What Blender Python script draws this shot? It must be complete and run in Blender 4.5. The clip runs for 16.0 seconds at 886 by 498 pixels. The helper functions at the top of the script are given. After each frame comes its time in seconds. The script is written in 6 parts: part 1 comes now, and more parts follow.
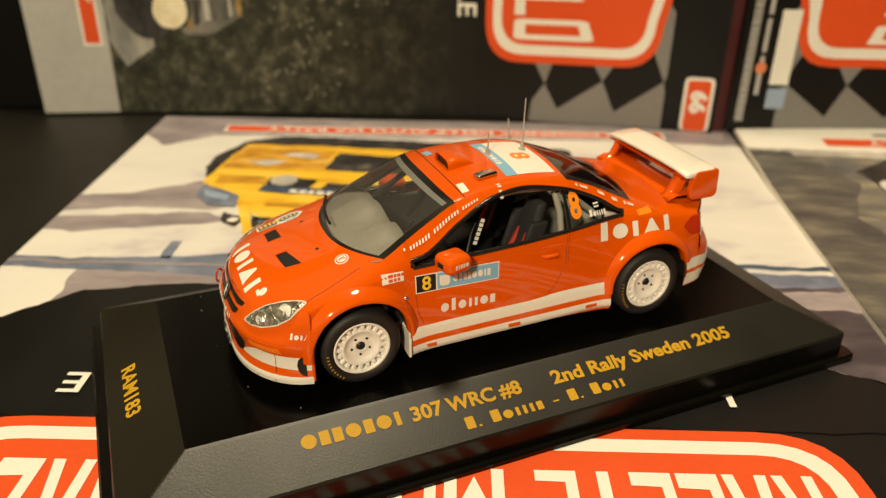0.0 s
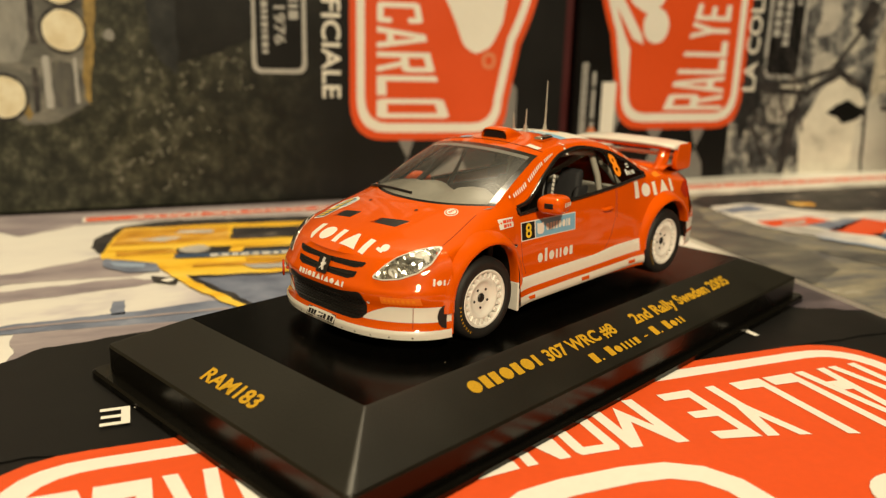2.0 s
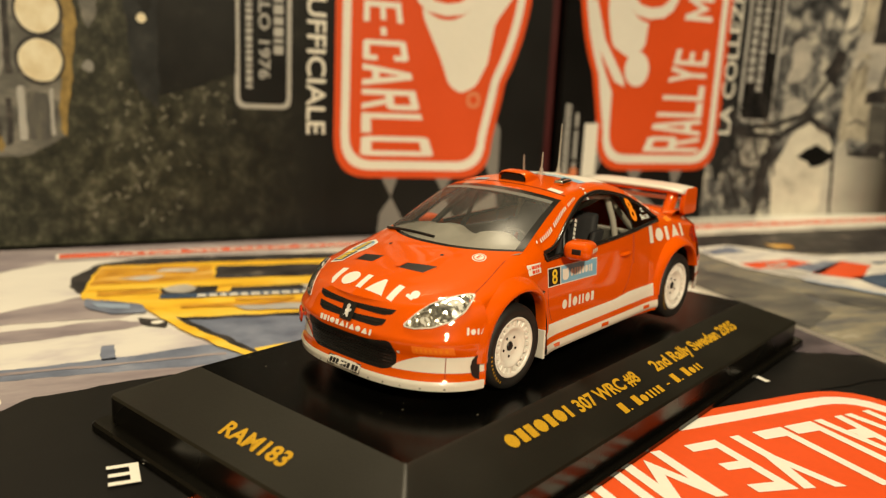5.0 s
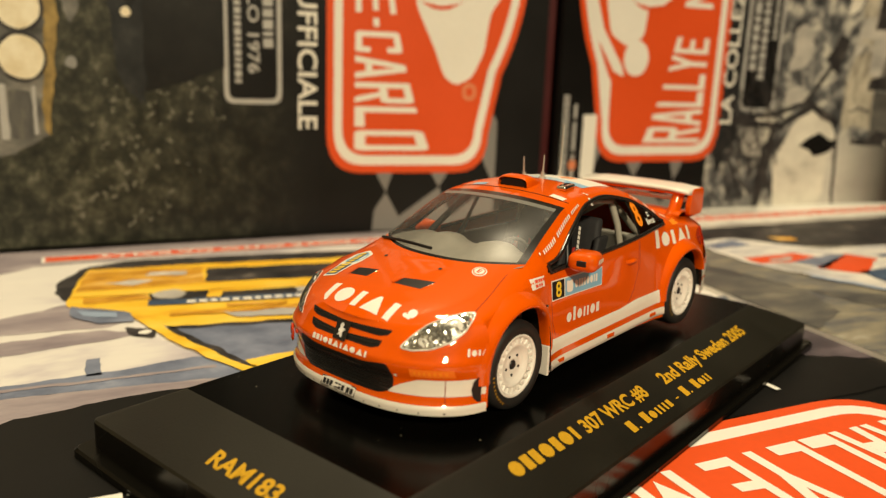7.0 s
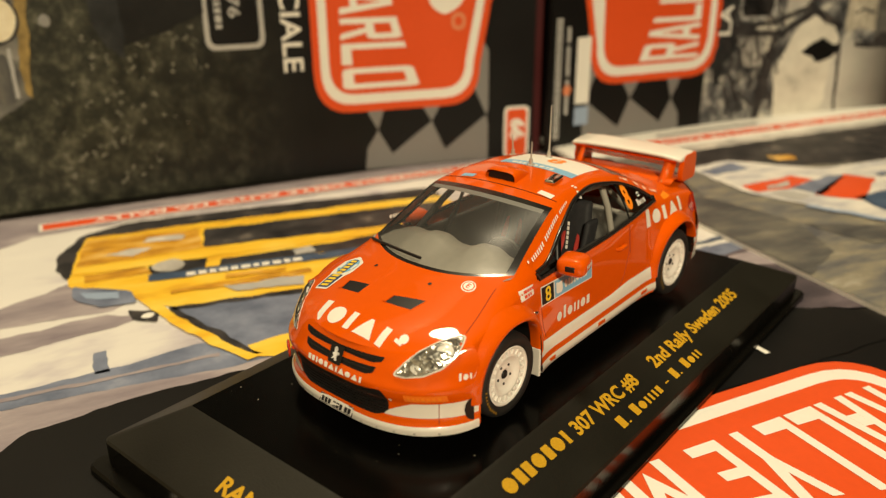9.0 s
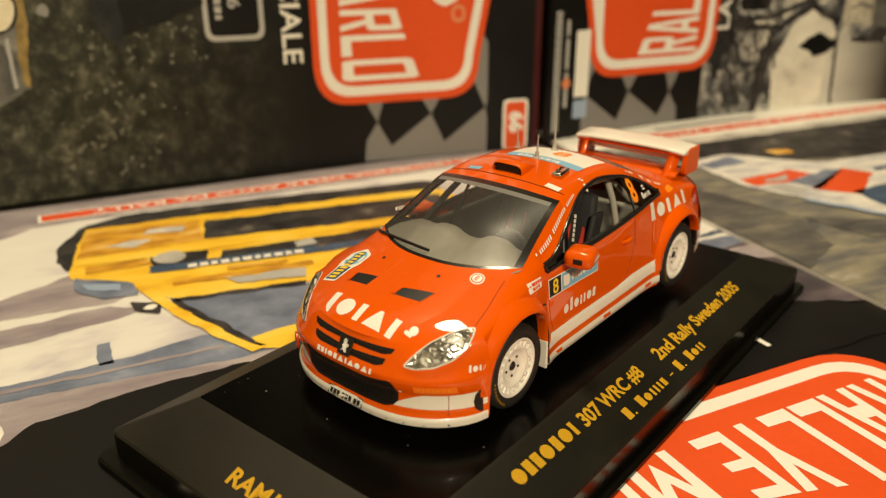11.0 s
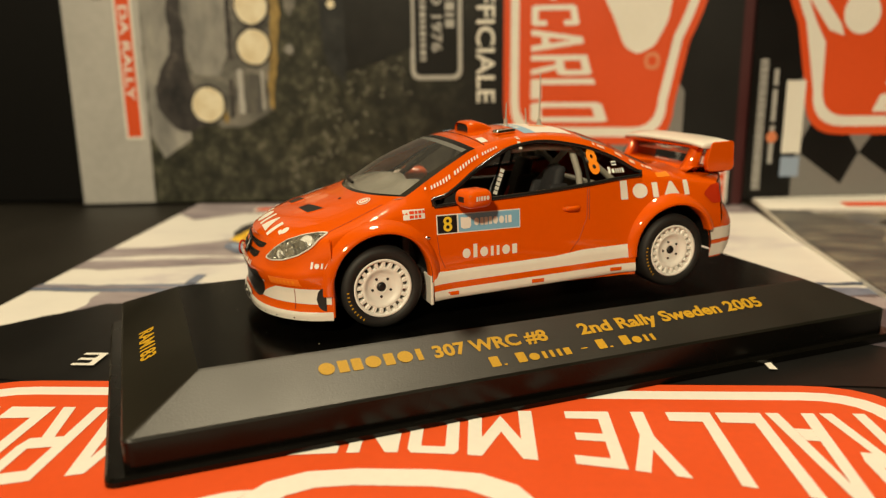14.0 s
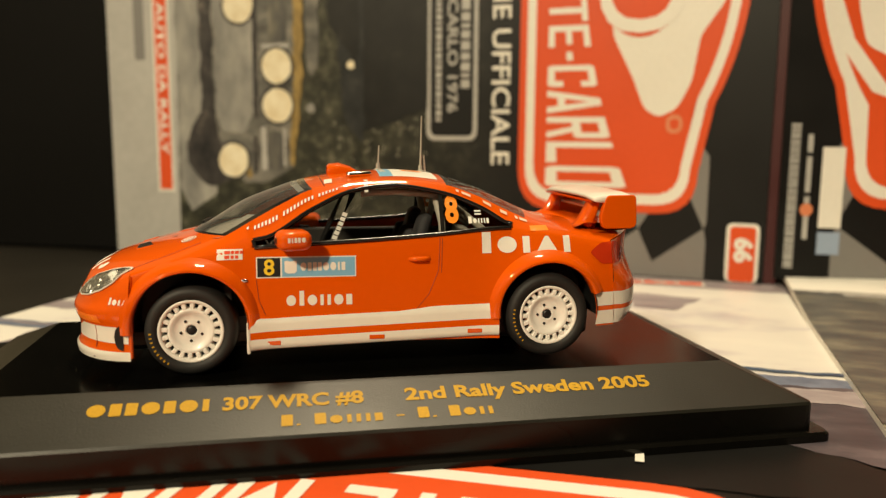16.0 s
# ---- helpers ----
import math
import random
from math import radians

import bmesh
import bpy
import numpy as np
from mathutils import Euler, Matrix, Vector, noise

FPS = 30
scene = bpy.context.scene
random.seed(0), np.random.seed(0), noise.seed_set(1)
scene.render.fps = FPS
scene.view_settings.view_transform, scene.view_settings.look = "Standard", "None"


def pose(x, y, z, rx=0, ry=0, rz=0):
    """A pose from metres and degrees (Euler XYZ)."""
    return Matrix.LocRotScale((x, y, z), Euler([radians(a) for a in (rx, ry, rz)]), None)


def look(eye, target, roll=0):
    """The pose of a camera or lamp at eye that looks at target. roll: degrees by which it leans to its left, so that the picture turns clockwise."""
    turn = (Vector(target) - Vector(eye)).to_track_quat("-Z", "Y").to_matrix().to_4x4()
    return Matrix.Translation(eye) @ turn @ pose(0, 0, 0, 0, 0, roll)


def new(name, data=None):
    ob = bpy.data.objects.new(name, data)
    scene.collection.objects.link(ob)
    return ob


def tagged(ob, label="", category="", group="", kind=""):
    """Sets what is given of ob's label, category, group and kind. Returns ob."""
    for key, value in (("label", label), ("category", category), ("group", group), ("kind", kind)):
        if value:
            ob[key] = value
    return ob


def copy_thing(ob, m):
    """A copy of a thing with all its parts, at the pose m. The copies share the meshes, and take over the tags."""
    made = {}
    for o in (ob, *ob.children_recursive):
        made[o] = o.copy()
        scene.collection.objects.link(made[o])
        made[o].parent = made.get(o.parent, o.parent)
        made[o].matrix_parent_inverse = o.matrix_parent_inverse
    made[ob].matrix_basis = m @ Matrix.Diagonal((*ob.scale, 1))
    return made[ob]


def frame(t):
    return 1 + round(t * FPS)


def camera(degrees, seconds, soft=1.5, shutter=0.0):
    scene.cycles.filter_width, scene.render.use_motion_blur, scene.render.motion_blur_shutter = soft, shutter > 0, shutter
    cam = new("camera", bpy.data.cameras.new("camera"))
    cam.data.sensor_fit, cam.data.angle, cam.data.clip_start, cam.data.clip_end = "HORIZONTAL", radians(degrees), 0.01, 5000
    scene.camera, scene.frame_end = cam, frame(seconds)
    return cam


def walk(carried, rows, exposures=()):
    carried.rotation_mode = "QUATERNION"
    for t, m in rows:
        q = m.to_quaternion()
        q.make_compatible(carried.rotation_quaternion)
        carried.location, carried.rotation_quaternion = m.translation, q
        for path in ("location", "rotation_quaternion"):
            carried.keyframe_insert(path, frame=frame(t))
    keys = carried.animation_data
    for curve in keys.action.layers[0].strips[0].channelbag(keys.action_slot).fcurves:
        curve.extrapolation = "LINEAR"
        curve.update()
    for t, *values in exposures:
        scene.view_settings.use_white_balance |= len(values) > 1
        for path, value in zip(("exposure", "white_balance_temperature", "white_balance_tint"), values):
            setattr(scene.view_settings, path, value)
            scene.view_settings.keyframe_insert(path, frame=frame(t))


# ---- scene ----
cam = camera(59.4, 16.0, soft=1.25)
METRES, EYE, TILT, LEAN, TURN = 0.306, 0.098, 0.0, 0.0, -22.2
ROWS = [
    (0.0, 0.0, 0.0, 0.0, 0.04, -25.73, -0.09),
    (0.5, -0.0925, -0.0049, -0.0293, -7.25, -23.33, -0.51),
    (1.0, -0.1548, 0.0023, -0.0583, -15.04, -19.64, -1.23),
    (1.5, -0.2022, 0.0007, -0.0866, -20.45, -16.6, -0.09),
    (2.0, -0.2302, -0.0011, -0.118, -22.48, -13.31, -0.22),
    (2.5, -0.2418, 0.0215, -0.1284, -25.08, -12.15, -0.74),
    (3.0, -0.2475, 0.0335, -0.1335, -26.1, -11.05, -1.28),
    (3.5, -0.2485, 0.0277, -0.1288, -26.52, -10.42, -1.39),
    (4.0, -0.2582, 0.0226, -0.1205, -25.97, -10.47, -1.33),
    (4.5, -0.2627, 0.0239, -0.1168, -25.86, -10.63, -1.35),
    (7.0, -0.2532, 0.053, -0.1042, -26.28, -11.87, -0.86),
    (7.5, -0.2536, 0.0496, -0.0624, -26.32, -16.39, 0.57),
    (8.0, -0.2377, 0.0528, -0.0441, -26.17, -19.6, 1.56),
    (8.5, -0.2342, 0.06, -0.0357, -26.47, -20.33, 1.73),
    (11.0, -0.2457, 0.0681, -0.0348, -27.23, -21.14, 1.41),
    (11.5, -0.2394, 0.0632, -0.0421, -27.09, -21.29, 1.15),
    (12.0, -0.1974, 0.0334, -0.0504, -22.28, -20.56, 1.14),
    (12.5, -0.1577, 0.0076, -0.057, -16.56, -19.99, 1.8),
    (13.0, -0.111, -0.0238, -0.0765, -8.83, -17.62, 1.49),
    (13.5, -0.0613, -0.0457, -0.1158, -2.31, -15.21, 1.31),
    (14.0, 0.0015, -0.0469, -0.1334, 1.53, -12.07, 1.29),
    (14.5, 0.0816, -0.0522, -0.1403, 7.32, -8.46, 2.52),
    (15.0, 0.1493, -0.0592, -0.1485, 12.73, -6.44, 1.1),
    (15.5, 0.1656, -0.0174, -0.1561, 14.44, -6.23, -0.07),
    (16.0, 0.1697, 0.0116, -0.157, 12.18, -6.39, -0.15),
]
walk(cam, [(t, pose(0, 0, -0.0037, -1.66, 0, 0) @ pose(-0.061, -0.131, EYE, TILT, LEAN, TURN) @ pose(METRES * x, METRES * y, METRES * z, 90 + pitch, roll, yaw)) for t, x, y, z, yaw, pitch, roll in ROWS], [(0.0, -0.06), (1.0, -0.10), (3.0, 0.0), (4.5, 0.0), (7.0, 0.01), (8.0, -0.06), (8.5, -0.09), (11.0, -0.11), (12.5, -0.06), (13.4, -0.12), (14.2, -0.14), (14.5, -0.10), (15.0, 0.09), (16.0, 0.05)])
cam.data.dof.use_dof = True
cam.data.dof.focus_distance = 0.138
cam.data.dof.aperture_fstop = 18.0

# ---- world, lamps and exposure ----
world = bpy.data.worlds.new("dim_room")
world.use_nodes = True
world.node_tree.nodes["Background"].inputs["Color"].default_value = (1.0, 0.72, 0.42, 1)
world.node_tree.nodes["Background"].inputs["Strength"].default_value = 0.003
scene.world = world


def area_lamp(name, eye, target, size, watts, colour):
    data = bpy.data.lights.new(name, "AREA")
    data.shape, data.size, data.energy, data.color = "DISK", size, watts, colour
    ob = new(name, data)
    ob.matrix_world = look(eye, target)
    return ob


WARM = (1.0, 0.84, 0.555)
area_lamp("ceiling_lamp_light", (0.08, 0.13, 1.05), (0.0, 0.03, 0.0), 0.17, 9.0, WARM)
area_lamp("standing_lamp_light", (-0.66, -0.85, 0.75), (0.0, 0.08, 0.03), 0.11, 16.6, WARM)

# ---- materials ----
MM = 0.001


def mat(name, colour, rough=0.5, metal=0.0, coat=0.0, spread=0.06, grain=900.0, bump=0.0, spec=0.5, stain=40.0):
    """A surface with variation at two scales, in object metres."""
    m = bpy.data.materials.new(name)
    m.use_nodes = True
    nodes, links = m.node_tree.nodes, m.node_tree.links
    bsdf = nodes["Principled BSDF"]
    bsdf.inputs["Metallic"].default_value = metal
    bsdf.inputs["Coat Weight"].default_value = coat
    bsdf.inputs["Coat Roughness"].default_value = 0.04
    bsdf.inputs["Specular IOR Level"].default_value = spec
    coord = nodes.new("ShaderNodeTexCoord")
    fine, broad = nodes.new("ShaderNodeTexNoise"), nodes.new("ShaderNodeTexNoise")
    fine.inputs["Scale"].default_value, broad.inputs["Scale"].default_value = grain, stain
    fine.inputs["Detail"].default_value = 3
    for n in (fine, broad):
        links.new(coord.outputs["Object"], n.inputs["Vector"])
    both = nodes.new("ShaderNodeMath")
    both.operation = "ADD"
    links.new(fine.outputs["Fac"], both.inputs[0])
    links.new(broad.outputs["Fac"], both.inputs[1])
    span = nodes.new("ShaderNodeMapRange")
    span.inputs["From Min"].default_value, span.inputs["From Max"].default_value = 0.6, 1.4
    span.inputs["To Min"].default_value, span.inputs["To Max"].default_value = 1 - spread, 1 + spread
    links.new(both.outputs[0], span.inputs["Value"])
    tint = nodes.new("ShaderNodeMix")
    tint.data_type, tint.blend_type = "RGBA", "MULTIPLY"
    tint.inputs[0].default_value = 1.0
    tint.inputs[6].default_value = (*colour, 1)
    links.new(span.outputs[0], tint.inputs[7])
    links.new(tint.outputs[2], bsdf.inputs["Base Color"])
    rr = nodes.new("ShaderNodeMapRange")
    rr.inputs["From Min"].default_value, rr.inputs["From Max"].default_value = 0.3, 0.7
    rr.inputs["To Min"].default_value, rr.inputs["To Max"].default_value = max(rough - 0.05, 0.02), rough + 0.06
    links.new(broad.outputs["Fac"], rr.inputs["Value"])
    links.new(rr.outputs[0], bsdf.inputs["Roughness"])
    if bump:
        b = nodes.new("ShaderNodeBump")
        b.inputs["Strength"].default_value, b.inputs["Distance"].default_value = bump, 0.00008
        links.new(fine.outputs["Fac"], b.inputs["Height"])
        links.new(b.outputs[0], bsdf.inputs["Normal"])
    return m


def ramp_print(name, stops, scale, stretch=(1, 1, 1), detail=6.0, rough=0.45, distort=0.0, fade=None, crisp=0.62):
    """Printed photograph: noise run through a row of ink colours."""
    m = mat(name, (1, 1, 1), rough, spec=0.3)
    nodes, links = m.node_tree.nodes, m.node_tree.links
    coord, mapping = nodes.new("ShaderNodeTexCoord"), nodes.new("ShaderNodeMapping")
    mapping.inputs["Scale"].default_value = stretch
    tex, ramp = nodes.new("ShaderNodeTexNoise"), nodes.new("ShaderNodeValToRGB")
    tex.inputs["Scale"].default_value, tex.inputs["Detail"].default_value = scale * 1.7, detail
    tex.inputs["Distortion"].default_value = distort
    tex.inputs["Roughness"].default_value = crisp
    links.new(coord.outputs["UV"], mapping.inputs["Vector"])
    links.new(mapping.outputs[0], tex.inputs["Vector"])
    links.new(tex.outputs["Fac"], ramp.inputs["Fac"])
    while len(ramp.color_ramp.elements) < len(stops):
        ramp.color_ramp.elements.new(0.5)
    for e, (at, c) in zip(ramp.color_ramp.elements, stops):
        e.position, e.color = at, (*c, 1)
    out = ramp.outputs["Color"]
    if fade:
        # the photograph's own dark corner, as printed
        apart, sweep, dim = nodes.new("ShaderNodeSeparateXYZ"), nodes.new("ShaderNodeMapRange"), nodes.new("ShaderNodeMix")
        links.new(coord.outputs["UV"], apart.inputs[0])
        links.new(apart.outputs["Y"], sweep.inputs["Value"])
        sweep.inputs["From Min"].default_value, sweep.inputs["From Max"].default_value = fade[0], fade[1]
        dim.data_type, dim.blend_type = "RGBA", "MIX"
        dim.inputs[7].default_value = (*fade[2], 1)
        links.new(sweep.outputs[0], dim.inputs[0])
        links.new(out, dim.inputs[6])
        out = dim.outputs[2]
    links.new(out, nodes["Principled BSDF"].inputs["Base Color"])
    return m


def glass(name, tint, gloss=0.03, haze=0.0, ior=1.5):
    m = bpy.data.materials.new(name)
    m.use_nodes = True
    nodes, links = m.node_tree.nodes, m.node_tree.links
    nodes.remove(nodes["Principled BSDF"])
    clear, shine, mix, fres = (nodes.new("ShaderNodeBsdf" + k) if k in ("Transparent", "Glossy") else nodes.new("ShaderNode" + k) for k in ("Transparent", "Glossy", "MixShader", "Fresnel"))
    clear.inputs["Color"].default_value = (*tint, 1)
    shine.inputs["Roughness"].default_value = gloss
    fres.inputs["IOR"].default_value = ior
    links.new(fres.outputs[0], mix.inputs[0])
    links.new(clear.outputs[0], mix.inputs[1])
    links.new(shine.outputs[0], mix.inputs[2])
    out = mix.outputs[0]
    if haze:
        # a diffuse veil stands in for reflections on the dusty plastic panes
        wash, veil = nodes.new("ShaderNodeBsdfDiffuse"), nodes.new("ShaderNodeMixShader")
        wash.inputs["Color"].default_value = (0.75, 0.74, 0.70, 1)
        veil.inputs[0].default_value = haze
        links.new(out, veil.inputs[1])
        links.new(wash.outputs[0], veil.inputs[2])
        out = veil.outputs[0]
    links.new(out, nodes["Material Output"].inputs["Surface"])
    return m


RED = mat("red_lacquer", (0.66, 0.087, 0.0003), 0.40, coat=0.8, spread=0.03, spec=0.04)
RED.node_tree.nodes["Principled BSDF"].inputs["Coat Roughness"].default_value = 0.035
WHITE = mat("white_lacquer", (0.74, 0.71, 0.64), 0.32, coat=0.5, spread=0.03)
DECAL_WHITE = mat("white_decal", (0.74, 0.72, 0.66), 0.4, spread=0.03)
DECAL_PALE = mat("pale_peach_decal", (0.80, 0.55, 0.42), 0.4, spread=0.05)
DECAL_AMBER = mat("amber_decal", (0.82, 0.17, 0.008), 0.4, spread=0.04)
DECAL_RED = mat("red_decal", (0.68, 0.06, 0.012), 0.4, spread=0.03)
DECAL_BLUE = mat("pale_blue_decal", (0.19, 0.42, 0.62), 0.4, spread=0.04)
DECAL_NAVY = mat("navy_decal", (0.02, 0.05, 0.16), 0.4)
DECAL_YELLOW = mat("yellow_decal", (0.80, 0.56, 0.03), 0.4, spread=0.04)
DECAL_ORANGE = mat("orange_decal", (0.85, 0.24, 0.01), 0.4, spread=0.04)
BLACK = mat("black_plastic", (0.006, 0.006, 0.006), 0.45, spread=0.2, bump=0.05)
SHEEN_BLACK = mat("gloss_black_trim", (0.012, 0.011, 0.010), 0.18, spread=0.1)
RUBBER = mat("tyre_rubber", (0.009, 0.0085, 0.008), 0.62, spread=0.2, bump=0.2)
PLINTH = mat("satin_black_plinth", (0.0062, 0.0057, 0.0031), 0.42, spread=0.5, grain=3000, bump=0.35, spec=0.52)
PLINTH_TOP = mat("smooth_black_plinth_top", (0.0016, 0.0015, 0.0012), 0.20, spread=0.3, grain=1800, bump=0.03, spec=0.08)
PLINTH_LIP = mat("gloss_black_plinth_lip", (0.0032, 0.0029, 0.0022), 0.26, spread=0.2, bump=0.03, spec=0.24)
GOLD = mat("gold_print", (0.46, 0.265, 0.014), 0.5, spread=0.2, grain=3000, spec=0.2)
CHROME = mat("bright_metal", (0.78, 0.76, 0.72), 0.16, metal=1.0, spread=0.05)
STEEL = mat("antenna_steel", (0.50, 0.47, 0.41), 0.3, metal=0.25, spread=0.05)
RIM = mat("white_wheel_paint", (0.80, 0.78, 0.73), 0.38, coat=0.2, spread=0.03)
DASH = mat("grey_dashboard", (0.22, 0.215, 0.195), 0.6, spread=0.10)
INNER = mat("dark_cabin", (0.020, 0.018, 0.016), 0.6, spread=0.2)
SEAT = mat("black_seat_cloth", (0.018, 0.018, 0.020), 0.75, spread=0.3, bump=0.3)
BELT = mat("red_belt_webbing", (0.42, 0.03, 0.02), 0.7, spread=0.1)
CAGE = mat("pale_cage_tube", (0.36, 0.34, 0.29), 0.4, spread=0.06)
TAIL = mat("dark_red_lens", (0.46, 0.030, 0.006), 0.12, coat=0.8)
REFLECT = mat("lamp_reflector", (0.66, 0.65, 0.62), 0.2, coat=0.8, spread=0.6, grain=900, stain=420)
FACET = mat("faceted_reflector", (0.62, 0.61, 0.57), 0.16, metal=0.85, coat=0.6, spread=0.55, grain=1300, stain=500)
BOWL = mat("silvered_bowl", (0.80, 0.79, 0.76), 0.16, coat=0.6, spread=0.2, grain=2200)
GLASS = glass("tinted_window", (0.95, 0.94, 0.91))
SCREEN = glass("veiled_windscreen", (0.95, 0.94, 0.91), 0.30, 0.03, 1.28)
LENS = glass("clear_lens", (0.93, 0.93, 0.91))
SEAM = mat("panel_gap", (0.26, 0.030, 0.006), 0.6)

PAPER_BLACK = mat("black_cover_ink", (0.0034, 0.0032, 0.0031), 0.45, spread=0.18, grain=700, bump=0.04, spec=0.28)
PAPER_RED = mat("red_cover_ink", (0.68, 0.080, 0.014), 0.45, spread=0.05, grain=700, bump=0.03, spec=0.3)
PAPER_WHITE = mat("white_cover_paper", (0.78, 0.76, 0.70), 0.45, spread=0.04, grain=700, bump=0.03)
PAPER_GREY = mat("grey_cover_ink", (0.19, 0.185, 0.18), 0.45, spread=0.06)
PAPER_PALE = mat("pale_grey_cover_ink", (0.42, 0.415, 0.40), 0.45, spread=0.10, grain=300)
PAPER_PEACH = mat("peach_cover_ink", (0.66, 0.22, 0.10), 0.45, spread=0.06)
PAPER_WINE = mat("wine_spine_ink", (0.060, 0.009, 0.010), 0.45, spread=0.1)
PAPER_BLUE = mat("pale_blue_cover_ink", (0.28, 0.36, 0.50), 0.45, spread=0.06)
INK_YELLOW = ramp_print("yellow_car_print", [(0.30, (0.60, 0.30, 0.02)), (0.48, (0.82, 0.50, 0.03)), (0.70, (0.86, 0.62, 0.10))], 0.05, (0.5, 1.2, 1))
INK_VIOLET = ramp_print("violet_shadow_print", [(0.30, (0.19, 0.16, 0.19)), (0.52, (0.31, 0.27, 0.29)), (0.72, (0.46, 0.41, 0.42))], 0.035, (0.6, 1.8, 1))
INK_AMBER = ramp_print("amber_car_print", [(0.30, (0.30, 0.13, 0.02)), (0.50, (0.60, 0.30, 0.02)), (0.70, (0.78, 0.52, 0.16))], 0.09, (0.5, 1.4, 1))
INK_ASPHALT = ramp_print("asphalt_print", [(0.30, (0.045, 0.046, 0.052)), (0.50, (0.10, 0.098, 0.092)), (0.62, (0.17, 0.16, 0.13)), (0.80, (0.30, 0.285, 0.25))], 0.05, (0.6, 1.6, 1), detail=10)
INK_PANEL = ramp_print("white_car_print", [(0.30, (0.34, 0.35, 0.42)), (0.50, (0.62, 0.61, 0.58)), (0.70, (0.80, 0.77, 0.70))], 0.05, (0.7, 1.5, 1), detail=6)
INK_ROCK = ramp_print("pale_rock_print", [(0.30, (0.25, 0.245, 0.235)), (0.52, (0.46, 0.44, 0.40)), (0.72, (0.64, 0.60, 0.53))], 0.03, (1.5, 0.6, 1))
INK_NAVY = ramp_print("navy_car_print", [(0.3, (0.03, 0.05, 0.10)), (0.6, (0.07, 0.11, 0.18)), (0.8, (0.20, 0.25, 0.32))], 0.06)
INK_LEAF = ramp_print("leaf_glint_print", [(0.3, (0.055, 0.055, 0.042)), (0.7, (0.20, 0.195, 0.155))], 0.3)
INK_NIGHT = ramp_print("dark_window_print", [(0.35, (0.012, 0.012, 0.014)), (0.60, (0.05, 0.045, 0.045)), (0.78, (0.22, 0.19, 0.16))], 0.07)
INK_SLATE = ramp_print("slate_blue_print", [(0.3, (0.09, 0.11, 0.17)), (0.6, (0.20, 0.23, 0.32)), (0.8, (0.36, 0.38, 0.46))], 0.05)
INK_LAMP = ramp_print("cream_lamp_print", [(0.3, (0.66, 0.56, 0.36)), (0.6, (0.82, 0.76, 0.58))], 0.08)
INK_STONE = ramp_print("cream_rock_print", [(0.26, (0.40, 0.38, 0.33)), (0.44, (0.64, 0.61, 0.53)), (0.70, (0.80, 0.77, 0.67))], 0.035, (1.2, 0.8, 1), detail=7)
INK_CARGREY = ramp_print("grey_car_print", [(0.32, (0.045, 0.045, 0.042)), (0.50, (0.13, 0.128, 0.118)), (0.70, (0.30, 0.285, 0.25))], 0.06, (1, 0.35, 1))
INK_HAZE = ramp_print("hazy_grey_print", [(0.30, (0.15, 0.15, 0.148)), (0.50, (0.25, 0.248, 0.235)), (0.70, (0.37, 0.36, 0.33))], 0.035, (0.7, 1.4, 1))
INK_DUSK = ramp_print("dusk_grey_print", [(0.30, (0.008, 0.009, 0.010)), (0.52, (0.017, 0.019, 0.020)), (0.72, (0.050, 0.051, 0.048))], 0.05)
INK_BLACK = ramp_print("night_black_print", [(0.35, (0.004, 0.004, 0.004)), (0.62, (0.009, 0.009, 0.008)), (0.80, (0.03, 0.03, 0.026))], 0.06)
INK_OCHRE = ramp_print("ochre_edge_print", [(0.3, (0.16, 0.11, 0.04)), (0.7, (0.40, 0.28, 0.09))], 0.1)
PHOTO_FOREST = ramp_print("forest_photo", [(0.33, (0.0080, 0.0086, 0.0062)), (0.46, (0.022, 0.0232, 0.0150)), (0.55, (0.052, 0.0525, 0.035)), (0.64, (0.112, 0.110, 0.078)), (0.76, (0.22, 0.215, 0.17))], 0.075, detail=6, distort=0.15, fade=(98, 176, (0.0036, 0.0034, 0.0032)), crisp=0.74)
INK_FLANK = ramp_print("shaded_rock_print", [(0.28, (0.46, 0.45, 0.41)), (0.46, (0.56, 0.54, 0.49)), (0.70, (0.64, 0.62, 0.55))], 0.03, (1.2, 0.6, 1), fade=(111, 74, (0.045, 0.040, 0.034)))
INK_SMOKE = ramp_print("smoke_grey_print", [(0.30, (0.055, 0.053, 0.050)), (0.50, (0.10, 0.097, 0.090)), (0.70, (0.16, 0.15, 0.135))], 0.03, (1.4, 0.6, 1))
INK_BARK = ramp_print("pale_bark_print", [(0.32, (0.13, 0.115, 0.09)), (0.44, (0.34, 0.31, 0.25)), (0.58, (0.52, 0.48, 0.39)), (0.74, (0.66, 0.61, 0.50))], 0.07, (0.6, 1.4, 1), detail=8)
INK_TWILIGHT = ramp_print("violet_dusk_print", [(0.30, (0.035, 0.030, 0.040)), (0.50, (0.075, 0.062, 0.075)), (0.70, (0.17, 0.14, 0.16))], 0.03, (0.6, 1.5, 1))
PHOTO_SNOW = ramp_print("snow_photo", [(0.28, (0.30, 0.27, 0.32)), (0.40, (0.55, 0.52, 0.54)), (0.48, (0.68, 0.66, 0.63)), (0.70, (0.75, 0.73, 0.68))], 0.016, (0.6, 1.1, 1), detail=5, distort=0.2)
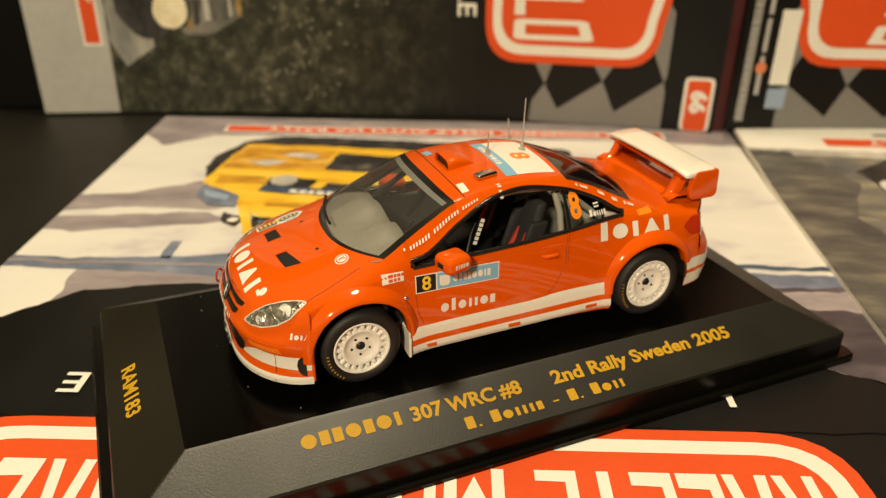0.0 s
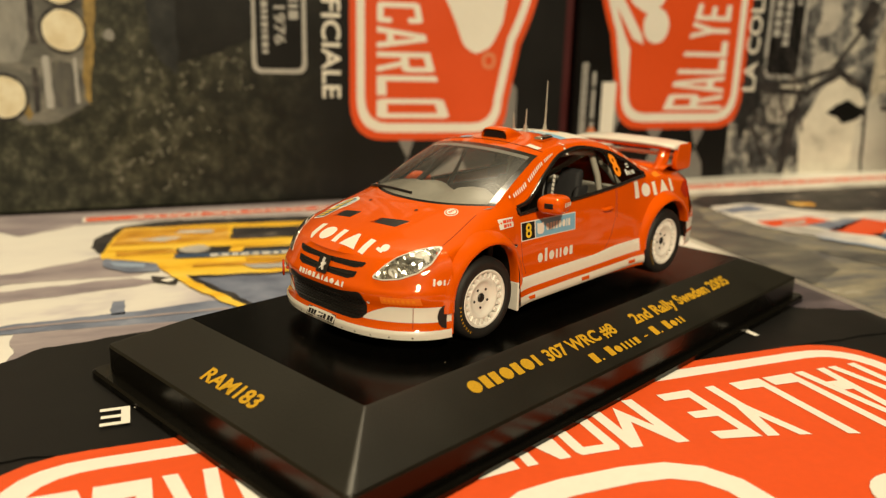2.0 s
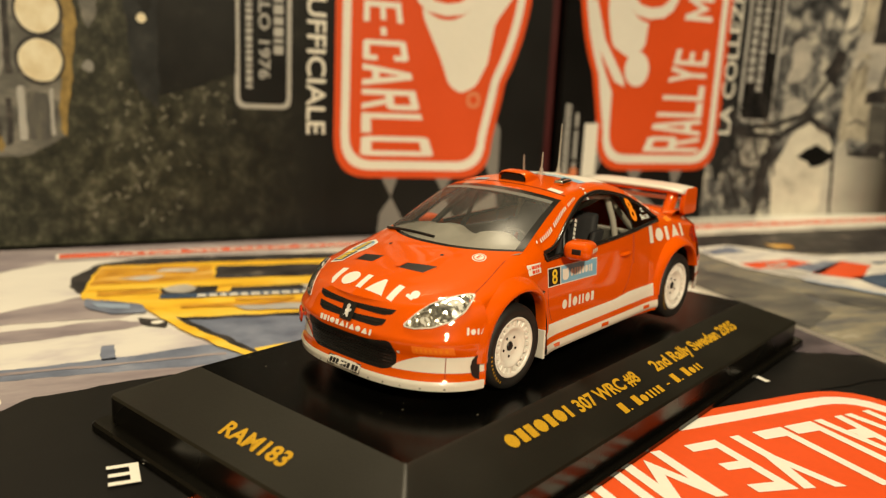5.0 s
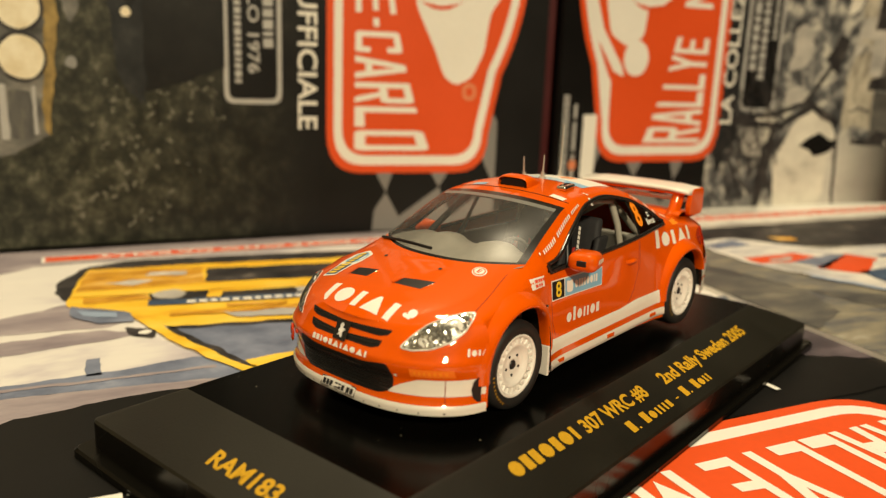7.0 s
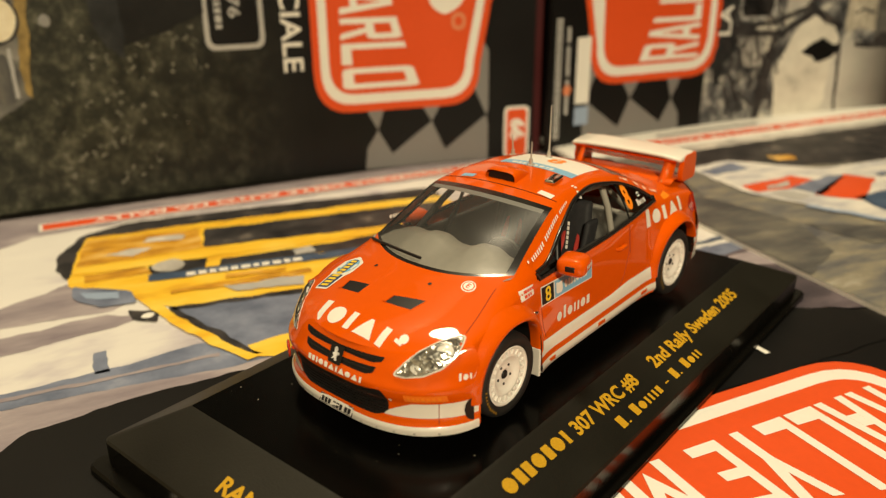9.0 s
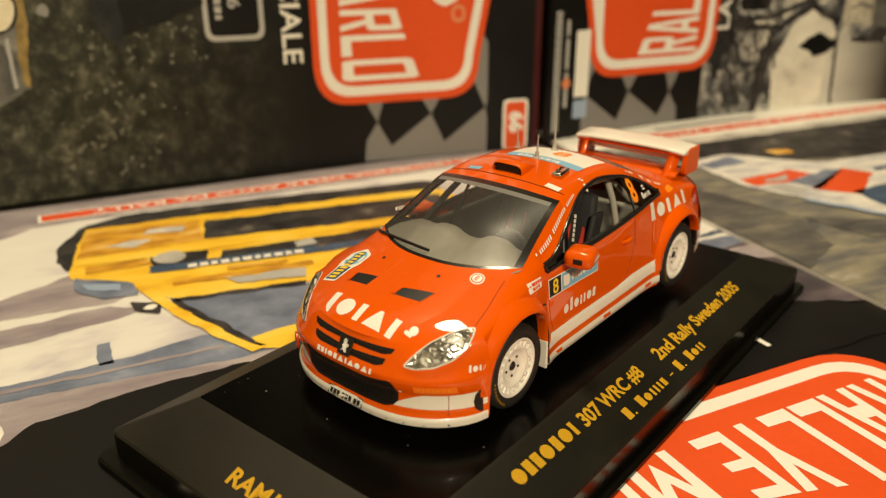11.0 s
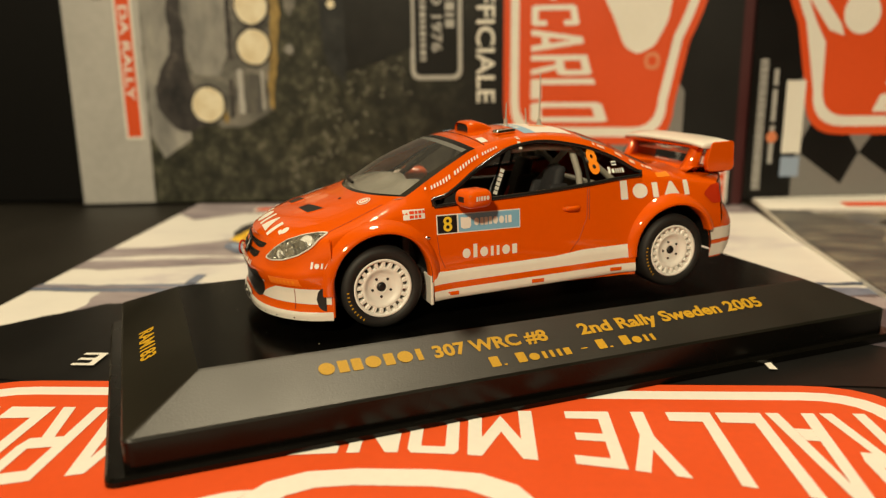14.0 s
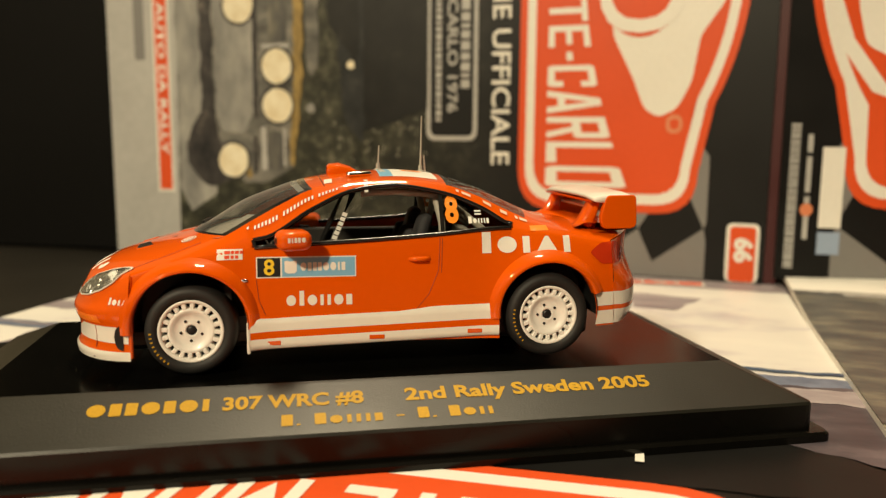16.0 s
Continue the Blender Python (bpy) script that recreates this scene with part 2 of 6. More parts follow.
PHOTO_ROAD = ramp_print("road_photo", [(0.34, (0.085, 0.088, 0.10)), (0.46, (0.15, 0.148, 0.14)), (0.58, (0.24, 0.22, 0.165)), (0.74, (0.44, 0.42, 0.36))], 0.05, (0.5, 1.5, 1), detail=11, distort=0.3)
PHOTO_WOOD = ramp_print("winter_wood_photo", [(0.35, (0.016, 0.017, 0.019)), (0.45, (0.075, 0.077, 0.082)), (0.53, (0.22, 0.22, 0.215)), (0.63, (0.56, 0.54, 0.47))], 0.06, detail=12, distort=0.3, crisp=0.64)
TABLE = mat("dark_table_lacquer", (0.010, 0.0085, 0.006), 0.5, spread=0.25, grain=220, stain=12, bump=0.05, spec=0.3)
ROOM = mat("brown_room_plaster", (0.008, 0.007, 0.006), 0.9, spread=0.12, grain=60, stain=2)
CASE = mat("matt_black_case", (0.0025, 0.0024, 0.0024), 0.55, spread=0.2, grain=300, stain=9, bump=0.05, spec=0.12)
STONE = mat("cream_plaster", (0.25, 0.205, 0.13), 0.85, spread=0.16, grain=90, stain=14, bump=0.2)
CARPET = mat("brown_carpet", (0.02, 0.016, 0.013), 0.95, spread=0.2, grain=200, stain=4)
CEIL = mat("unseen_room_brown", (0.10, 0.08, 0.056), 0.85, spread=0.05, grain=60, stain=2)

# ---- helpers for building, all in millimetres ----


def part(name, bm, material, parent=None, label="", smooth=False):
    me = bpy.data.meshes.new(name)
    for v in bm.verts:
        v.co *= MM
    bm.to_mesh(me)
    bm.free()
    me.materials.append(material)
    if smooth:
        for p in me.polygons:
            p.use_smooth = True
    ob = new(name, me)
    if parent is not None:
        ob.parent = parent
    return tagged(ob, label) if label else ob


def thing(name, label, category, at=(0, 0, 0), turn=0.0, group="", kind=""):
    ob = new(name)
    ob.empty_display_size = 0.01
    ob.matrix_world = pose(at[0] * MM, at[1] * MM, at[2] * MM, 0, 0, turn)
    return tagged(ob, label, category, group, kind)


def grid_bm(points, close=False, keep=None):
    """A sheet of quads from an array rows x columns x 3; keep(i, j) picks faces."""
    bm = bmesh.new()
    n, m = len(points), len(points[0])
    verts = [[bm.verts.new(p) for p in row] for row in points]
    for i in range(n - 1):
        for j in range(m if close else m - 1):
            if keep is None or keep(i, j):
                k = (j + 1) % m
                try:
                    bm.faces.new((verts[i][j], verts[i][k], verts[i + 1][k], verts[i + 1][j]))
                except ValueError:
                    pass
    bmesh.ops.delete(bm, geom=[v for v in bm.verts if not v.link_faces], context="VERTS")
    return bm


def box_bm(lo, hi, bevel=0.0, segs=2):
    bm = bmesh.new()
    bmesh.ops.create_cube(bm, size=1)
    for v in bm.verts:
        v.co = Vector([(lo[k] + hi[k]) / 2 + v.co[k] * (hi[k] - lo[k]) for k in range(3)])
    if bevel:
        bmesh.ops.bevel(bm, geom=list(bm.edges), offset=bevel, segments=segs, affect="EDGES", profile=0.5)
    return bm


def lathe_bm(profile, steps=40, axis="y"):
    """Turns (radius, height) round the axis."""
    rows = []
    for r, h in profile:
        ring = []
        for k in range(steps):
            a = 2 * math.pi * k / steps
            c, s = r * math.cos(a), r * math.sin(a)
            ring.append((c, h, s) if axis == "y" else (c, s, h) if axis == "z" else (h, c, s))
        rows.append(ring)
    return grid_bm(rows, close=True)


def tube_bm(path, radius, steps=8):
    """A round bar along a path of points."""
    pts = [Vector(p) for p in path]
    rows = []
    for k, p in enumerate(pts):
        d = (pts[min(k + 1, len(pts) - 1)] - pts[max(k - 1, 0)]).normalized()
        side = d.cross(Vector((0, 0, 1)) if abs(d.z) < 0.9 else Vector((1, 0, 0))).normalized()
        up = side.cross(d)
        r = radius[k] if isinstance(radius, (list, tuple)) else radius
        rows.append([p + r * (math.cos(2 * math.pi * s / steps) * side + math.sin(2 * math.pi * s / steps) * up) for s in range(steps)])
    bm = grid_bm(rows, close=True)
    for ends in (rows[0], rows[-1]):
        bm.faces.new([bm.verts.new(q) for q in ends])
    bmesh.ops.recalc_face_normals(bm, faces=bm.faces)
    return bm


def curve_at(keys):
    """A smooth function through (x, value) keys with flat overshoot control."""
    xs, ys = np.array([k[0] for k in keys], float), np.array([k[1] for k in keys], float)
    d = np.diff(ys) / np.diff(xs)
    m = np.r_[d[0], [(0 if a * b <= 0 else 2 * a * b / (a + b)) for a, b in zip(d[:-1], d[1:])], d[-1]]

    def f(x):
        x = min(max(x, xs[0]), xs[-1])
        k = min(max(int(np.searchsorted(xs, x)) - 1, 0), len(xs) - 2)
        h = xs[k + 1] - xs[k]
        t = (x - xs[k]) / h
        return (2 * t**3 - 3 * t**2 + 1) * ys[k] + (t**3 - 2 * t**2 + t) * h * m[k] + (3 * t**2 - 2 * t**3) * ys[k + 1] + (t**3 - t**2) * h * m[k + 1]

    return f


def poly_bm(*outlines):
    bm = bmesh.new()
    for pts in outlines:
        bm.faces.new([bm.verts.new((p[0], p[1], 0)) for p in pts])
    bmesh.ops.triangulate(bm, faces=bm.faces)
    return bm


def disc(cx, cy, r, steps=24, ry=None):
    return [(cx + r * math.cos(2 * math.pi * k / steps), cy + (ry or r) * math.sin(2 * math.pi * k / steps)) for k in range(steps)]


def rounded(pts, r, steps=5):
    """Rounds every corner of an outline; r may be a list."""
    out, n = [], len(pts)
    for k in range(n):
        p, a, b = Vector(pts[k]), Vector(pts[k - 1]), Vector(pts[(k + 1) % n])
        rad = r[k] if isinstance(r, (list, tuple)) else r
        rad = min(rad, 0.49 * (a - p).length, 0.49 * (b - p).length)
        if rad <= 0:
            out.append((p.x, p.y))
            continue
        s, e = p + (a - p).normalized() * rad, p + (b - p).normalized() * rad
        for i in range(steps + 1):
            t = i / steps
            q = (1 - t) ** 2 * s + 2 * t * (1 - t) * p + t**2 * e
            out.append((q.x, q.y))
    return out


def rect(x0, y0, x1, y1, r=0.0):
    pts = [(x0, y0), (x1, y0), (x1, y1), (x0, y1)]
    return rounded(pts, r) if r else pts


def text_bm(words, size, bold=0.0, squeeze=1.0, lean=0.0, centre=False):
    """Flat letters from the built-in font, starting at the origin; size is the capitals' height."""
    data = bpy.data.curves.new("lettering", "FONT")
    data.body, data.size, data.offset, data.shear, data.resolution_u = words, 1.0, bold, lean, 3
    ob = bpy.data.objects.new("lettering", data)
    scene.collection.objects.link(ob)
    bpy.context.view_layer.update()
    me = bpy.data.meshes.new_from_object(ob.evaluated_get(bpy.context.evaluated_depsgraph_get()))
    bpy.data.objects.remove(ob)
    bpy.data.curves.remove(data)
    bm = bmesh.new()
    bm.from_mesh(me)
    bpy.data.meshes.remove(me)
    k = size / 0.69
    for v in bm.verts:
        v.co = Vector((v.co.x * k * squeeze, v.co.y * k, 0))
    if centre and bm.verts:
        mid = (min(v.co.x for v in bm.verts) + max(v.co.x for v in bm.verts)) / 2
        for v in bm.verts:
            v.co.x -= mid
    return bm


def width_of(bm):
    return max(v.co.x for v in bm.verts) - min(v.co.x for v in bm.verts)


def fit_width(bm, x0, x1):
    lo, w = min(v.co.x for v in bm.verts), width_of(bm)
    for v in bm.verts:
        v.co.x = x0 + (v.co.x - lo) / w * (x1 - x0)
    return bm


def bars_bm(widths, height, gap, x0=0.0, y0=0.0, r=0.0):
    """A row of plain bars in place of writing that is not spelt out."""
    outlines, x = [], x0
    for w in widths:
        if w > 0:
            outlines.append(rect(x, y0, x + w, y0 + height, r))
        x += abs(w) + gap
    return poly_bm(*outlines)


def merge(*bms):
    out = bmesh.new()
    for b in bms:
        me = bpy.data.meshes.new("merge")
        b.to_mesh(me)
        b.free()
        out.from_mesh(me)
        bpy.data.meshes.remove(me)
    return out


def moved(bm, m):
    bm.transform(m)
    return bm


def ring_bm(x0, y0, x1, y1, stroke, r):
    """A rounded frame: outline less its inside."""
    r = min(r, 0.48 * (x1 - x0), 0.48 * (y1 - y0))
    a = rounded([(x0, y0), (x1, y0), (x1, y1), (x0, y1)], r, 4)
    k = stroke
    b = rounded([(x0 + k, y0 + k), (x1 - k, y0 + k), (x1 - k, y1 - k), (x0 + k, y1 - k)], max(r - k, 0.02), 4)
    bm = grid_bm([[(p[0], p[1], 0) for p in a], [(p[0], p[1], 0) for p in b]], close=True)
    bmesh.ops.recalc_face_normals(bm, faces=bm.faces)
    return bm


# block capitals as convex pieces in a unit cell
CAPS = {
    "O": [[(0, 0.08), (0.08, 0), (0.26, 0), (0.26, 1), (0.08, 1), (0, 0.92)], [(0.74, 0), (0.92, 0), (1, 0.08), (1, 0.92), (0.92, 1), (0.74, 1)], [(0.26, 0), (0.74, 0), (0.74, 0.15), (0.26, 0.15)], [(0.26, 0.85), (0.74, 0.85), (0.74, 1), (0.26, 1)]],
    "C": [[(0, 0.08), (0.08, 0), (0.26, 0), (0.26, 1), (0.08, 1), (0, 0.92)], [(0.26, 0), (0.92, 0), (1, 0.08), (1, 0.15), (0.26, 0.15)], [(0.26, 0.85), (1, 0.85), (1, 0.92), (0.92, 1), (0.26, 1)], [(0.74, 0.15), (1, 0.15), (1, 0.32), (0.74, 0.32)], [(0.74, 0.68), (1, 0.68), (1, 0.85), (0.74, 0.85)]],
    "L": [[(0, 0), (0.28, 0), (0.28, 1), (0, 1)], [(0.28, 0), (1, 0), (1, 0.15), (0.28, 0.15)]],
    "E": [[(0, 0), (0.28, 0), (0.28, 1), (0, 1)], [(0.28, 0), (1, 0), (1, 0.15), (0.28, 0.15)], [(0.28, 0.43), (0.88, 0.43), (0.88, 0.57), (0.28, 0.57)], [(0.28, 0.85), (1, 0.85), (1, 1), (0.28, 1)]],
    "T": [[(0, 0.85), (1, 0.85), (1, 1), (0, 1)], [(0.36, 0), (0.64, 0), (0.64, 0.85), (0.36, 0.85)]],
    "A": [[(0, 0), (0.27, 0), (0.5, 0.78), (0.5, 1), (0.35, 1)], [(0.73, 0), (1, 0), (0.65, 1), (0.5, 1), (0.5, 0.78)], [(0.331, 0.2), (0.669, 0.2), (0.628, 0.34), (0.372, 0.34)]],
    "R": [[(0, 0), (0.27, 0), (0.27, 1), (0, 1)], [(0.27, 0.86), (0.74, 0.86), (0.74, 1), (0.27, 1)], [(0.27, 0.43), (0.74, 0.43), (0.74, 0.57), (0.27, 0.57)], [(0.74, 0.43), (0.92, 0.43), (1, 0.52), (1, 0.92), (0.92, 1), (0.74, 1)], [(0.45, 0.43), (0.70, 0.43), (1, 0), (0.72, 0)]],
    "Y": [[(0, 1), (0.28, 1), (0.5, 0.64), (0.5, 0.42), (0.36, 0.42)], [(0.72, 1), (1, 1), (0.64, 0.42), (0.5, 0.42), (0.5, 0.64)], [(0.36, 0), (0.64, 0), (0.64, 0.42), (0.36, 0.42)]],
    "M": [[(0, 0), (0.21, 0), (0.21, 1), (0, 1)], [(0.79, 0), (1, 0), (1, 1), (0.79, 1)], [(0.21, 0.62), (0.5, 0.12), (0.5, 0.48), (0.21, 1)], [(0.79, 0.62), (0.79, 1), (0.5, 0.48), (0.5, 0.12)]],
    "N": [[(0, 0), (0.25, 0), (0.25, 1), (0, 1)], [(0.75, 0), (1, 0), (1, 1), (0.75, 1)], [(0.25, 1), (0.25, 0.60), (0.75, 0), (0.75, 0.40)]],
    "-": [[(0.1, 0.42), (0.9, 0.42), (0.9, 0.56), (0.1, 0.56)]],
}
CAP_WIDE = {"M": 1.35, "-": 0.5, "A": 1.08, "Y": 1.05}


def block_bm(words, x0, x1, gap=0.24, space=0.55):
    """Heavy condensed capitals between x0 and x1, one unit high."""
    total = sum((space if c == " " else CAP_WIDE.get(c, 1.0)) for c in words) + gap * (len(words) - 1)
    k, x, outlines = (x1 - x0) / total, x0, []
    for c in words:
        w = (space if c == " " else CAP_WIDE.get(c, 1.0)) * k
        for piece in CAPS.get(c, []):
            outlines.append([(x + px * w, py) for px, py in piece])
        x += w + gap * k
    return poly_bm(*outlines)


def blocks_bm(widths, heights, gap, fill=0.62):
    """A maker's word as a row of plain upright blocks."""
    outlines, x = [], 0.0
    for w, h in zip(widths, heights):
        outlines.append(rounded([(x, 0), (x + w * fill, 0), (x + w * fill, h), (x, h)], 0.12 * h, 2))
        x += w + gap
    return poly_bm(*outlines)


def mark_bm(plan, height, width, low=0.72, stroke=0.2):
    """A maker's or person's name as a row of plain shapes (bars, discs, wedges, dots), never letters.
    Capitals in the plan are full height; the row is fitted to the width."""
    cell = {"i": 0.36, "o": 0.78, "v": 0.9, "n": 0.5, ".": 0.22, "-": 0.5, " ": 0.42}
    bms, x = [], 0.0
    for c in plan:
        h = height if c.isupper() else height * low
        k, w = stroke * height, cell[c.lower()] * h
        if c in "iI":
            bms.append(poly_bm(rect(x + 0.04 * h, 0, x + w - 0.04 * h, h)))
        elif c in "oO":
            bms.append(poly_bm(disc(x + w / 2, h / 2, w / 2, 18, h / 2)))
        elif c in "vV":
            bms.append(poly_bm([(x, 0), (x + w, 0), (x + 0.58 * w, h), (x + 0.42 * w, h)]))
        elif c in "nN":
            bms.append(poly_bm(rect(x, 0, x + w, h, 0.08 * h)))
        elif c == ".":
            bms.append(poly_bm(rect(x, 0, x + w, k)))
        elif c == "-":
            bms.append(poly_bm(rect(x, 0.42 * h, x + w, 0.42 * h + 0.8 * k)))
        x += w + 0.16 * height
    return fit_width(merge(*bms), 0.0, width)


# ---- room and table ----
R0, R1, D0, D1, FLOOR, TOP = -950, 1700, -1800, 300, -750, 1700
# Unseen walls and ceiling are added, their tones set for reflections in the model.
for name, lo, hi, material, label in (
    ("floor", (R0, D0, FLOOR - 40), (R1, D1, FLOOR), CARPET, "brown carpeted floor of the dim room"),
    ("ceiling", (R0, D0, TOP), (R1, D1, TOP + 40), CEIL, "unseen dark brown ceiling, toned to limit reflections"),
    ("wall_north", (R0, D1, FLOOR), (R1, D1 + 60, TOP), STONE, "blotchy cream plaster wall behind the table"),
    ("wall_south", (R0, D0 - 60, FLOOR), (R1, D0, TOP), ROOM, "brown plaster wall behind the camera"),
    ("wall_west", (R0 - 60, D0, FLOOR), (R0, D1, TOP), STONE, "blotchy cream plaster wall beside the table"),
    ("wall_east", (R1, D0, FLOOR), (R1 + 60, D1, TOP), CEIL, "unseen brown wall, tone raised to reflect in the plinth"),
):
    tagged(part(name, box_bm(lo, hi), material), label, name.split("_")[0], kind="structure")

table = thing("table", "dark lacquered table under the magazines", "table", (0, 100, -1))
part("tabletop", box_bm((-600, -420, -30), (600, 197, 0), 4), TABLE, table)
for sx in (-560, 520):
    for sy in (-380, 140):
        part("leg", box_bm((sx, sy, FLOOR + 1), (sx + 40, sy + 40, -30), 2), TABLE, table)

# black upright case that the standing magazines lean against
case = thing("black_case", "matt black upright case standing behind the magazines", "case", (-172, 255, -0.9), -20.5)
part("case_body", box_bm((0, 0, 0), (250, 24, 330), 1.5), CASE, case)
part("case_back", box_bm((3, 24, 4), (247, 28, 326), 0.8), BLACK, case)

# ---- printed magazines ----


def lay(name, bm, material, parent, where, layer, label=""):
    """Lays a flat outline in cover millimetres (a, b) on a cover, following its bend."""
    lo = [min(v.co[k] for v in bm.verts) for k in (0, 1)]
    hi = [max(v.co[k] for v in bm.verts) for k in (0, 1)]
    for k, step in ((0, 40.0), (1, 12.0)):
        c = math.ceil(lo[k] / step) * step
        while c < hi[k]:
            if c > lo[k] + 0.01:
                co, no = Vector((0, 0, 0)), Vector((0, 0, 0))
                co[k], no[k] = c, 1
                bmesh.ops.bisect_plane(bm, geom=list(bm.verts) + list(bm.edges) + list(bm.faces), plane_co=co, plane_no=no, dist=1e-4)
            c += step
    uv = bm.loops.layers.uv.new("cover")
    for f in bm.faces:
        for l in f.loops:
            l[uv].uv = (l.vert.co.x, l.vert.co.y)
        if f.normal.z < 0:
            f.normal_flip()
    for v in bm.verts:
        v.co = Vector(where(v.co.x, v.co.y, 0.10 * layer))
    return part(name, bm, material, parent, label)


def torn_bm(*outlines, amp=0.7):
    """Outlines of a printed photograph: their edges waver as in a blurred picture."""
    out = []
    for k, pts in enumerate(outlines):
        ring, n = [], len(pts)
        for i in range(n):
            a, b = Vector((*pts[i], 0)), Vector((*pts[(i + 1) % n], 0))
            steps = max(1, round((b - a).length / 2.2))
            for t in range(steps):
                p = a.lerp(b, t / steps)
                d = noise.noise_vector(Vector((p.x * 0.16, p.y * 0.16, 3.7 * k))) * amp * 1.5 + noise.noise_vector(Vector((p.x * 0.5, p.y * 0.5, 9.1 + k))) * amp * 0.7
                q = p + d if 0.5 < p.x < 224.5 and p.y > 0.5 else p
                ring.append((min(max(q.x, 0), 225), q.y))
        out.append(ring)
    return poly_bm(*out)


def lays(name, bm, material, parent, where, layer):
    """Lays every separate outline as a piece of its own."""
    left = set(bm.faces)
    while left:
        group, edge = set(), [left.pop()]
        while edge:
            f = edge.pop()
            group.add(f)
            for e in f.edges:
                for g in e.link_faces:
                    if g in left:
                        left.remove(g)
                        edge.append(g)
        one, known = bmesh.new(), {}
        for f in group:
            for v in f.verts:
                if v not in known:
                    known[v] = one.verts.new(v.co)
            one.faces.new([known[v] for v in f.verts])
        lay(name, one, material, parent, where, layer)
    bm.free()


WIDE, TALL = 225.0, 285.0


def sheet_body(name, parent, where, material, thick, tall, low=0.0):
    """The stack of pages: front and back faces and the four edges."""
    na, nb = 10, 26
    aa, bb = np.linspace(0, WIDE, na).tolist(), np.linspace(low, tall, nb).tolist()
    bm = bmesh.new()
    front = [[bm.verts.new(where(a, b, 0)) for b in bb] for a in aa]
    back = [[bm.verts.new(where(a, b, -thick)) for b in bb] for a in aa]
    for i in range(na - 1):
        for j in range(nb - 1):
            bm.faces.new((front[i][j], front[i + 1][j], front[i + 1][j + 1], front[i][j + 1]))
            bm.faces.new((back[i][j], back[i][j + 1], back[i + 1][j + 1], back[i + 1][j]))
    rim = [(i, 0) for i in range(na)] + [(na - 1, j) for j in range(1, nb)] + [(i, nb - 1) for i in range(na - 2, -1, -1)] + [(0, j) for j in range(nb - 2, 0, -1)]
    for (i, j), (k, l) in zip(rim, rim[1:] + rim[:1]):
        bm.faces.new((front[i][j], back[i][j], back[k][l], front[k][l]))
    return part(name, bm, material, parent)


def shield_outline(d):
    """The badge's outline, drawn in by d: a lettered foot and a bowed head."""
    r, c, top = 96.4 - d, (112.5, 175.6), 256 - d
    reach = math.asin((52.5 - d * 0.3) / r)
    arc = [(c[0] + r * math.sin(t), c[1] + r * math.cos(t)) for t in np.linspace(reach, -reach, 25)]
    corner = 15 - d * 0.7
    low = rounded([(30 + d, top), (30 + d, 184 + d), (195 - d, 184 + d), (195 - d, top)], corner, 6)
    return low + arc


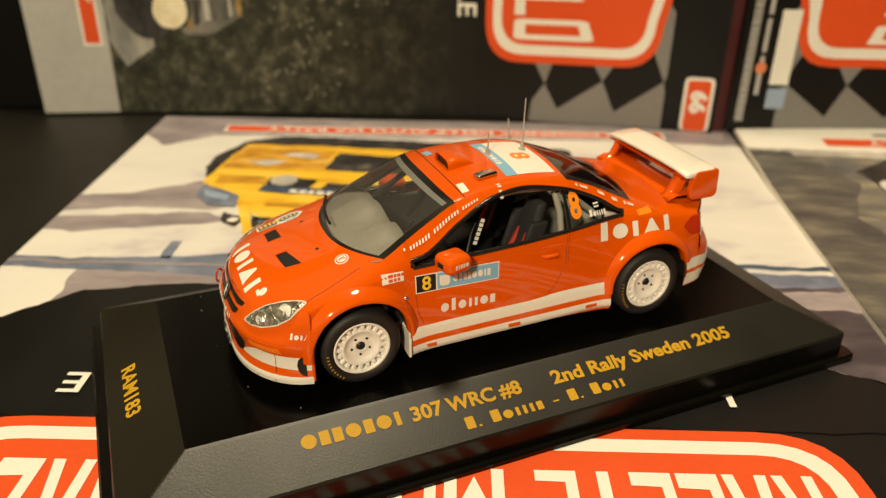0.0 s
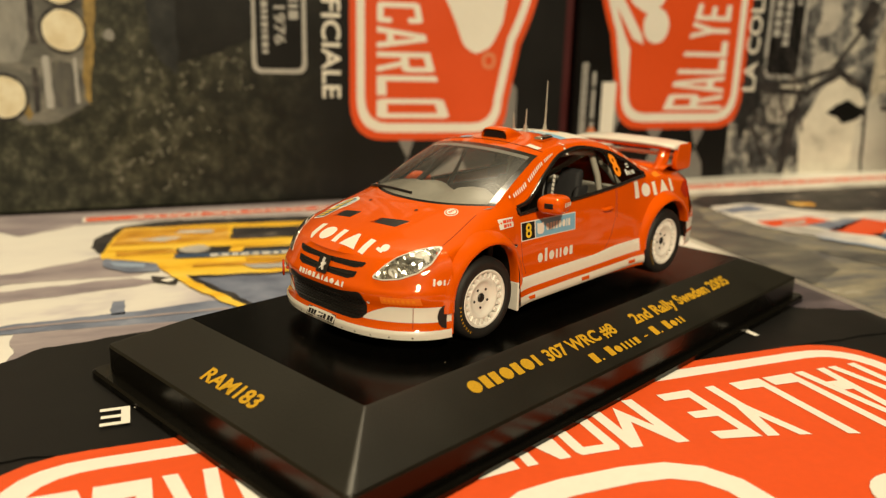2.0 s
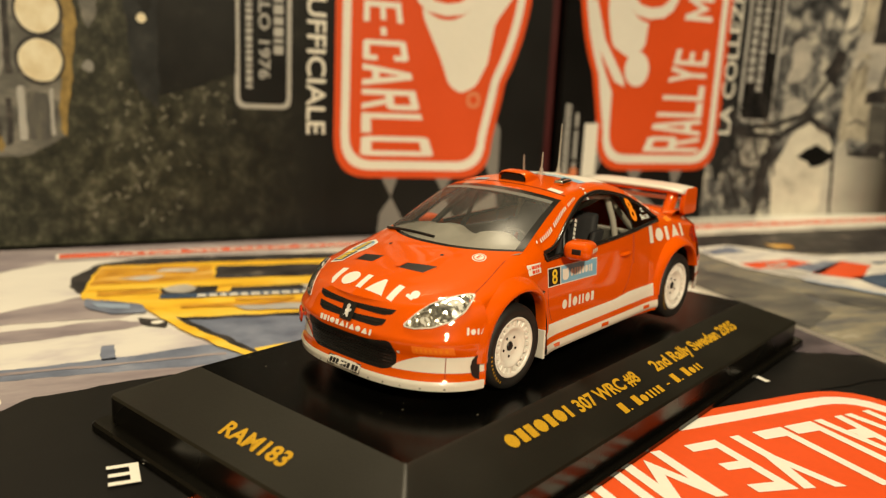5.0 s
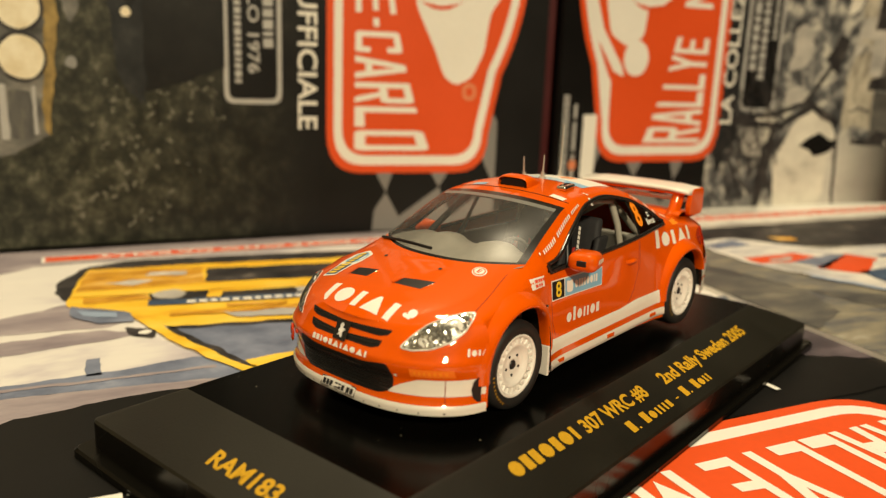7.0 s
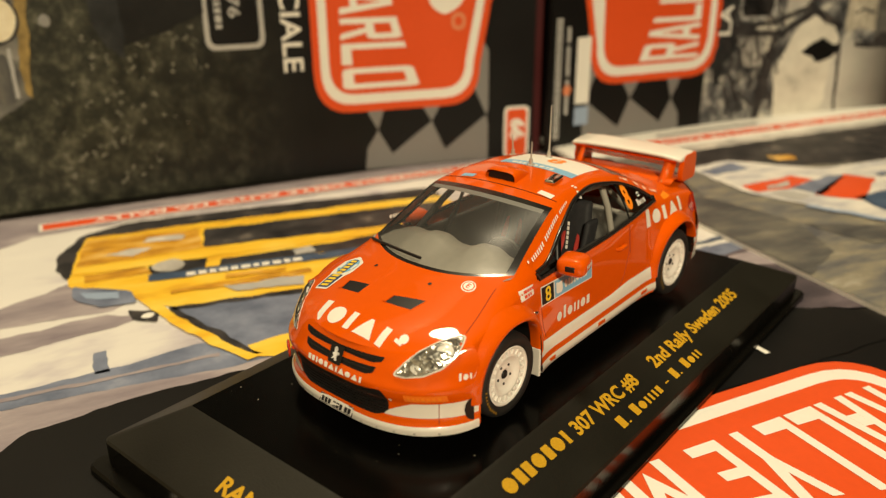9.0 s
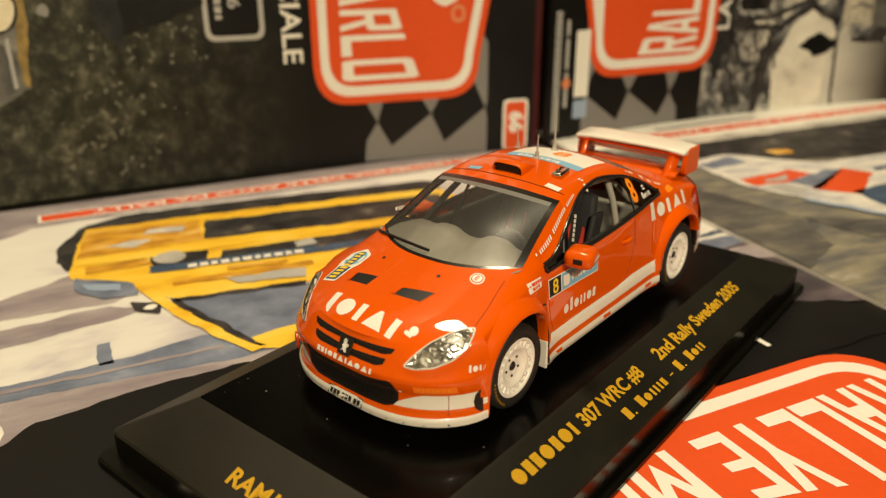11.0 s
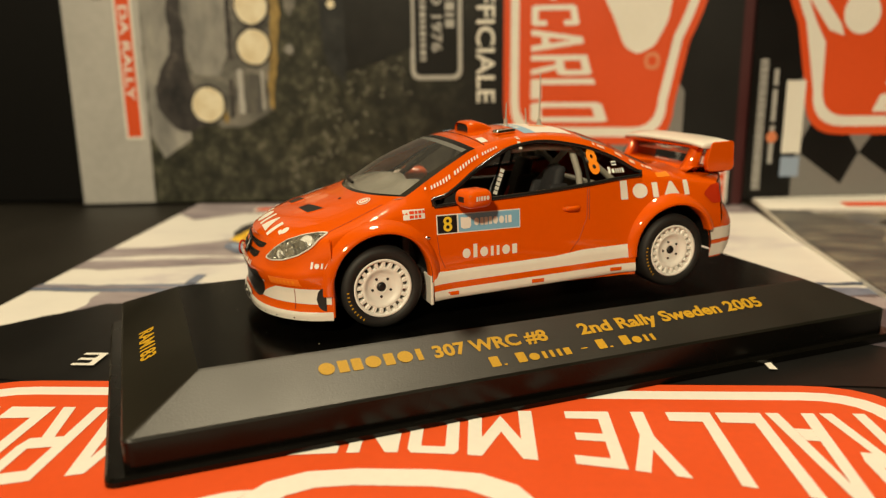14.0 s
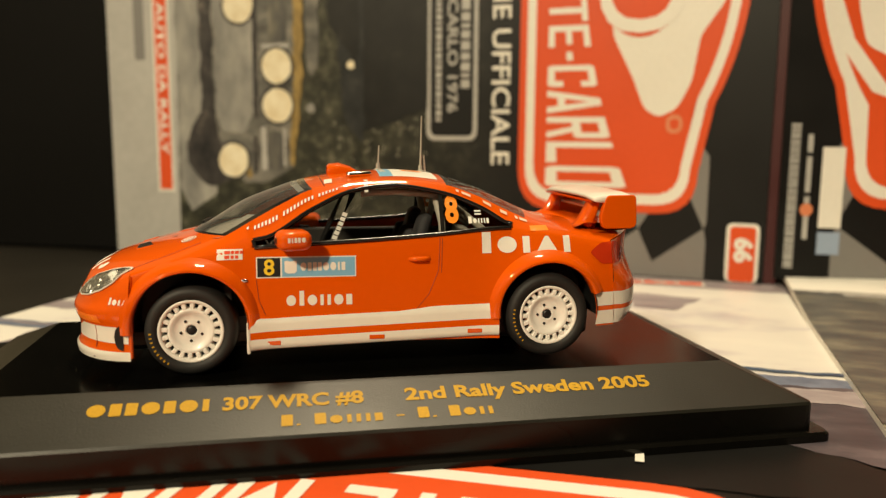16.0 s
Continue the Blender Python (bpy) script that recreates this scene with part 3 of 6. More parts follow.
def magazine(label, where, thick, photo, painter, tall=TALL, shift=(6.0, 0.0), drop_a=0.0, line=(170.5, 7.4), chequers=True, low=0.0, band=181.0, price=(253.6, 259.2), title_b=265.5, stretch=1.06, words=(38.0, 80.8, 92.6, 186.5), pages=None):
    """A magazine cover: badge, series line, chequers and labels, with its own photograph.
    shift places the badge on this issue; drop_a moves the price label; line is the series line's foot and height."""
    mag = thing("magazine", label, "magazine", group="magazines round the model car")
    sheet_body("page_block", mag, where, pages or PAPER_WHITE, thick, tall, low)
    lay("photograph", poly_bm(rect(0, low, WIDE, band + 5)), photo, mag, where, 1)
    lay("black_band", poly_bm(rect(0, band, WIDE, tall)), PAPER_BLACK, mag, where, 2)
    painter(mag, where)
    # warped chequers beside the badge, near both ends of the cover
    if chequers:
        tiles = (
            [(209, 210), (219, 216), (224.5, 216), (224.5, 204), (216, 205)],
            [(209, 210), (202, 206), (192, 204), (180, 206), (192, 216)],
            [(207, 234), (219, 240), (224.5, 240), (224.5, 216), (219, 216)],
            [(207, 234), (198, 228), (190, 232), (198, 240)],
            [(206, 259), (219, 240), (224.5, 240), (224.5, 260), (210, 260)],
            [(206, 259), (190, 251), (176, 257), (180, 260), (204, 260)],
        )
        for flip in (False, True):
            for pts in tiles:
                lay("chequer", poly_bm([(WIDE - a if flip else a, b) for a, b in pts]), PAPER_GREY, mag, where, 5)

    def badge_at(a, b, h):
        return where(112.5 + (a - 112.5) * stretch + shift[0], b + shift[1], h)

    lay("badge_edge", poly_bm(shield_outline(0)), PAPER_RED, mag, badge_at, 6)
    lay("badge_line", poly_bm(shield_outline(3.0)), PAPER_WHITE, mag, badge_at, 7)
    lay("badge", poly_bm(shield_outline(6.6)), PAPER_RED, mag, badge_at, 8, "red badge with white lettering")
    # lettering: taller towards both ends
    bm = merge(block_bm("RALLYE", words[0], words[1], 0.12), block_bm("MONTE-CARLO", words[2], words[3], 0.18))
    for v in bm.verts:
        v.co.y = 195.8 + v.co.y * (14.5 + 18.5 * (abs(v.co.x - 112.5) / 73.5) ** 1.8)
    lay("badge_lettering", bm, PAPER_WHITE, mag, badge_at, 9)
    # the white emblem of plain curved shapes
    bust = rounded([(126, 221), (134, 221.5), (149, 230), (159, 234.5), (162, 240), (159, 247), (150, 252), (135, 254.5), (124, 263), (110, 264), (112, 246)], 2.5, 4)
    lay("emblem", poly_bm(bust), PAPER_WHITE, mag, badge_at, 9)
    lay("emblem_column", poly_bm(rounded([(75.5, 242), (80, 233.5), (97, 232), (108, 240), (106, 256), (92, 255.5), (80, 252)], 3)), PAPER_WHITE, mag, badge_at, 9)
    lay("emblem_gap", poly_bm(disc(112.5, 232, 22.5, 32, 18)), PAPER_RED, mag, badge_at, 10)
    lay("emblem_head", ring_bm(91.5, 215.5, 133.5, 248.5, 4.5, 16), PAPER_WHITE, mag, badge_at, 11)
    lay("emblem_ball", poly_bm(disc(71.5, 237, 7.0)), PAPER_WHITE, mag, badge_at, 10)
    lay("emblem_streak", poly_bm([(96, 266), (79, 259.5), (66, 249), (64, 243), (68, 244.5), (82, 256), (97, 262)]), PAPER_WHITE, mag, badge_at, 9)
    lay("mark_ring", ring_bm(161, 243, 167.4, 249.4, 1.5, 3.1), PAPER_PEACH, mag, badge_at, 9)
    lay("series_line", moved(fit_width(text_bm("LA COLLEZIONE UFFICIALE", line[1], 0.014), 46, 179), Matrix.Translation((0, line[0], 0))), PAPER_WHITE, mag, badge_at, 8)
    # newspaper title as bars, price label and issue label along the outer edge
    title = lay("newspaper_title", merge(bars_bm([0.7, 1.0, 0.5, 1.1, 0.8, 0.7, 1.0] * 6, 3.3, 0.34, 4, title_b + 0.4), bars_bm([9, 4, 12, 6], 1.8, 1.4, 14, title_b - 3.9)), PAPER_PALE, mag, where, 4)
    tagged(title, kind="stuff")
    lay("title_dot", poly_bm(disc(24, title_b - 3.0, 2.2)), PAPER_PEACH, mag, where, 5)
    lay("price_label", poly_bm(rect(20 - drop_a, price[0], 47 - drop_a, price[1])), PAPER_WHITE, mag, where, 9)
    lay("price_label_foot", poly_bm(rect(11 - drop_a, price[0], 18.6 - drop_a, price[1])), PAPER_BLUE, mag, where, 9)
    if tall > 279:
        lay("issue_label", poly_bm(rect(203.4, 267.6, 224.6, 279.6, 2.4)), PAPER_WHITE, mag, where, 4)
        lay("issue_label_field", poly_bm(rect(204.6, 268.9, 224.4, 278.3, 1.6)), PAPER_RED, mag, where, 5)
        lay("issue_number", moved(text_bm("66", 6, 0.05), Matrix.Translation((208.6, 271.0, 0))), PAPER_WHITE, mag, where, 6)
    return mag


def strip(mag, where, a0, a1, b0, b1):
    lay("strip_edge", poly_bm(rect(a0 - 1, b0 - 1, a1 + 1, b1 + 1)), PAPER_WHITE, mag, where, 3)
    lay("strip", poly_bm(rect(a0, b0, a1, b1)), PAPER_RED, mag, where, 4, "red strip with white lettering")
    h = b1 - b0
    bm = fit_width(text_bm("LA LEGGENDA DELLE AUTO DA RALLY", h * 0.6, 0.02), a0 + 8, a1 - 15)
    lay("strip_lettering", moved(bm, Matrix.Translation((0, b0 + h * 0.2, 0))), PAPER_WHITE, mag, where, 5)


def title_box(mag, where, a0, a1, b0, b1, start, words=""):
    """A rounded box with three lines of small print, the middle one read as words where they can be."""
    lay("box_line", poly_bm(rect(a0, b0, a1, b1, 4)), PAPER_PALE, mag, where, 4)
    lay("box_field", poly_bm(rect(a0 + 1.8, b0 + 1.8, a1 - 1.8, b1 - 1.8, 3)), PAPER_BLACK, mag, where, 5)
    h = b1 - b0
    tagged(lay("box_title", bars_bm([3.4, 2.8, 3.6, 3.0, 3.4, 2.6, 5.0, 3.2, 1.6, 3.0, 3.4, 2.8, 3.2, 1.4, 3.2], h * 0.17, 1.0, start + 4, b0 + h * 0.68), PAPER_PALE, mag, where, 8), kind="stuff")
    if words:
        lay("box_lettering", moved(fit_width(text_bm(words, h * 0.19, 0.02), start, start + 73), Matrix.Translation((0, b0 + h * 0.42, 0))), PAPER_PALE, mag, where, 8)
    else:
        tagged(lay("box_wording", bars_bm([2.4, 3.0, 1.2, 2.8, 2.2, 3.2, 2.6, 4.0, 2.6, 2.2, 3.0, 1.4, 2.8, 2.4, 3.0], h * 0.16, 0.9, start, b0 + h * 0.43), PAPER_PALE, mag, where, 8), kind="stuff")
    tagged(lay("box_small_print", bars_bm([1.6, 2.2, 1.2, 1.8, 2.4, 1.4] * 4, h * 0.11, 0.7, start + 18, b0 + h * 0.19), PAPER_PALE, mag, where, 8), kind="stuff")
    if words:
        lay("flag", poly_bm(rect(start + 8, b0 + h * 0.16, start + 15, b0 + h * 0.31)), PAPER_RED, mag, where, 8)


def paint_forest(mag, where):
    """Upright cover: a pale grey car with round lamps before dark woods."""
    lays("pale_margin", poly_bm([(0, -8), (WIDE, -8), (WIDE, 24), (190, 24.5), (150, 25), (60, 26), (0, 26)]), PAPER_PALE, mag, where, 2)
    lays("road_haze", torn_bm([(30, 25), (150, 25), (196, 25), (206, 30), (198, 44), (150, 46), (30, 46)]), INK_HAZE, mag, where, 3)
    lays("car_shade", torn_bm([(30, 36), (166, 37), (168, 43), (150, 45), (30, 45)]), INK_NIGHT, mag, where, 4)
    lays("dusk_roof", torn_bm([(30, 101), (140, 103), (164, 105), (172, 109), (176, 114.5), (30, 115.5)]), INK_DUSK, mag, where, 3)
    lays("dark_gap", torn_bm([(30, 115.5), (172, 114.5), (168, 128), (160, 150), (30, 152)], [(60, 99), (128, 98), (143, 110), (140, 113), (60, 112)]), INK_BLACK, mag, where, 4)
    lays("screen_glass", torn_bm([(30, 86), (120, 87), (146, 88), (150, 90.5), (144, 94), (30, 95)]), INK_CARGREY, mag, where, 5)
    lays("tyre_shape", torn_bm(disc(179, 42, 16, 26, 13)), INK_NIGHT, mag, where, 5)
    lays("tyre_side", torn_bm(disc(181, 46, 11, 22, 8)), INK_CARGREY, mag, where, 5)
    lays("car_shape", torn_bm([(30, 43), (150, 43), (168, 44), (178, 46), (188, 51), (194, 58), (193, 70), (187, 81), (150, 84.5), (30, 86)]), INK_CARGREY, mag, where, 6)
    lays("bumper_shape", torn_bm([(30, 43.5), (162, 44), (172, 47), (172, 58), (160, 63.5), (30, 64)]), INK_HAZE, mag, where, 7)
    lays("bumper_line", torn_bm([(30, 62.6), (166, 62.4), (166, 64.6), (30, 65)], [(174, 62), (190, 62), (189, 64), (174, 64)], amp=0.3), INK_NIGHT, mag, where, 8)
    lays("car_edge", torn_bm([(60, 82.5), (150, 82), (184, 79), (187, 81.5), (150, 86), (60, 87)], [(176, 55), (190, 62), (192, 60), (182, 52)]), INK_OCHRE, mag, where, 8)
    for box in ((117, 70, 135, 79), (104, 69, 114, 80), (172, 69, 188, 76), (177, 78, 186, 80.5)):
        lays("dark_panel", torn_bm(rect(*box, 1.2), amp=0.4), INK_ASPHALT, mag, where, 8)
    lays("plate_shape", torn_bm(rect(170, 66, 188, 68.4, 0.5), rect(136, 67, 137.6, 80, 0.4), rect(170, 76.6, 186, 77.8, 0.3), rect(114.6, 67, 116.4, 81, 0.4), amp=0.3), PAPER_PALE, mag, where, 9)
    for a, b in ((120, 56), (145, 74), (161, 74), (184, 52)):
        lays("lamp_rim", poly_bm(disc(a, b, 8.3)), INK_NIGHT, mag, where, 9)
        lays("lamp_shape", torn_bm(disc(a, b, 7.2), amp=0.3), INK_LAMP, mag, where, 10)
    lays("glint", torn_bm(disc(145, 109, 1.8), amp=0.3), INK_LAMP, mag, where, 9)
    lays("faint_glint", torn_bm(disc(162, 90, 1.7), amp=0.6), INK_HAZE, mag, where, 9)
    rng = random.Random(11)
    flecks = []
    for k in range(120):
        ca, cb, wa, wb = ((172, 134, 6, 8), (205, 112, 10, 14), (192, 104, 12, 12), (176, 110, 8, 6), (208, 96, 8, 12))[k % 5]
        a, b = rng.gauss(ca, wa), rng.gauss(cb, wb)
        long, thin, turn = rng.uniform(0.5, 1.9), rng.uniform(0.35, 0.9), rng.uniform(0, 3.1)
        if 165 < a < 221 and 88 < b < 160:
            ring = []
            for t in range(9):
                u, v = long * rng.uniform(0.55, 1.2) * math.cos(t * 0.698), thin * rng.uniform(0.55, 1.2) * math.sin(t * 0.698)
                ring.append((a + u * math.cos(turn) - v * math.sin(turn), b + u * math.sin(turn) + v * math.cos(turn)))
            flecks.append(ring)
    tagged(lay("foliage", poly_bm(*flecks), INK_LEAF, mag, where, 2), kind="stuff")
    strip(mag, where, 28, 197, 15, 21)
    lays("corner_print", poly_bm(rect(30, 5, 142, 10, 1.5)), PAPER_GREY, mag, where, 3)
    title_box(mag, where, 44, 175, 143.5, 166, 91, "MONTE CARLO 1976")


def paint_snow(mag, where):
    """Flat cover: a yellow estate car on a snowy road with a guard rail."""
    lays("dark_field", torn_bm([(0, 178), (30, 164), (52, 146), (80, 136), (120, 132), (180, 135), (200, 140), (212, 152), (WIDE, 168), (WIDE, 186), (0, 186)]), PAPER_BLACK, mag, where, 4)
    lays("dusk_field", torn_bm([(0, 130.5), (30, 131), (90, 130.5), (90, 140), (40, 158), (0, 180)]), INK_TWILIGHT, mag, where, 4)
    lays("dusk_glow", torn_bm([(0, 133), (24, 133), (40, 136), (30, 142), (12, 141), (0, 144)], amp=1.6), INK_VIOLET, mag, where, 5)
    lays("rail_shade", torn_bm([(0, 119.5), (90, 117.5), (90, 119.5), (0, 121.5)]), INK_NAVY, mag, where, 4)
    lays("verge_shade", torn_bm([(WIDE, 0), (0, 0), (0, 24), (40, 20), (170, 20), (199, 22), (214, 34), (WIDE, 22)]), INK_VIOLET, mag, where, 2)
    lays("road_shade", torn_bm([(WIDE, 80), (209, 78), (190, 67), (174, 84), (180, 90), (205, 88), (WIDE, 92)], [(WIDE, 96), (205, 94), (182, 91), (172, 96), (180, 99), (216, 106), (WIDE, 105)], [(30, 40), (54, 34), (52, 58), (40, 60)]), INK_VIOLET, mag, where, 2)
    lays("guard_rail", torn_bm([(WIDE, 121), (211, 122), (183, 120.5), (164, 117), (158, 118), (120, 120), (0, 124), (0, 132), (120, 130), (160, 131), (182, 129), (209, 128), (WIDE, 127)], rect(183, 111, 185.6, 121.5)), INK_SLATE, mag, where, 3)
    lays("bank_shade", torn_bm([(205, 128), (182, 129), (160, 131), (120, 131), (120, 134), (182, 139), (204, 144)]), INK_VIOLET, mag, where, 3)
    lays("rail_glint", torn_bm([(WIDE, 123), (183, 124), (160, 124.5), (160, 125.6), (183, 125.4), (WIDE, 124.6)]), INK_VIOLET, mag, where, 4)
    lays("car_shade", torn_bm(rounded([(66, 31), (80, 30), (140, 23.5), (169, 21.5), (184, 27), (191, 40), (193, 56), (190, 66), (180, 60), (66, 60)], 4)), INK_NIGHT, mag, where, 3)
    lays("car_shape", torn_bm(rounded([(66, 42), (81, 40), (149, 33), (184, 31), (188, 56), (190.5, 70), (175, 83), (168, 94), (158, 97), (134, 99), (72, 104), (64, 90)], 3)), INK_YELLOW, mag, where, 4)
    lays("tail_shape", torn_bm([(184, 34), (151, 38), (152, 56), (187, 56)], [(186, 63), (170, 64), (168, 70), (186, 69)]), INK_AMBER, mag, where, 5)
    lays("tail_glint", torn_bm([(166, 40), (156, 42), (157, 46), (168, 44)], [(180, 50), (172, 48), (166, 50), (172, 54)]), INK_ROCK, mag, where, 6)
    lays("window_shape", torn_bm([(149, 40), (90, 46), (70, 48), (72, 66), (100, 63), (152, 56)], [(169, 61.5), (152, 63.5), (155, 73), (169, 71)], [(149, 68), (105, 70), (70, 72), (76, 80), (116, 77), (151, 73.5)]), INK_NIGHT, mag, where, 5)
    lays("belt_bar", torn_bm([(188, 57), (151, 59), (102, 63), (68, 65), (68, 70.5), (104, 68.5), (152, 65), (188, 62)]), INK_YELLOW, mag, where, 6)
    lays("wheel_shape", torn_bm(disc(163.5, 66.5, 4.8, 20, 4.6)), INK_ROCK, mag, where, 7)
    lays("navy_stripe", torn_bm([(170, 71), (119, 77), (70, 82), (72, 87), (121, 82), (170, 75.5)]), INK_NAVY, mag, where, 7)
    tagged(lay("side_print", moved(bars_bm([2.6, 1.8, 2.4, 2.2, 1.6, 2.6, 2.0, 2.4, 1.8, 2.2, 2.4], 2.4, 0.8, 0, 0), Matrix.Translation((128, 77.8, 0)) @ Matrix.Rotation(-0.11, 4, "Z")), PAPER_WHITE, mag, where, 8), kind="stuff")
    lays("white_panel", torn_bm(rect(123, 70.5, 129, 75, 0.5), [(152, 88), (131, 91), (133, 97), (150, 93)]), PAPER_PALE, mag, where, 8)
    lays("sill_shade", torn_bm([(166, 84), (128, 86), (128, 89), (166, 87)], [(150, 80), (134, 83), (134, 85), (150, 83)]), INK_AMBER, mag, where, 7)
    lays("bumper_shape", torn_bm(rounded([(189, 70), (175, 80), (174, 88), (183, 87), (189, 80)], 1.5)), INK_SLATE, mag, where, 6)
    lays("bumper_glint", torn_bm([(187, 75), (178, 80), (178, 84), (186, 80)]), PAPER_BLUE, mag, where, 7)
    lays("windscreen_shape", torn_bm([(167, 95), (134, 100), (110, 108), (130, 128), (152, 128), (157, 125), (162, 114)]), INK_SLATE, mag, where, 5)
    lays("screen_edge", torn_bm([(168, 95), (166, 95), (154, 124), (152, 129), (155, 128), (163, 112)], [(167, 94.5), (134, 99), (134, 101.5), (166, 97)]), INK_NIGHT, mag, where, 6)
    lays("pillar_shape", torn_bm([(175, 82), (172.5, 82), (167, 99), (159.5, 117), (152.5, 130), (155, 130.5), (162.5, 117), (170, 99)]), INK_YELLOW, mag, where, 7)
    lays("bonnet_shape", torn_bm([(154, 123), (144, 122), (120, 126), (124, 132), (147, 133), (153, 130)]), INK_YELLOW, mag, where, 6)
    lays("mirror_shape", torn_bm(rounded([(177, 92), (169.5, 95), (171.5, 101.5), (176, 98.5)], 1)), INK_NIGHT, mag, where, 5)
    lays("lamp_glint", torn_bm(disc(172.8, 97.2, 1.5, 14, 1.5)), PAPER_WHITE, mag, where, 6)
    strip(mag, where, 28, 196, 11, 17)


def paint_road(mag, where):
    """Flat cover: a white and orange car on a stony road."""
    lays("pale_margin", poly_bm(rect(0, 0, WIDE, 39)), PAPER_WHITE, mag, where, 2)
    lays("margin_shade", torn_bm([(0, 36), (120, 37), (190, 37), (WIDE, 36), (WIDE, 42), (150, 44), (0, 46)]), INK_ROCK, mag, where, 3)
    lays("far_shade", torn_bm([(0, 42), (140, 43), (180, 44), (194, 54), (190, 66), (120, 78), (0, 90)]), INK_NIGHT, mag, where, 4)
    lays("road_spray", torn_bm([(WIDE, 36), (206, 40), (196, 64), (206, 90), (200, 110), (WIDE, 112)]), INK_ASPHALT, mag, where, 3)
    lays("road_spray", torn_bm([(WIDE, 112), (200, 110), (196, 122), (206, 146), (WIDE, 156)], [(196, 124), (150, 150), (120, 162), (124, 165), (190, 146)]), INK_ASPHALT, mag, where, 3)
    lays("car_shape", torn_bm(rounded([(190, 62), (170, 58), (140, 80), (60, 80), (0, 86), (0, 142), (100, 142), (167, 135), (180, 112), (189, 96)], 4)), INK_PANEL, mag, where, 5)
    for pts in ([(186, 86), (160, 83), (156, 90), (172, 95), (186, 94)], [(170, 104), (140, 89), (134, 98), (160, 116)]):
        lays("car_panel", torn_bm(pts), PAPER_RED, mag, where, 6)
    for pts in ([(178, 90), (166, 88), (170, 93), (180, 93)], [(184, 97), (176, 96), (172, 104), (180, 108)]):
        lays("panel_glint", torn_bm(pts), PAPER_PALE, mag, where, 7)
    lays("car_glass", torn_bm([(172, 95), (147, 88), (142, 91), (168, 106)], [(189, 66), (170, 62), (168, 70), (186, 72)]), INK_SLATE, mag, where, 6)
    lays("car_flank", torn_bm([(160, 112), (120, 108), (60, 112), (50, 134), (100, 136), (162, 130)]), INK_NAVY, mag, where, 6)
    tagged(lay("side_print", moved(bars_bm([4, 6, 3, 5], 3.0, 1.4, 0, 0), Matrix.Translation((108, 92, 0)) @ Matrix.Rotation(0.1, 4, "Z")), INK_NAVY, mag, where, 7), kind="stuff")
    lays("car_foot", torn_bm([(180, 112), (167, 135), (120, 141), (120, 144), (169, 138), (183, 112)]), PAPER_BLUE, mag, where, 7)
    lays("bank_glint", torn_bm([(150, 60), (140, 62), (141, 67), (150, 66)]), INK_AMBER, mag, where, 5)
    strip(mag, where, 28, 196, 26, 32.5)
    lays("corner_print", poly_bm(rect(120, 20, 176, 22.4)), PAPER_GREY, mag, where, 3)


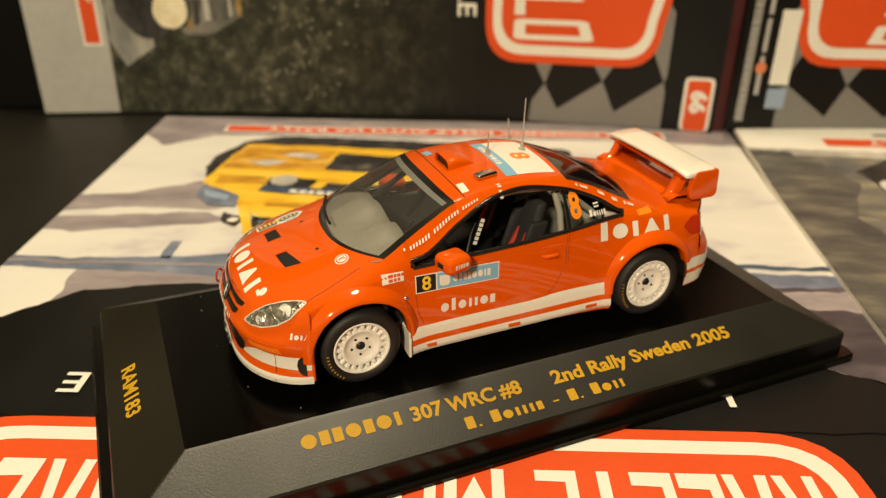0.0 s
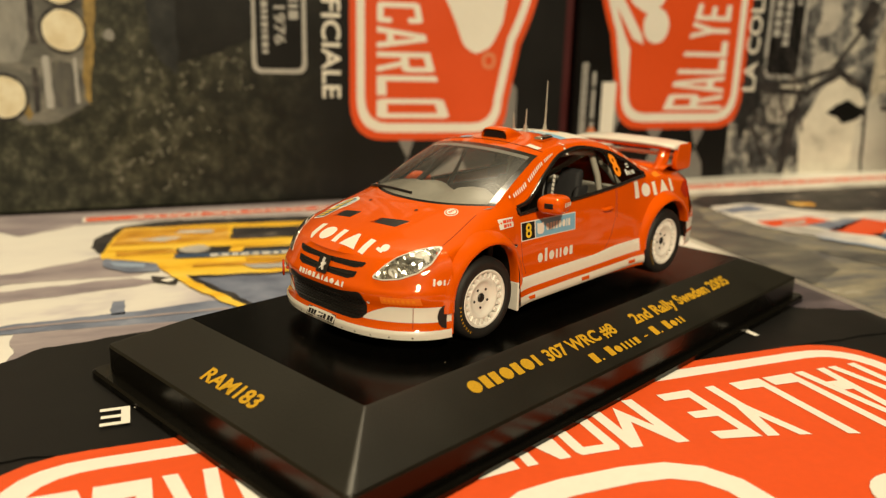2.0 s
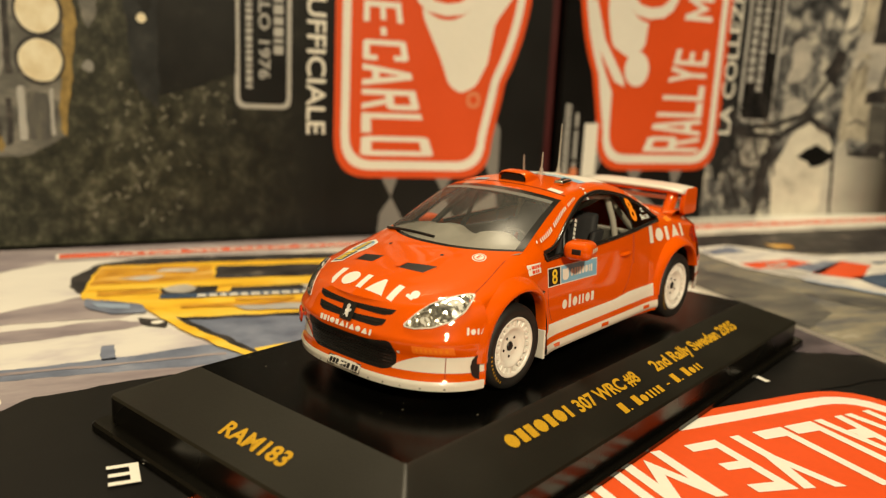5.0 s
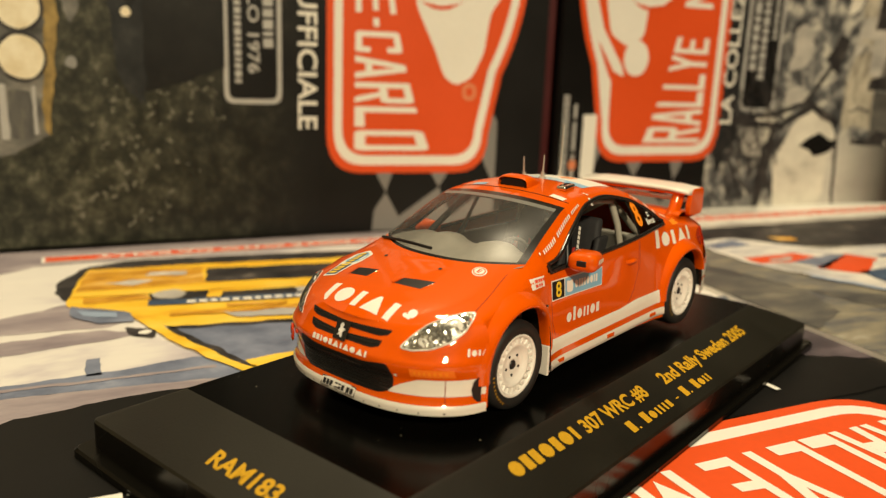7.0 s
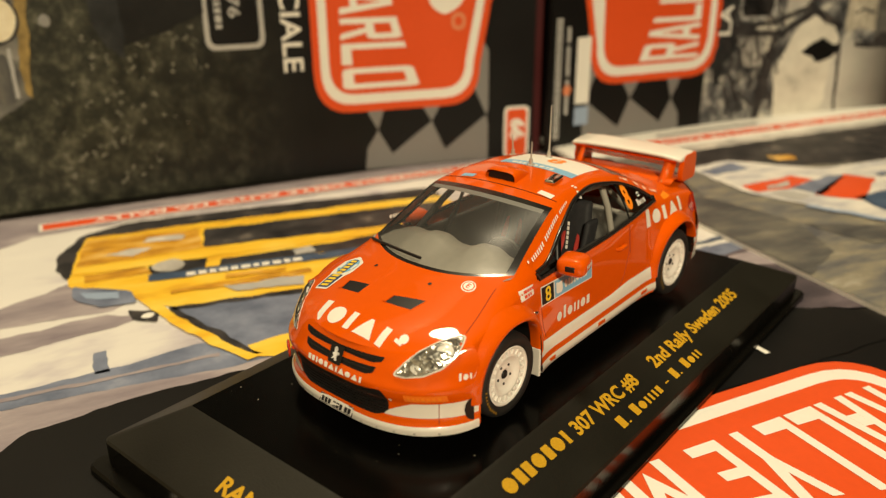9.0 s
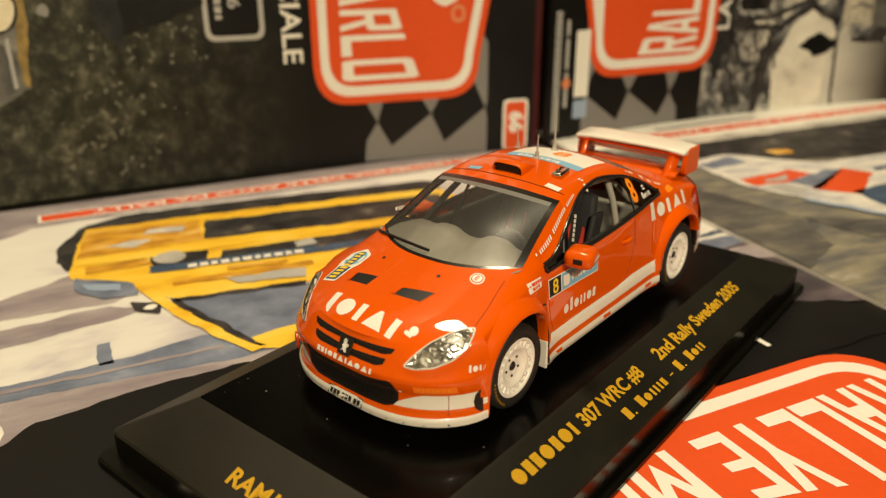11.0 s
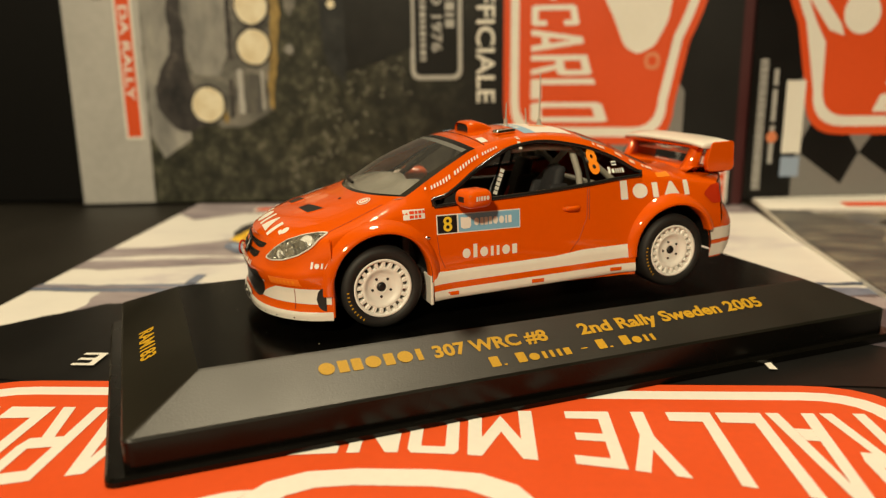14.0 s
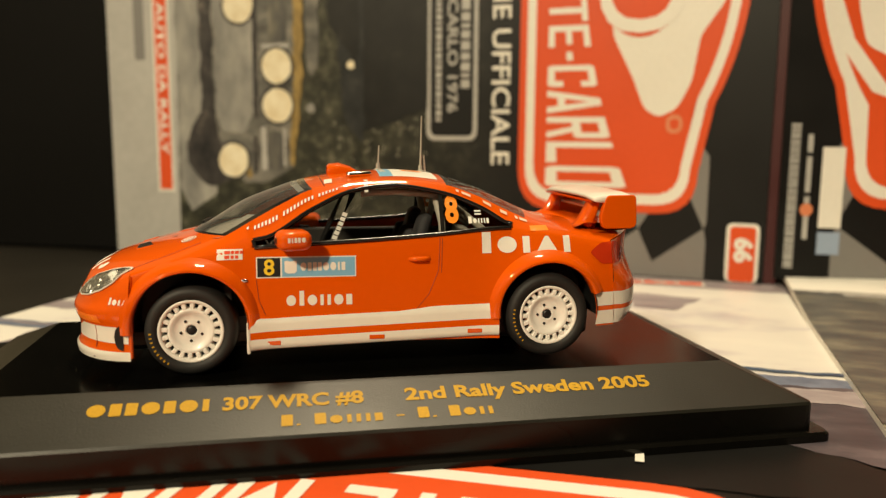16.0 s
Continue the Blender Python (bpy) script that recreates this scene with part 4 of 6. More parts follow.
def paint_wood(mag, where):
    """Upright cover: bare trees over pale rocks."""
    rng = random.Random(5)
    lays("dark_slope", torn_bm([(0, 0), (WIDE, 0), (WIDE, 60), (90, 66), (44, 70), (0, 60)]), INK_NIGHT, mag, where, 2)
    lays("pale_rock", torn_bm(rounded([(0, 146), (26, 149), (40, 140), (52, 131), (46, 118), (34, 109), (0, 108)], 3)), INK_STONE, mag, where, 3)
    lays("grey_rock", torn_bm(rounded([(0, 116), (33, 114), (37, 110), (35, 96), (33, 80), (26, 66), (0, 62)], 1)), INK_FLANK, mag, where, 4)
    lays("rock_lamp", torn_bm(rounded([(60, 110), (96, 104), (110, 90), (92, 82), (66, 88)], 4), rounded([(27, 168), (40, 172), (44, 160), (36, 152), (26, 156)], 3)), INK_ROCK, mag, where, 4)
    eye = [(32, 134), (35.5, 129), (36.5, 125), (38.5, 122), (35.5, 116), (33, 109), (30.5, 112), (28, 118), (27, 124), (30, 129)]
    lays("rock_hollow", torn_bm(rounded(eye, 1)), PAPER_BLACK, mag, where, 5)
    lays("rock_cleft", torn_bm([(37, 110), (0, 107), (0, 108.6), (36, 112)], [(36, 90), (33, 84), (37, 74), (40, 86)]), INK_NIGHT, mag, where, 5)
    lays("dark_sky", torn_bm([(36, 175.5), (70, 174.5), (120, 175), (200, 175), (200, 192), (36, 192), (20, 184)], amp=1.4), INK_DUSK, mag, where, 3)
    lays("trunk_shade", torn_bm([(0, 64), (31, 78), (60, 80), (104, 82), (104, 60), (0, 52)]), INK_NIGHT, mag, where, 4)
    lays("pale_trunk", torn_bm([(40, 109), (42, 97), (40, 91), (58, 91), (72, 90), (86, 94), (124, 96), (124, 103), (86, 105), (62, 110)], amp=1.3), INK_BARK, mag, where, 4)
    lays("bark_scar", torn_bm([(49, 105), (51, 99), (49.5, 92), (47.6, 93), (49.4, 99), (47.5, 104)], [(74, 103), (80, 101), (79, 99.5), (73, 101.5)], amp=0.9), INK_CARGREY, mag, where, 5)
    lays("dark_hollow", torn_bm([(87, 96), (88, 84), (104, 82), (124, 84), (124, 95), (104, 95)], [(59, 95), (59, 84), (62, 74), (66, 75), (65.5, 88), (64.5, 95)], [(33, 102), (32, 80), (34.5, 80), (35.5, 101)], [(66, 116), (82, 111), (84, 117), (72, 124)]), INK_NIGHT, mag, where, 5)
    lays("pale_streak", torn_bm([(66, 81), (90, 77), (112, 76), (112, 79), (90, 81), (68, 84)], [(62, 76), (64, 70), (68, 71), (67, 78)]), INK_BARK, mag, where, 5)
    lays("side_shade", torn_bm([(36, 90), (58, 90), (58, 74), (36, 76)], [(66, 90), (86, 88), (86, 66), (66, 68)]), INK_SMOKE, mag, where, 3)
    lays("boulder", torn_bm(rounded([(32, 166), (44, 166), (48, 158), (46, 150), (34, 151)], 3)), INK_STONE, mag, where, 4)
    lays("boulder", torn_bm(rounded([(51, 147), (59, 146), (60, 135), (52, 134)], 2)), INK_ROCK, mag, where, 4)
    lays("boulder", torn_bm(rounded([(66, 148), (76, 144), (86, 146), (88, 138), (78, 132), (68, 136)], 3)), INK_ROCK, mag, where, 4)
    lays("boulder", torn_bm(rounded([(92, 114), (108, 112), (110, 106), (96, 106)], 2), amp=1.0), INK_STONE, mag, where, 4)
    lays("thick_bough", torn_bm([(50, 187), (43.5, 174), (42.5, 148), (53, 129), (43.5, 111), (41, 111.5), (48.5, 129.5), (39.5, 147), (40.5, 174), (46, 187)], [(44, 150), (30, 158), (8, 160), (8, 156), (29, 155), (41, 148)], amp=1.0), INK_NIGHT, mag, where, 6)
    boughs = []
    for k in range(95):
        a, b, turn = rng.uniform(0, 60), rng.uniform(144, 190), rng.uniform(0.3, 2.4)
        for n in range(4):
            d, w = rng.uniform(7, 14), 0.55 * (1 - n / 5)
            a1, b1 = a + d * math.cos(turn), b + d * math.sin(turn) * 0.6
            if 1 < min(a, a1) and b1 < 189 and b < 189:
                boughs.append([(a, b - w), (a1, b1 - w * 0.7), (a1, b1 + w * 0.7), (a, b + w)])
            a, b, turn = a1, b1, turn + rng.uniform(-0.7, 0.7)
    boughs += [[(43, 188), (45, 153), (51, 133), (70, 118), (70.6, 120), (52.6, 135), (47, 154), (45, 188)], [(44, 153), (30, 150), (0, 156), (0, 161), (30, 154)]]
    tagged(lay("bough_tangle", poly_bm(*boughs), INK_NIGHT, mag, where, 6), kind="stuff")
    title_box(mag, where, 47.5, 180, 153, 175, 62)


SCALE_B = 0.93
# upright cover on the west: bowed a little away from the viewer
XS = np.linspace(-140, 190, 1200)
YS = 211 - 0.4345 * (XS + 73) - 0.000777 * (XS + 73) * (XS - 72)
ARC = np.r_[0, np.cumsum(np.hypot(np.diff(XS), np.diff(YS)))]
ARC0 = float(np.interp(-73, XS, ARC))


def where_west(a, b, h):
    s = ARC0 + (b - 18) * SCALE_B + 2.0
    x, y = float(np.interp(s, ARC, XS)), float(np.interp(s, ARC, YS))
    slope = -0.4345 - 0.000777 * (2 * x + 1)
    n = Vector((slope, -1, 0)).normalized()
    return (x + n.x * h, y + n.y * h, 0.15 + (WIDE - a))


def where_east(a, b, h):
    t = radians(-27)
    s = (252 - b) * SCALE_B
    bow = 0.0006 * s * (s - 120)
    n = Vector((math.sin(t), -math.cos(t), 0))
    return (169.7 + s * math.cos(t) + n.x * (h + bow), 84.5 + s * math.sin(t) + n.y * (h + bow), 4.0 + a)


def flat_at(corner, turn, z0, rise):
    """A cover lying flat; rise lifts its back edge."""
    u = Vector((math.cos(radians(turn)), math.sin(radians(turn))))
    v = Vector((-u.y, u.x))

    def where(a, b, h):
        p = Vector(corner) + (WIDE - a) * u - b * v
        near = min(1.0, max(0.0, 1 - b / 75.0))
        return (p.x, p.y, z0 + h + rise * near * (1 - 0.55 * a / WIDE))

    return where


where_front = flat_at((-49, 196), -23.3, 0.0, 0.0)
where_side = flat_at((158, 108), -27.0, 1.6, 8.5)
magazine("magazine lying flat, snowy road with yellow car and red badge", where_front, 0.9, PHOTO_SNOW, paint_snow, chequers=False, shift=(6.3, 2.4), line=(170.4, 6.4), stretch=1.02, words=(39.2, 86.9, 92.2, 188.0))
magazine("magazine lying flat, white and orange car on a stony road", where_side, 1.4, PHOTO_ROAD, paint_road, chequers=False)
magazine("magazine standing on edge, grey car with round lamps, red badge", where_west, 2.2, PHOTO_FOREST, paint_forest, shift=(1.2, 0.0), line=(172.5, 7.6), low=-8.0, tall=281.5)
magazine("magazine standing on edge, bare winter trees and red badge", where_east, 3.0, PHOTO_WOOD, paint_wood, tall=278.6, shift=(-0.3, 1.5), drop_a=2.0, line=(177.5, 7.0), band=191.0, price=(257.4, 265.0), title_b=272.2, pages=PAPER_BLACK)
# the wine-red spine between the two upright covers
spine = thing("magazine_spine", "dark wine-red spine strip between the standing magazines", "magazine", (151.2, 103.2, 0.2), -28)
part("spine_board", box_bm((-2.6, -1, 0), (2.2, 5, 224), 0.6), PAPER_WINE, spine)
# added black filler stands in for the dark gap beside the spine
part("gap_filler", box_bm((-4.0, 5.2, 0), (16.0, 9, 224), 0.6), PAPER_BLACK, spine)

# ---- plinth ----
plinth = thing("display_plinth", "black satin plastic display plinth with gold lettering", "display base", (-1.0, 2.6, 0.1), 1.1)


def ring_plinth(x0, x1, y0, y1, z, r):
    return [(p[0], p[1], z) for p in rounded([(x0, y0), (x1, y0), (x1, y1), (x0, y1)], r, 4)]


rows = [ring_plinth(-73.4, 73.3, -35.9, 34.6, z, r) for z, r in ((1.9, 1.6), (6.3, 1.6))]
rows += [ring_plinth(-73.1, 73.0, -35.6, 34.3, 6.75, 1.0), ring_plinth(-62.2, 62.4, -25.7, 25.0, 11.4, 0.4), ring_plinth(-61.7, 61.9, -25.2, 24.5, 11.6, 0.4)]
bm = grid_bm(rows[1:], close=True)
bmesh.ops.recalc_face_normals(bm, faces=bm.faces)
part("plinth_body", bm, PLINTH, plinth)
bm = grid_bm(rows[:2], close=True)
bmesh.ops.recalc_face_normals(bm, faces=bm.faces)
part("plinth_side", bm, PLINTH_LIP, plinth, "glossy upright side of the plinth")
top = bmesh.new()
top.faces.new([top.verts.new(p) for p in rows[-1]])
part("plinth_top", top, PLINTH_TOP, plinth, "smooth black plinth top")
rows = [ring_plinth(-76, 76, -37.6, 37, 0, 2), ring_plinth(-76, 76, -37.6, 37, 1.5, 2), ring_plinth(-75.6, 75.6, -37.2, 36.6, 1.9, 2), ring_plinth(-73, 73, -35, 34, 1.95, 1.6)]
bm = grid_bm(rows, close=True)
bmesh.ops.recalc_face_normals(bm, faces=bm.faces)
part("plinth_lip", bm, PLINTH_LIP, plinth)

# lettering on the sloping front and west faces
FACE = Vector((0, -9.9, -4.65)).normalized()


def on_front(bm, x0, down):
    """down: distance of the baseline from the slope's upper edge."""
    up = -FACE
    base = Vector((x0, -25.7, 11.4)) + FACE * down + Vector((0, -0.425, 0.905)) * 0.09
    for v in bm.verts:
        v.co = base + Vector((v.co.x, 0, 0)) + up * v.co.y
    return bm


tagged(part("gold_name", on_front(mark_bm("ONNONOI", 2.6, 17.6), -43.8, 5.0), GOLD, plinth), kind="stuff")
part("gold_lettering", on_front(fit_width(text_bm("307 WRC #8", 2.6, 0.034), 0, 21.6), -24.2, 5.0), GOLD, plinth)
part("gold_lettering", on_front(fit_width(text_bm("2nd Rally Sweden 2005", 2.6, 0.034), 0, 42.0), 4.0, 5.0), GOLD, plinth)
tagged(part("gold_small_print", on_front(mark_bm("N. Noiiin - N. Noii", 2.3, 33.0, stroke=0.14), -15.4, 9.1), GOLD, plinth), kind="stuff")
bm = fit_width(text_bm("RAM183", 2.7, 0.032), 0, 15.6)
slope = Vector((10.9, 0, 4.65)).normalized()
for v in bm.verts:
    v.co = Vector((-70.0, 6.4, 8.07)) + Vector((0, -v.co.x, 0)) + slope * v.co.y + Vector((-0.42, 0, 0.9)) * 0.09
part("gold_lettering", bm, GOLD, plinth)
# loose dust on the plinth
rng = random.Random(3)
flecks = []
for k in range(90):
    x, y, r = rng.uniform(-61, 61), rng.uniform(-24, 24), 0.05 + 0.10 * rng.random() ** 3
    flecks.append([(x + r * rng.uniform(0.7, 1.4) * math.cos(t), y + r * rng.uniform(0.7, 1.4) * math.sin(t)) for t in (0, 1.3, 2.6, 3.9, 5.1)])
bm = poly_bm(*flecks)
for v in bm.verts:
    v.co.z = 11.64
tagged(part("dust", bm, mat("pale_dust", (0.42, 0.38, 0.30), 0.9), plinth), kind="stuff")

# ---- the model car, nose towards -x, wheels on z = 0 of its own frame ----
from mathutils.bvhtree import BVHTree

car = thing("model_car", "red and white rally coupe model with sponsor stickers on plinth", "model car", (0, 1.9, 11.85))
WIDEN = 1.069
car.scale = (1, WIDEN, 1)


def own(y):
    """From a place across the plinth to the car's own frame."""
    return (y - 1.3) / WIDEN
WINDOW_TOP = curve_at([(-20.4, 20.9), (-15.4, 23.7), (-10.8, 26.7), (-2.5, 30.1), (3.1, 30.7), (11.6, 29.5), (18.5, 27.0), (23.0, 24.3), (24.2, 23.6)])
SHOULDER_Z = curve_at([(-39.4, 16.6), (-34, 18.5), (-29, 19.4), (-20, 20.6), (-8, 21.1), (3, 21.7), (11, 22.3), (23, 23.3), (30, 22.6), (37, 21.3), (42.5, 20.4)])
SHOULDER_Y = curve_at([(-39.4, 17.9), (-30, 17.3), (-20, 16.5), (0, 16.7), (12, 16.4), (20, 15.8), (24, 15.4), (30, 15.8), (42.5, 15.4)])
MID_Y = curve_at([(-39.4, 19.1), (-34, 19.3), (-30, 19.3), (-26, 19.0), (-20, 17.5), (-10, 17.3), (8, 17.4), (18, 17.6), (24, 18.4), (30, 18.8), (36, 18.6), (42.5, 17.4)])
RAIL_Z = curve_at([(-39.4, 17.1), (-34, 19.0), (-29.5, 20.7), (-24.8, 22.6), (-20, 25.3), (-15, 28.0), (-10.4, 30.1), (-2, 31.4), (5, 31.6), (12, 30.9), (18, 29.0), (24, 26.2), (28, 24.5), (32, 23.3), (42.5, 20.9)])
RAIL_Y = curve_at([(-39.4, 17.5), (-34, 16.7), (-29.5, 15.7), (-24.8, 14.9), (-20, 14.1), (-10.4, 12.7), (-2, 11.7), (5, 11.3), (12, 11.3), (18, 11.7), (24, 12.4), (28, 13.3), (32, 14.2), (42.5, 14.8)])
BOW = curve_at([(-39.4, -9.8), (-33, -8.2), (-27.5, -7.4), (-24.8, -6.8), (-19, -4.4), (-10.4, -1.4), (-4, 0), (12, 0), (27, 1.6), (42.5, 7.6)])
SPINE_Z = curve_at([(-49.2, 15.7), (-47.5, 17.0), (-44.6, 18.4), (-39.9, 19.9), (-35.4, 21.2), (-31.6, 22.3), (-22.75, 27.4), (-16.9, 29.7), (-11.8, 31.3), (-4, 32.5), (4, 32.9), (12, 32.3), (18.6, 30.5), (25.2, 27.6), (28.6, 26.0), (32.1, 24.7), (37.1, 23.9), (50.1, 22.4)])


def CENTRE_Z(s):
    """The height of the middle line where the section of station s meets it."""
    return SPINE_Z(s + BOW(s))


ARCH_F, ARCH_R = (-30.3, 8.4, 9.0), (30.2, 8.9, 8.8)


def lower_edge(s):
    for cx, cz, r in (ARCH_F, ARCH_R):
        if abs(s - cx) < r:
            return cz + math.sqrt(r * r - (s - cx) ** 2)
    if s < -39.3:
        return 3.4
    if s > 39.0:
        return 6.0
    return 4.4


stations = sorted(set([round(float(v), 3) for v in np.linspace(-39.4, 42.5, 92)]) | {-39.32, -39.28, -24.8, -24.3, -10.9, -10.4, -11.6, -21.32, -21.28, 21.38, 21.42, 38.98, 39.02, 11.2, 11.9, -20.4, 24.2, 13.0, 14.0, 26.2, 27.0} | {round(-30.3 + 9.0 * math.sin(a), 3) for a in np.linspace(-1.5, 1.5, 15)} | {round(30.2 + 8.8 * math.sin(a), 3) for a in np.linspace(-1.5, 1.5, 15)})
stations = [s for s, n in zip(stations, stations[1:] + [99]) if n - s > 0.03]
SIDE_N, WIN_N, TOP_N = 9, 7, 14


def section(s):
    """Half a cross-section at station s, from the sill over the shoulder and rail to the middle."""
    zb, zs, ys, ym = lower_edge(s), SHOULDER_Z(s), SHOULDER_Y(s), MID_Y(s)
    out = []
    for k in range(SIDE_N):
        h = k / (SIDE_N - 1)
        z = zb + (zs - zb) * h
        full = min(1.0, max(0.0, (z - 4.0) / (zs - 4.0)))
        out.append((s, ys + (ym - ys) * (1 - full**2.6), z))
    zr, yr = RAIL_Z(s), RAIL_Y(s)
    tw = min(0.93, max(0.30, (WINDOW_TOP(s) - zs) / max(zr - zs, 0.1)))
    if not -20.4 <= s <= 24.2:
        tw = 0.5
    ts = [0.035 + (tw - 0.035) * k / (WIN_N - 2) for k in range(WIN_N - 1)] + [1.0]
    for t in ts:
        swell = 0.5 * math.sin(math.pi * t) * min(1, (zr - zs) / 6)
        out.append((s, ys + (yr - ys) * t + swell, zs + (zr - zs) * t))
    zc = CENTRE_Z(s)
    for k in range(1, TOP_N + 1):
        q = 1 - k / TOP_N
        out.append((s + BOW(s) * (1 - q**2.4), yr * q, zr + (zc - zr) * (1 - q**2.2)))
    return out


half = np.array([section(s) for s in stations])
full = np.concatenate([half * np.array([1, -1, 1]), half[:, -2::-1]], axis=1)
NH = half.shape[1]
W0, W1 = SIDE_N, SIDE_N + WIN_N - 2
RAIL_I = SIDE_N + WIN_N - 1


def face_kind(i, j):
    s0, s1 = stations[i], stations[i + 1]
    k = j if j < NH - 1 else 2 * (NH - 1) - 1 - j
    if k >= RAIL_I:
        q = k - RAIL_I
        if -24.85 < s0 and s1 < -10.35:
            return "screen_frame" if q < 1 or s0 < -24.35 or s1 > -10.95 else "band" if s1 > -11.65 else "windscreen"
        if 12.95 < s0 and s1 < 27.05:
            return "rear_frame" if q < 2 or s0 < 13.95 or s1 > 26.2 else "rear_window"
    elif W0 <= k < W1:
        if -20.45 < s0 and s1 < 24.25:
            return "pillar" if 11.15 < s0 and s1 < 11.95 else ("quarter" if s0 > 11 else "door")
    return "paint"


bm_all = grid_bm(full)
bmesh.ops.recalc_face_normals(bm_all, faces=bm_all.faces)
TREE = BVHTree.FromBMesh(bm_all)
bm_all.free()


def skin(kind, side=0):
    def keep(i, j):
        if face_kind(i, j) != kind:
            return False
        return side == 0 or (j < NH - 1) == (side < 0)

    bm = grid_bm(full, keep=keep)
    bmesh.ops.recalc_face_normals(bm, faces=bm.faces)
    return bm


# front and rear faces
def plan_front(q, out):
    """The front edge at the fraction q of the half width, pushed outwards."""
    y = 19.1 * q
    x = -39.4 - 9.8 * (1 - q**3.2)
    slope = 9.8 * 3.2 * q**2.2 / 19.1
    n = Vector((-1, slope, 0)).normalized()
    return x + n.x * out, y + n.y * out


FRONT_OUT = curve_at([(2.9, 1.8), (4.3, 2.0), (4.8, 1.5), (6.2, 1.2), (8.2, 1.3), (9.6, 1.9), (10.8, 2.1), (12.2, 1.4), (14.2, 0.4), (15.7, -0.4), (18, -1.0)])


def front_point(q, z, lift=0.0):
    a = abs(q)
    x, y = plan_front(a, FRONT_OUT(z) * (1 - 0.9 * a**10) + lift)
    return (x, math.copysign(y, q) if q else 0.0, z)


def bonnet_edge(q):
    """The front rim of the bonnet at the fraction q of the half width."""
    a = abs(q)
    zr, zc = RAIL_Z(-39.4), CENTRE_Z(-39.4)
    return (-39.4 + BOW(-39.4) * (1 - a**2.4), RAIL_Y(-39.4) * q, zr + (zc - zr) * (1 - a**2.2))


front_rows = []
for k in range(29):
    row = []
    for q in [v / 18 for v in range(-18, 19)]:
        top = 15.7 + 1.2 * abs(q) ** 2.2
        if k <= 16:
            z = top + (8.7 - top) * k / 16
        elif k <= 21:
            z = 8.7 + (5.9 - 8.7) * (k - 16) / 5
        elif k <= 24:
            z = 5.9 + (4.6 - 5.9) * (k - 21) / 3
        else:
            z = 4.6 + (3.1 - 4.6) * (k - 24) / 4
        p = Vector(front_point(q, z))
        if k < 5:
            p = p.lerp(Vector(bonnet_edge(q)), (1 - k / 5) ** 1.6)
        row.append(tuple(p))
    front_rows.append(row)
bm_front = grid_bm(front_rows)
bmesh.ops.recalc_face_normals(bm_front, faces=bm_front.faces)
TREE_F = BVHTree.FromBMesh(bm_front)
bm_front.free()
part("front_bumper", grid_bm(front_rows, keep=lambda i, j: i < 24), RED, car, smooth=True)
splitter = part("splitter", grid_bm(front_rows, keep=lambda i, j: i >= 24), WHITE, car, "white front splitter lip", smooth=True)
for sgn in (-1, 1):
    rows = []
    for k in range(15):
        q = 0.46 + 0.535 * k / 14
        hi = 6.15 + 2.45 * min(1.0, (q - 0.46) / 0.20) ** 0.7
        rows.append([front_point(sgn * q, 5.95 + (hi - 5.95) * t / 5, 0.09) for t in range(6)])
    bm = grid_bm(rows)
    bmesh.ops.recalc_face_normals(bm, faces=bm.faces)
    part("bumper_panel", bm, WHITE, car, "white bumper corner panel", smooth=True)
    pts = [front_point(sgn * 0.80, 5.0 + 3.6 * t / 5, 0.10) for t in range(6)]
    part("bumper_seam", tube_bm(pts, 0.07, 5), SEAM, car)
    # black corner vent
    rows = []
    for t in range(7):
        q, reach = 0.925 + 0.047 * t / 6, 2.0 * math.sqrt(1 - (1 - t / 6) ** 2) + 0.05
        rows.append([front_point(sgn * q, 6.9 + reach * s / 3, 0.14) for s in range(-3, 4)])
    bm = grid_bm(rows)
    bmesh.ops.recalc_face_normals(bm, faces=bm.faces)
    part("corner_vent", bm, BLACK, car)
REAR_BULGE = curve_at([(0, 0), (0.3, 0.1), (0.45, 1.2), (0.58, 2.6), (0.72, 2.9), (0.9, 2.6), (1.0, 1.6)])
REAR_OUT = curve_at([(0.0, 0.0), (0.25, -0.4), (0.45, 0.4), (0.6, 1.0), (0.85, 0.9), (1.0, -0.2)])
rows = []
for k in range(19):
    h = k / 18
    row = []
    bulge = REAR_BULGE(h)
    for q in [-1.1] + [v / 12 for v in range(-12, 13)] + [1.1]:
        a = min(abs(q), 1.0)
        top = 20.9 + 1.5 * (1 - a**2.2)
        z = top + (6.3 - top) * h
        out = REAR_OUT(h) * (1 - a**6)
        y = (15.3 + (17.4 - 15.3) * min(1, h * 2.2)) * a
        x = 42.5 + 7.6 * (1 - a**2.4) + out + bulge * a**3 * (1 - 0.35 * a**8)
        y *= 1 - 0.03 * (bulge / 3) * a**8
        if abs(q) > 1:
            x, y = 42.35, y + 0.25
        row.append((x, math.copysign(y, q) if q else 0.0, z))
    rows.append(row)
rear_rows = rows
both = merge(grid_bm(rear_rows), grid_bm(full))
bmesh.ops.recalc_face_normals(both, faces=both.faces)
TREE_B = BVHTree.FromBMesh(both)
both.free()
part("rear_bumper", grid_bm(rear_rows, keep=lambda i, j: not (11 <= i <= 13 or i >= 15)), RED, car, smooth=True)
part("rear_bumper_stripe", grid_bm(rear_rows, keep=lambda i, j: 11 <= i <= 13 or i >= 15), WHITE, car, "white rear bumper stripes", smooth=True)

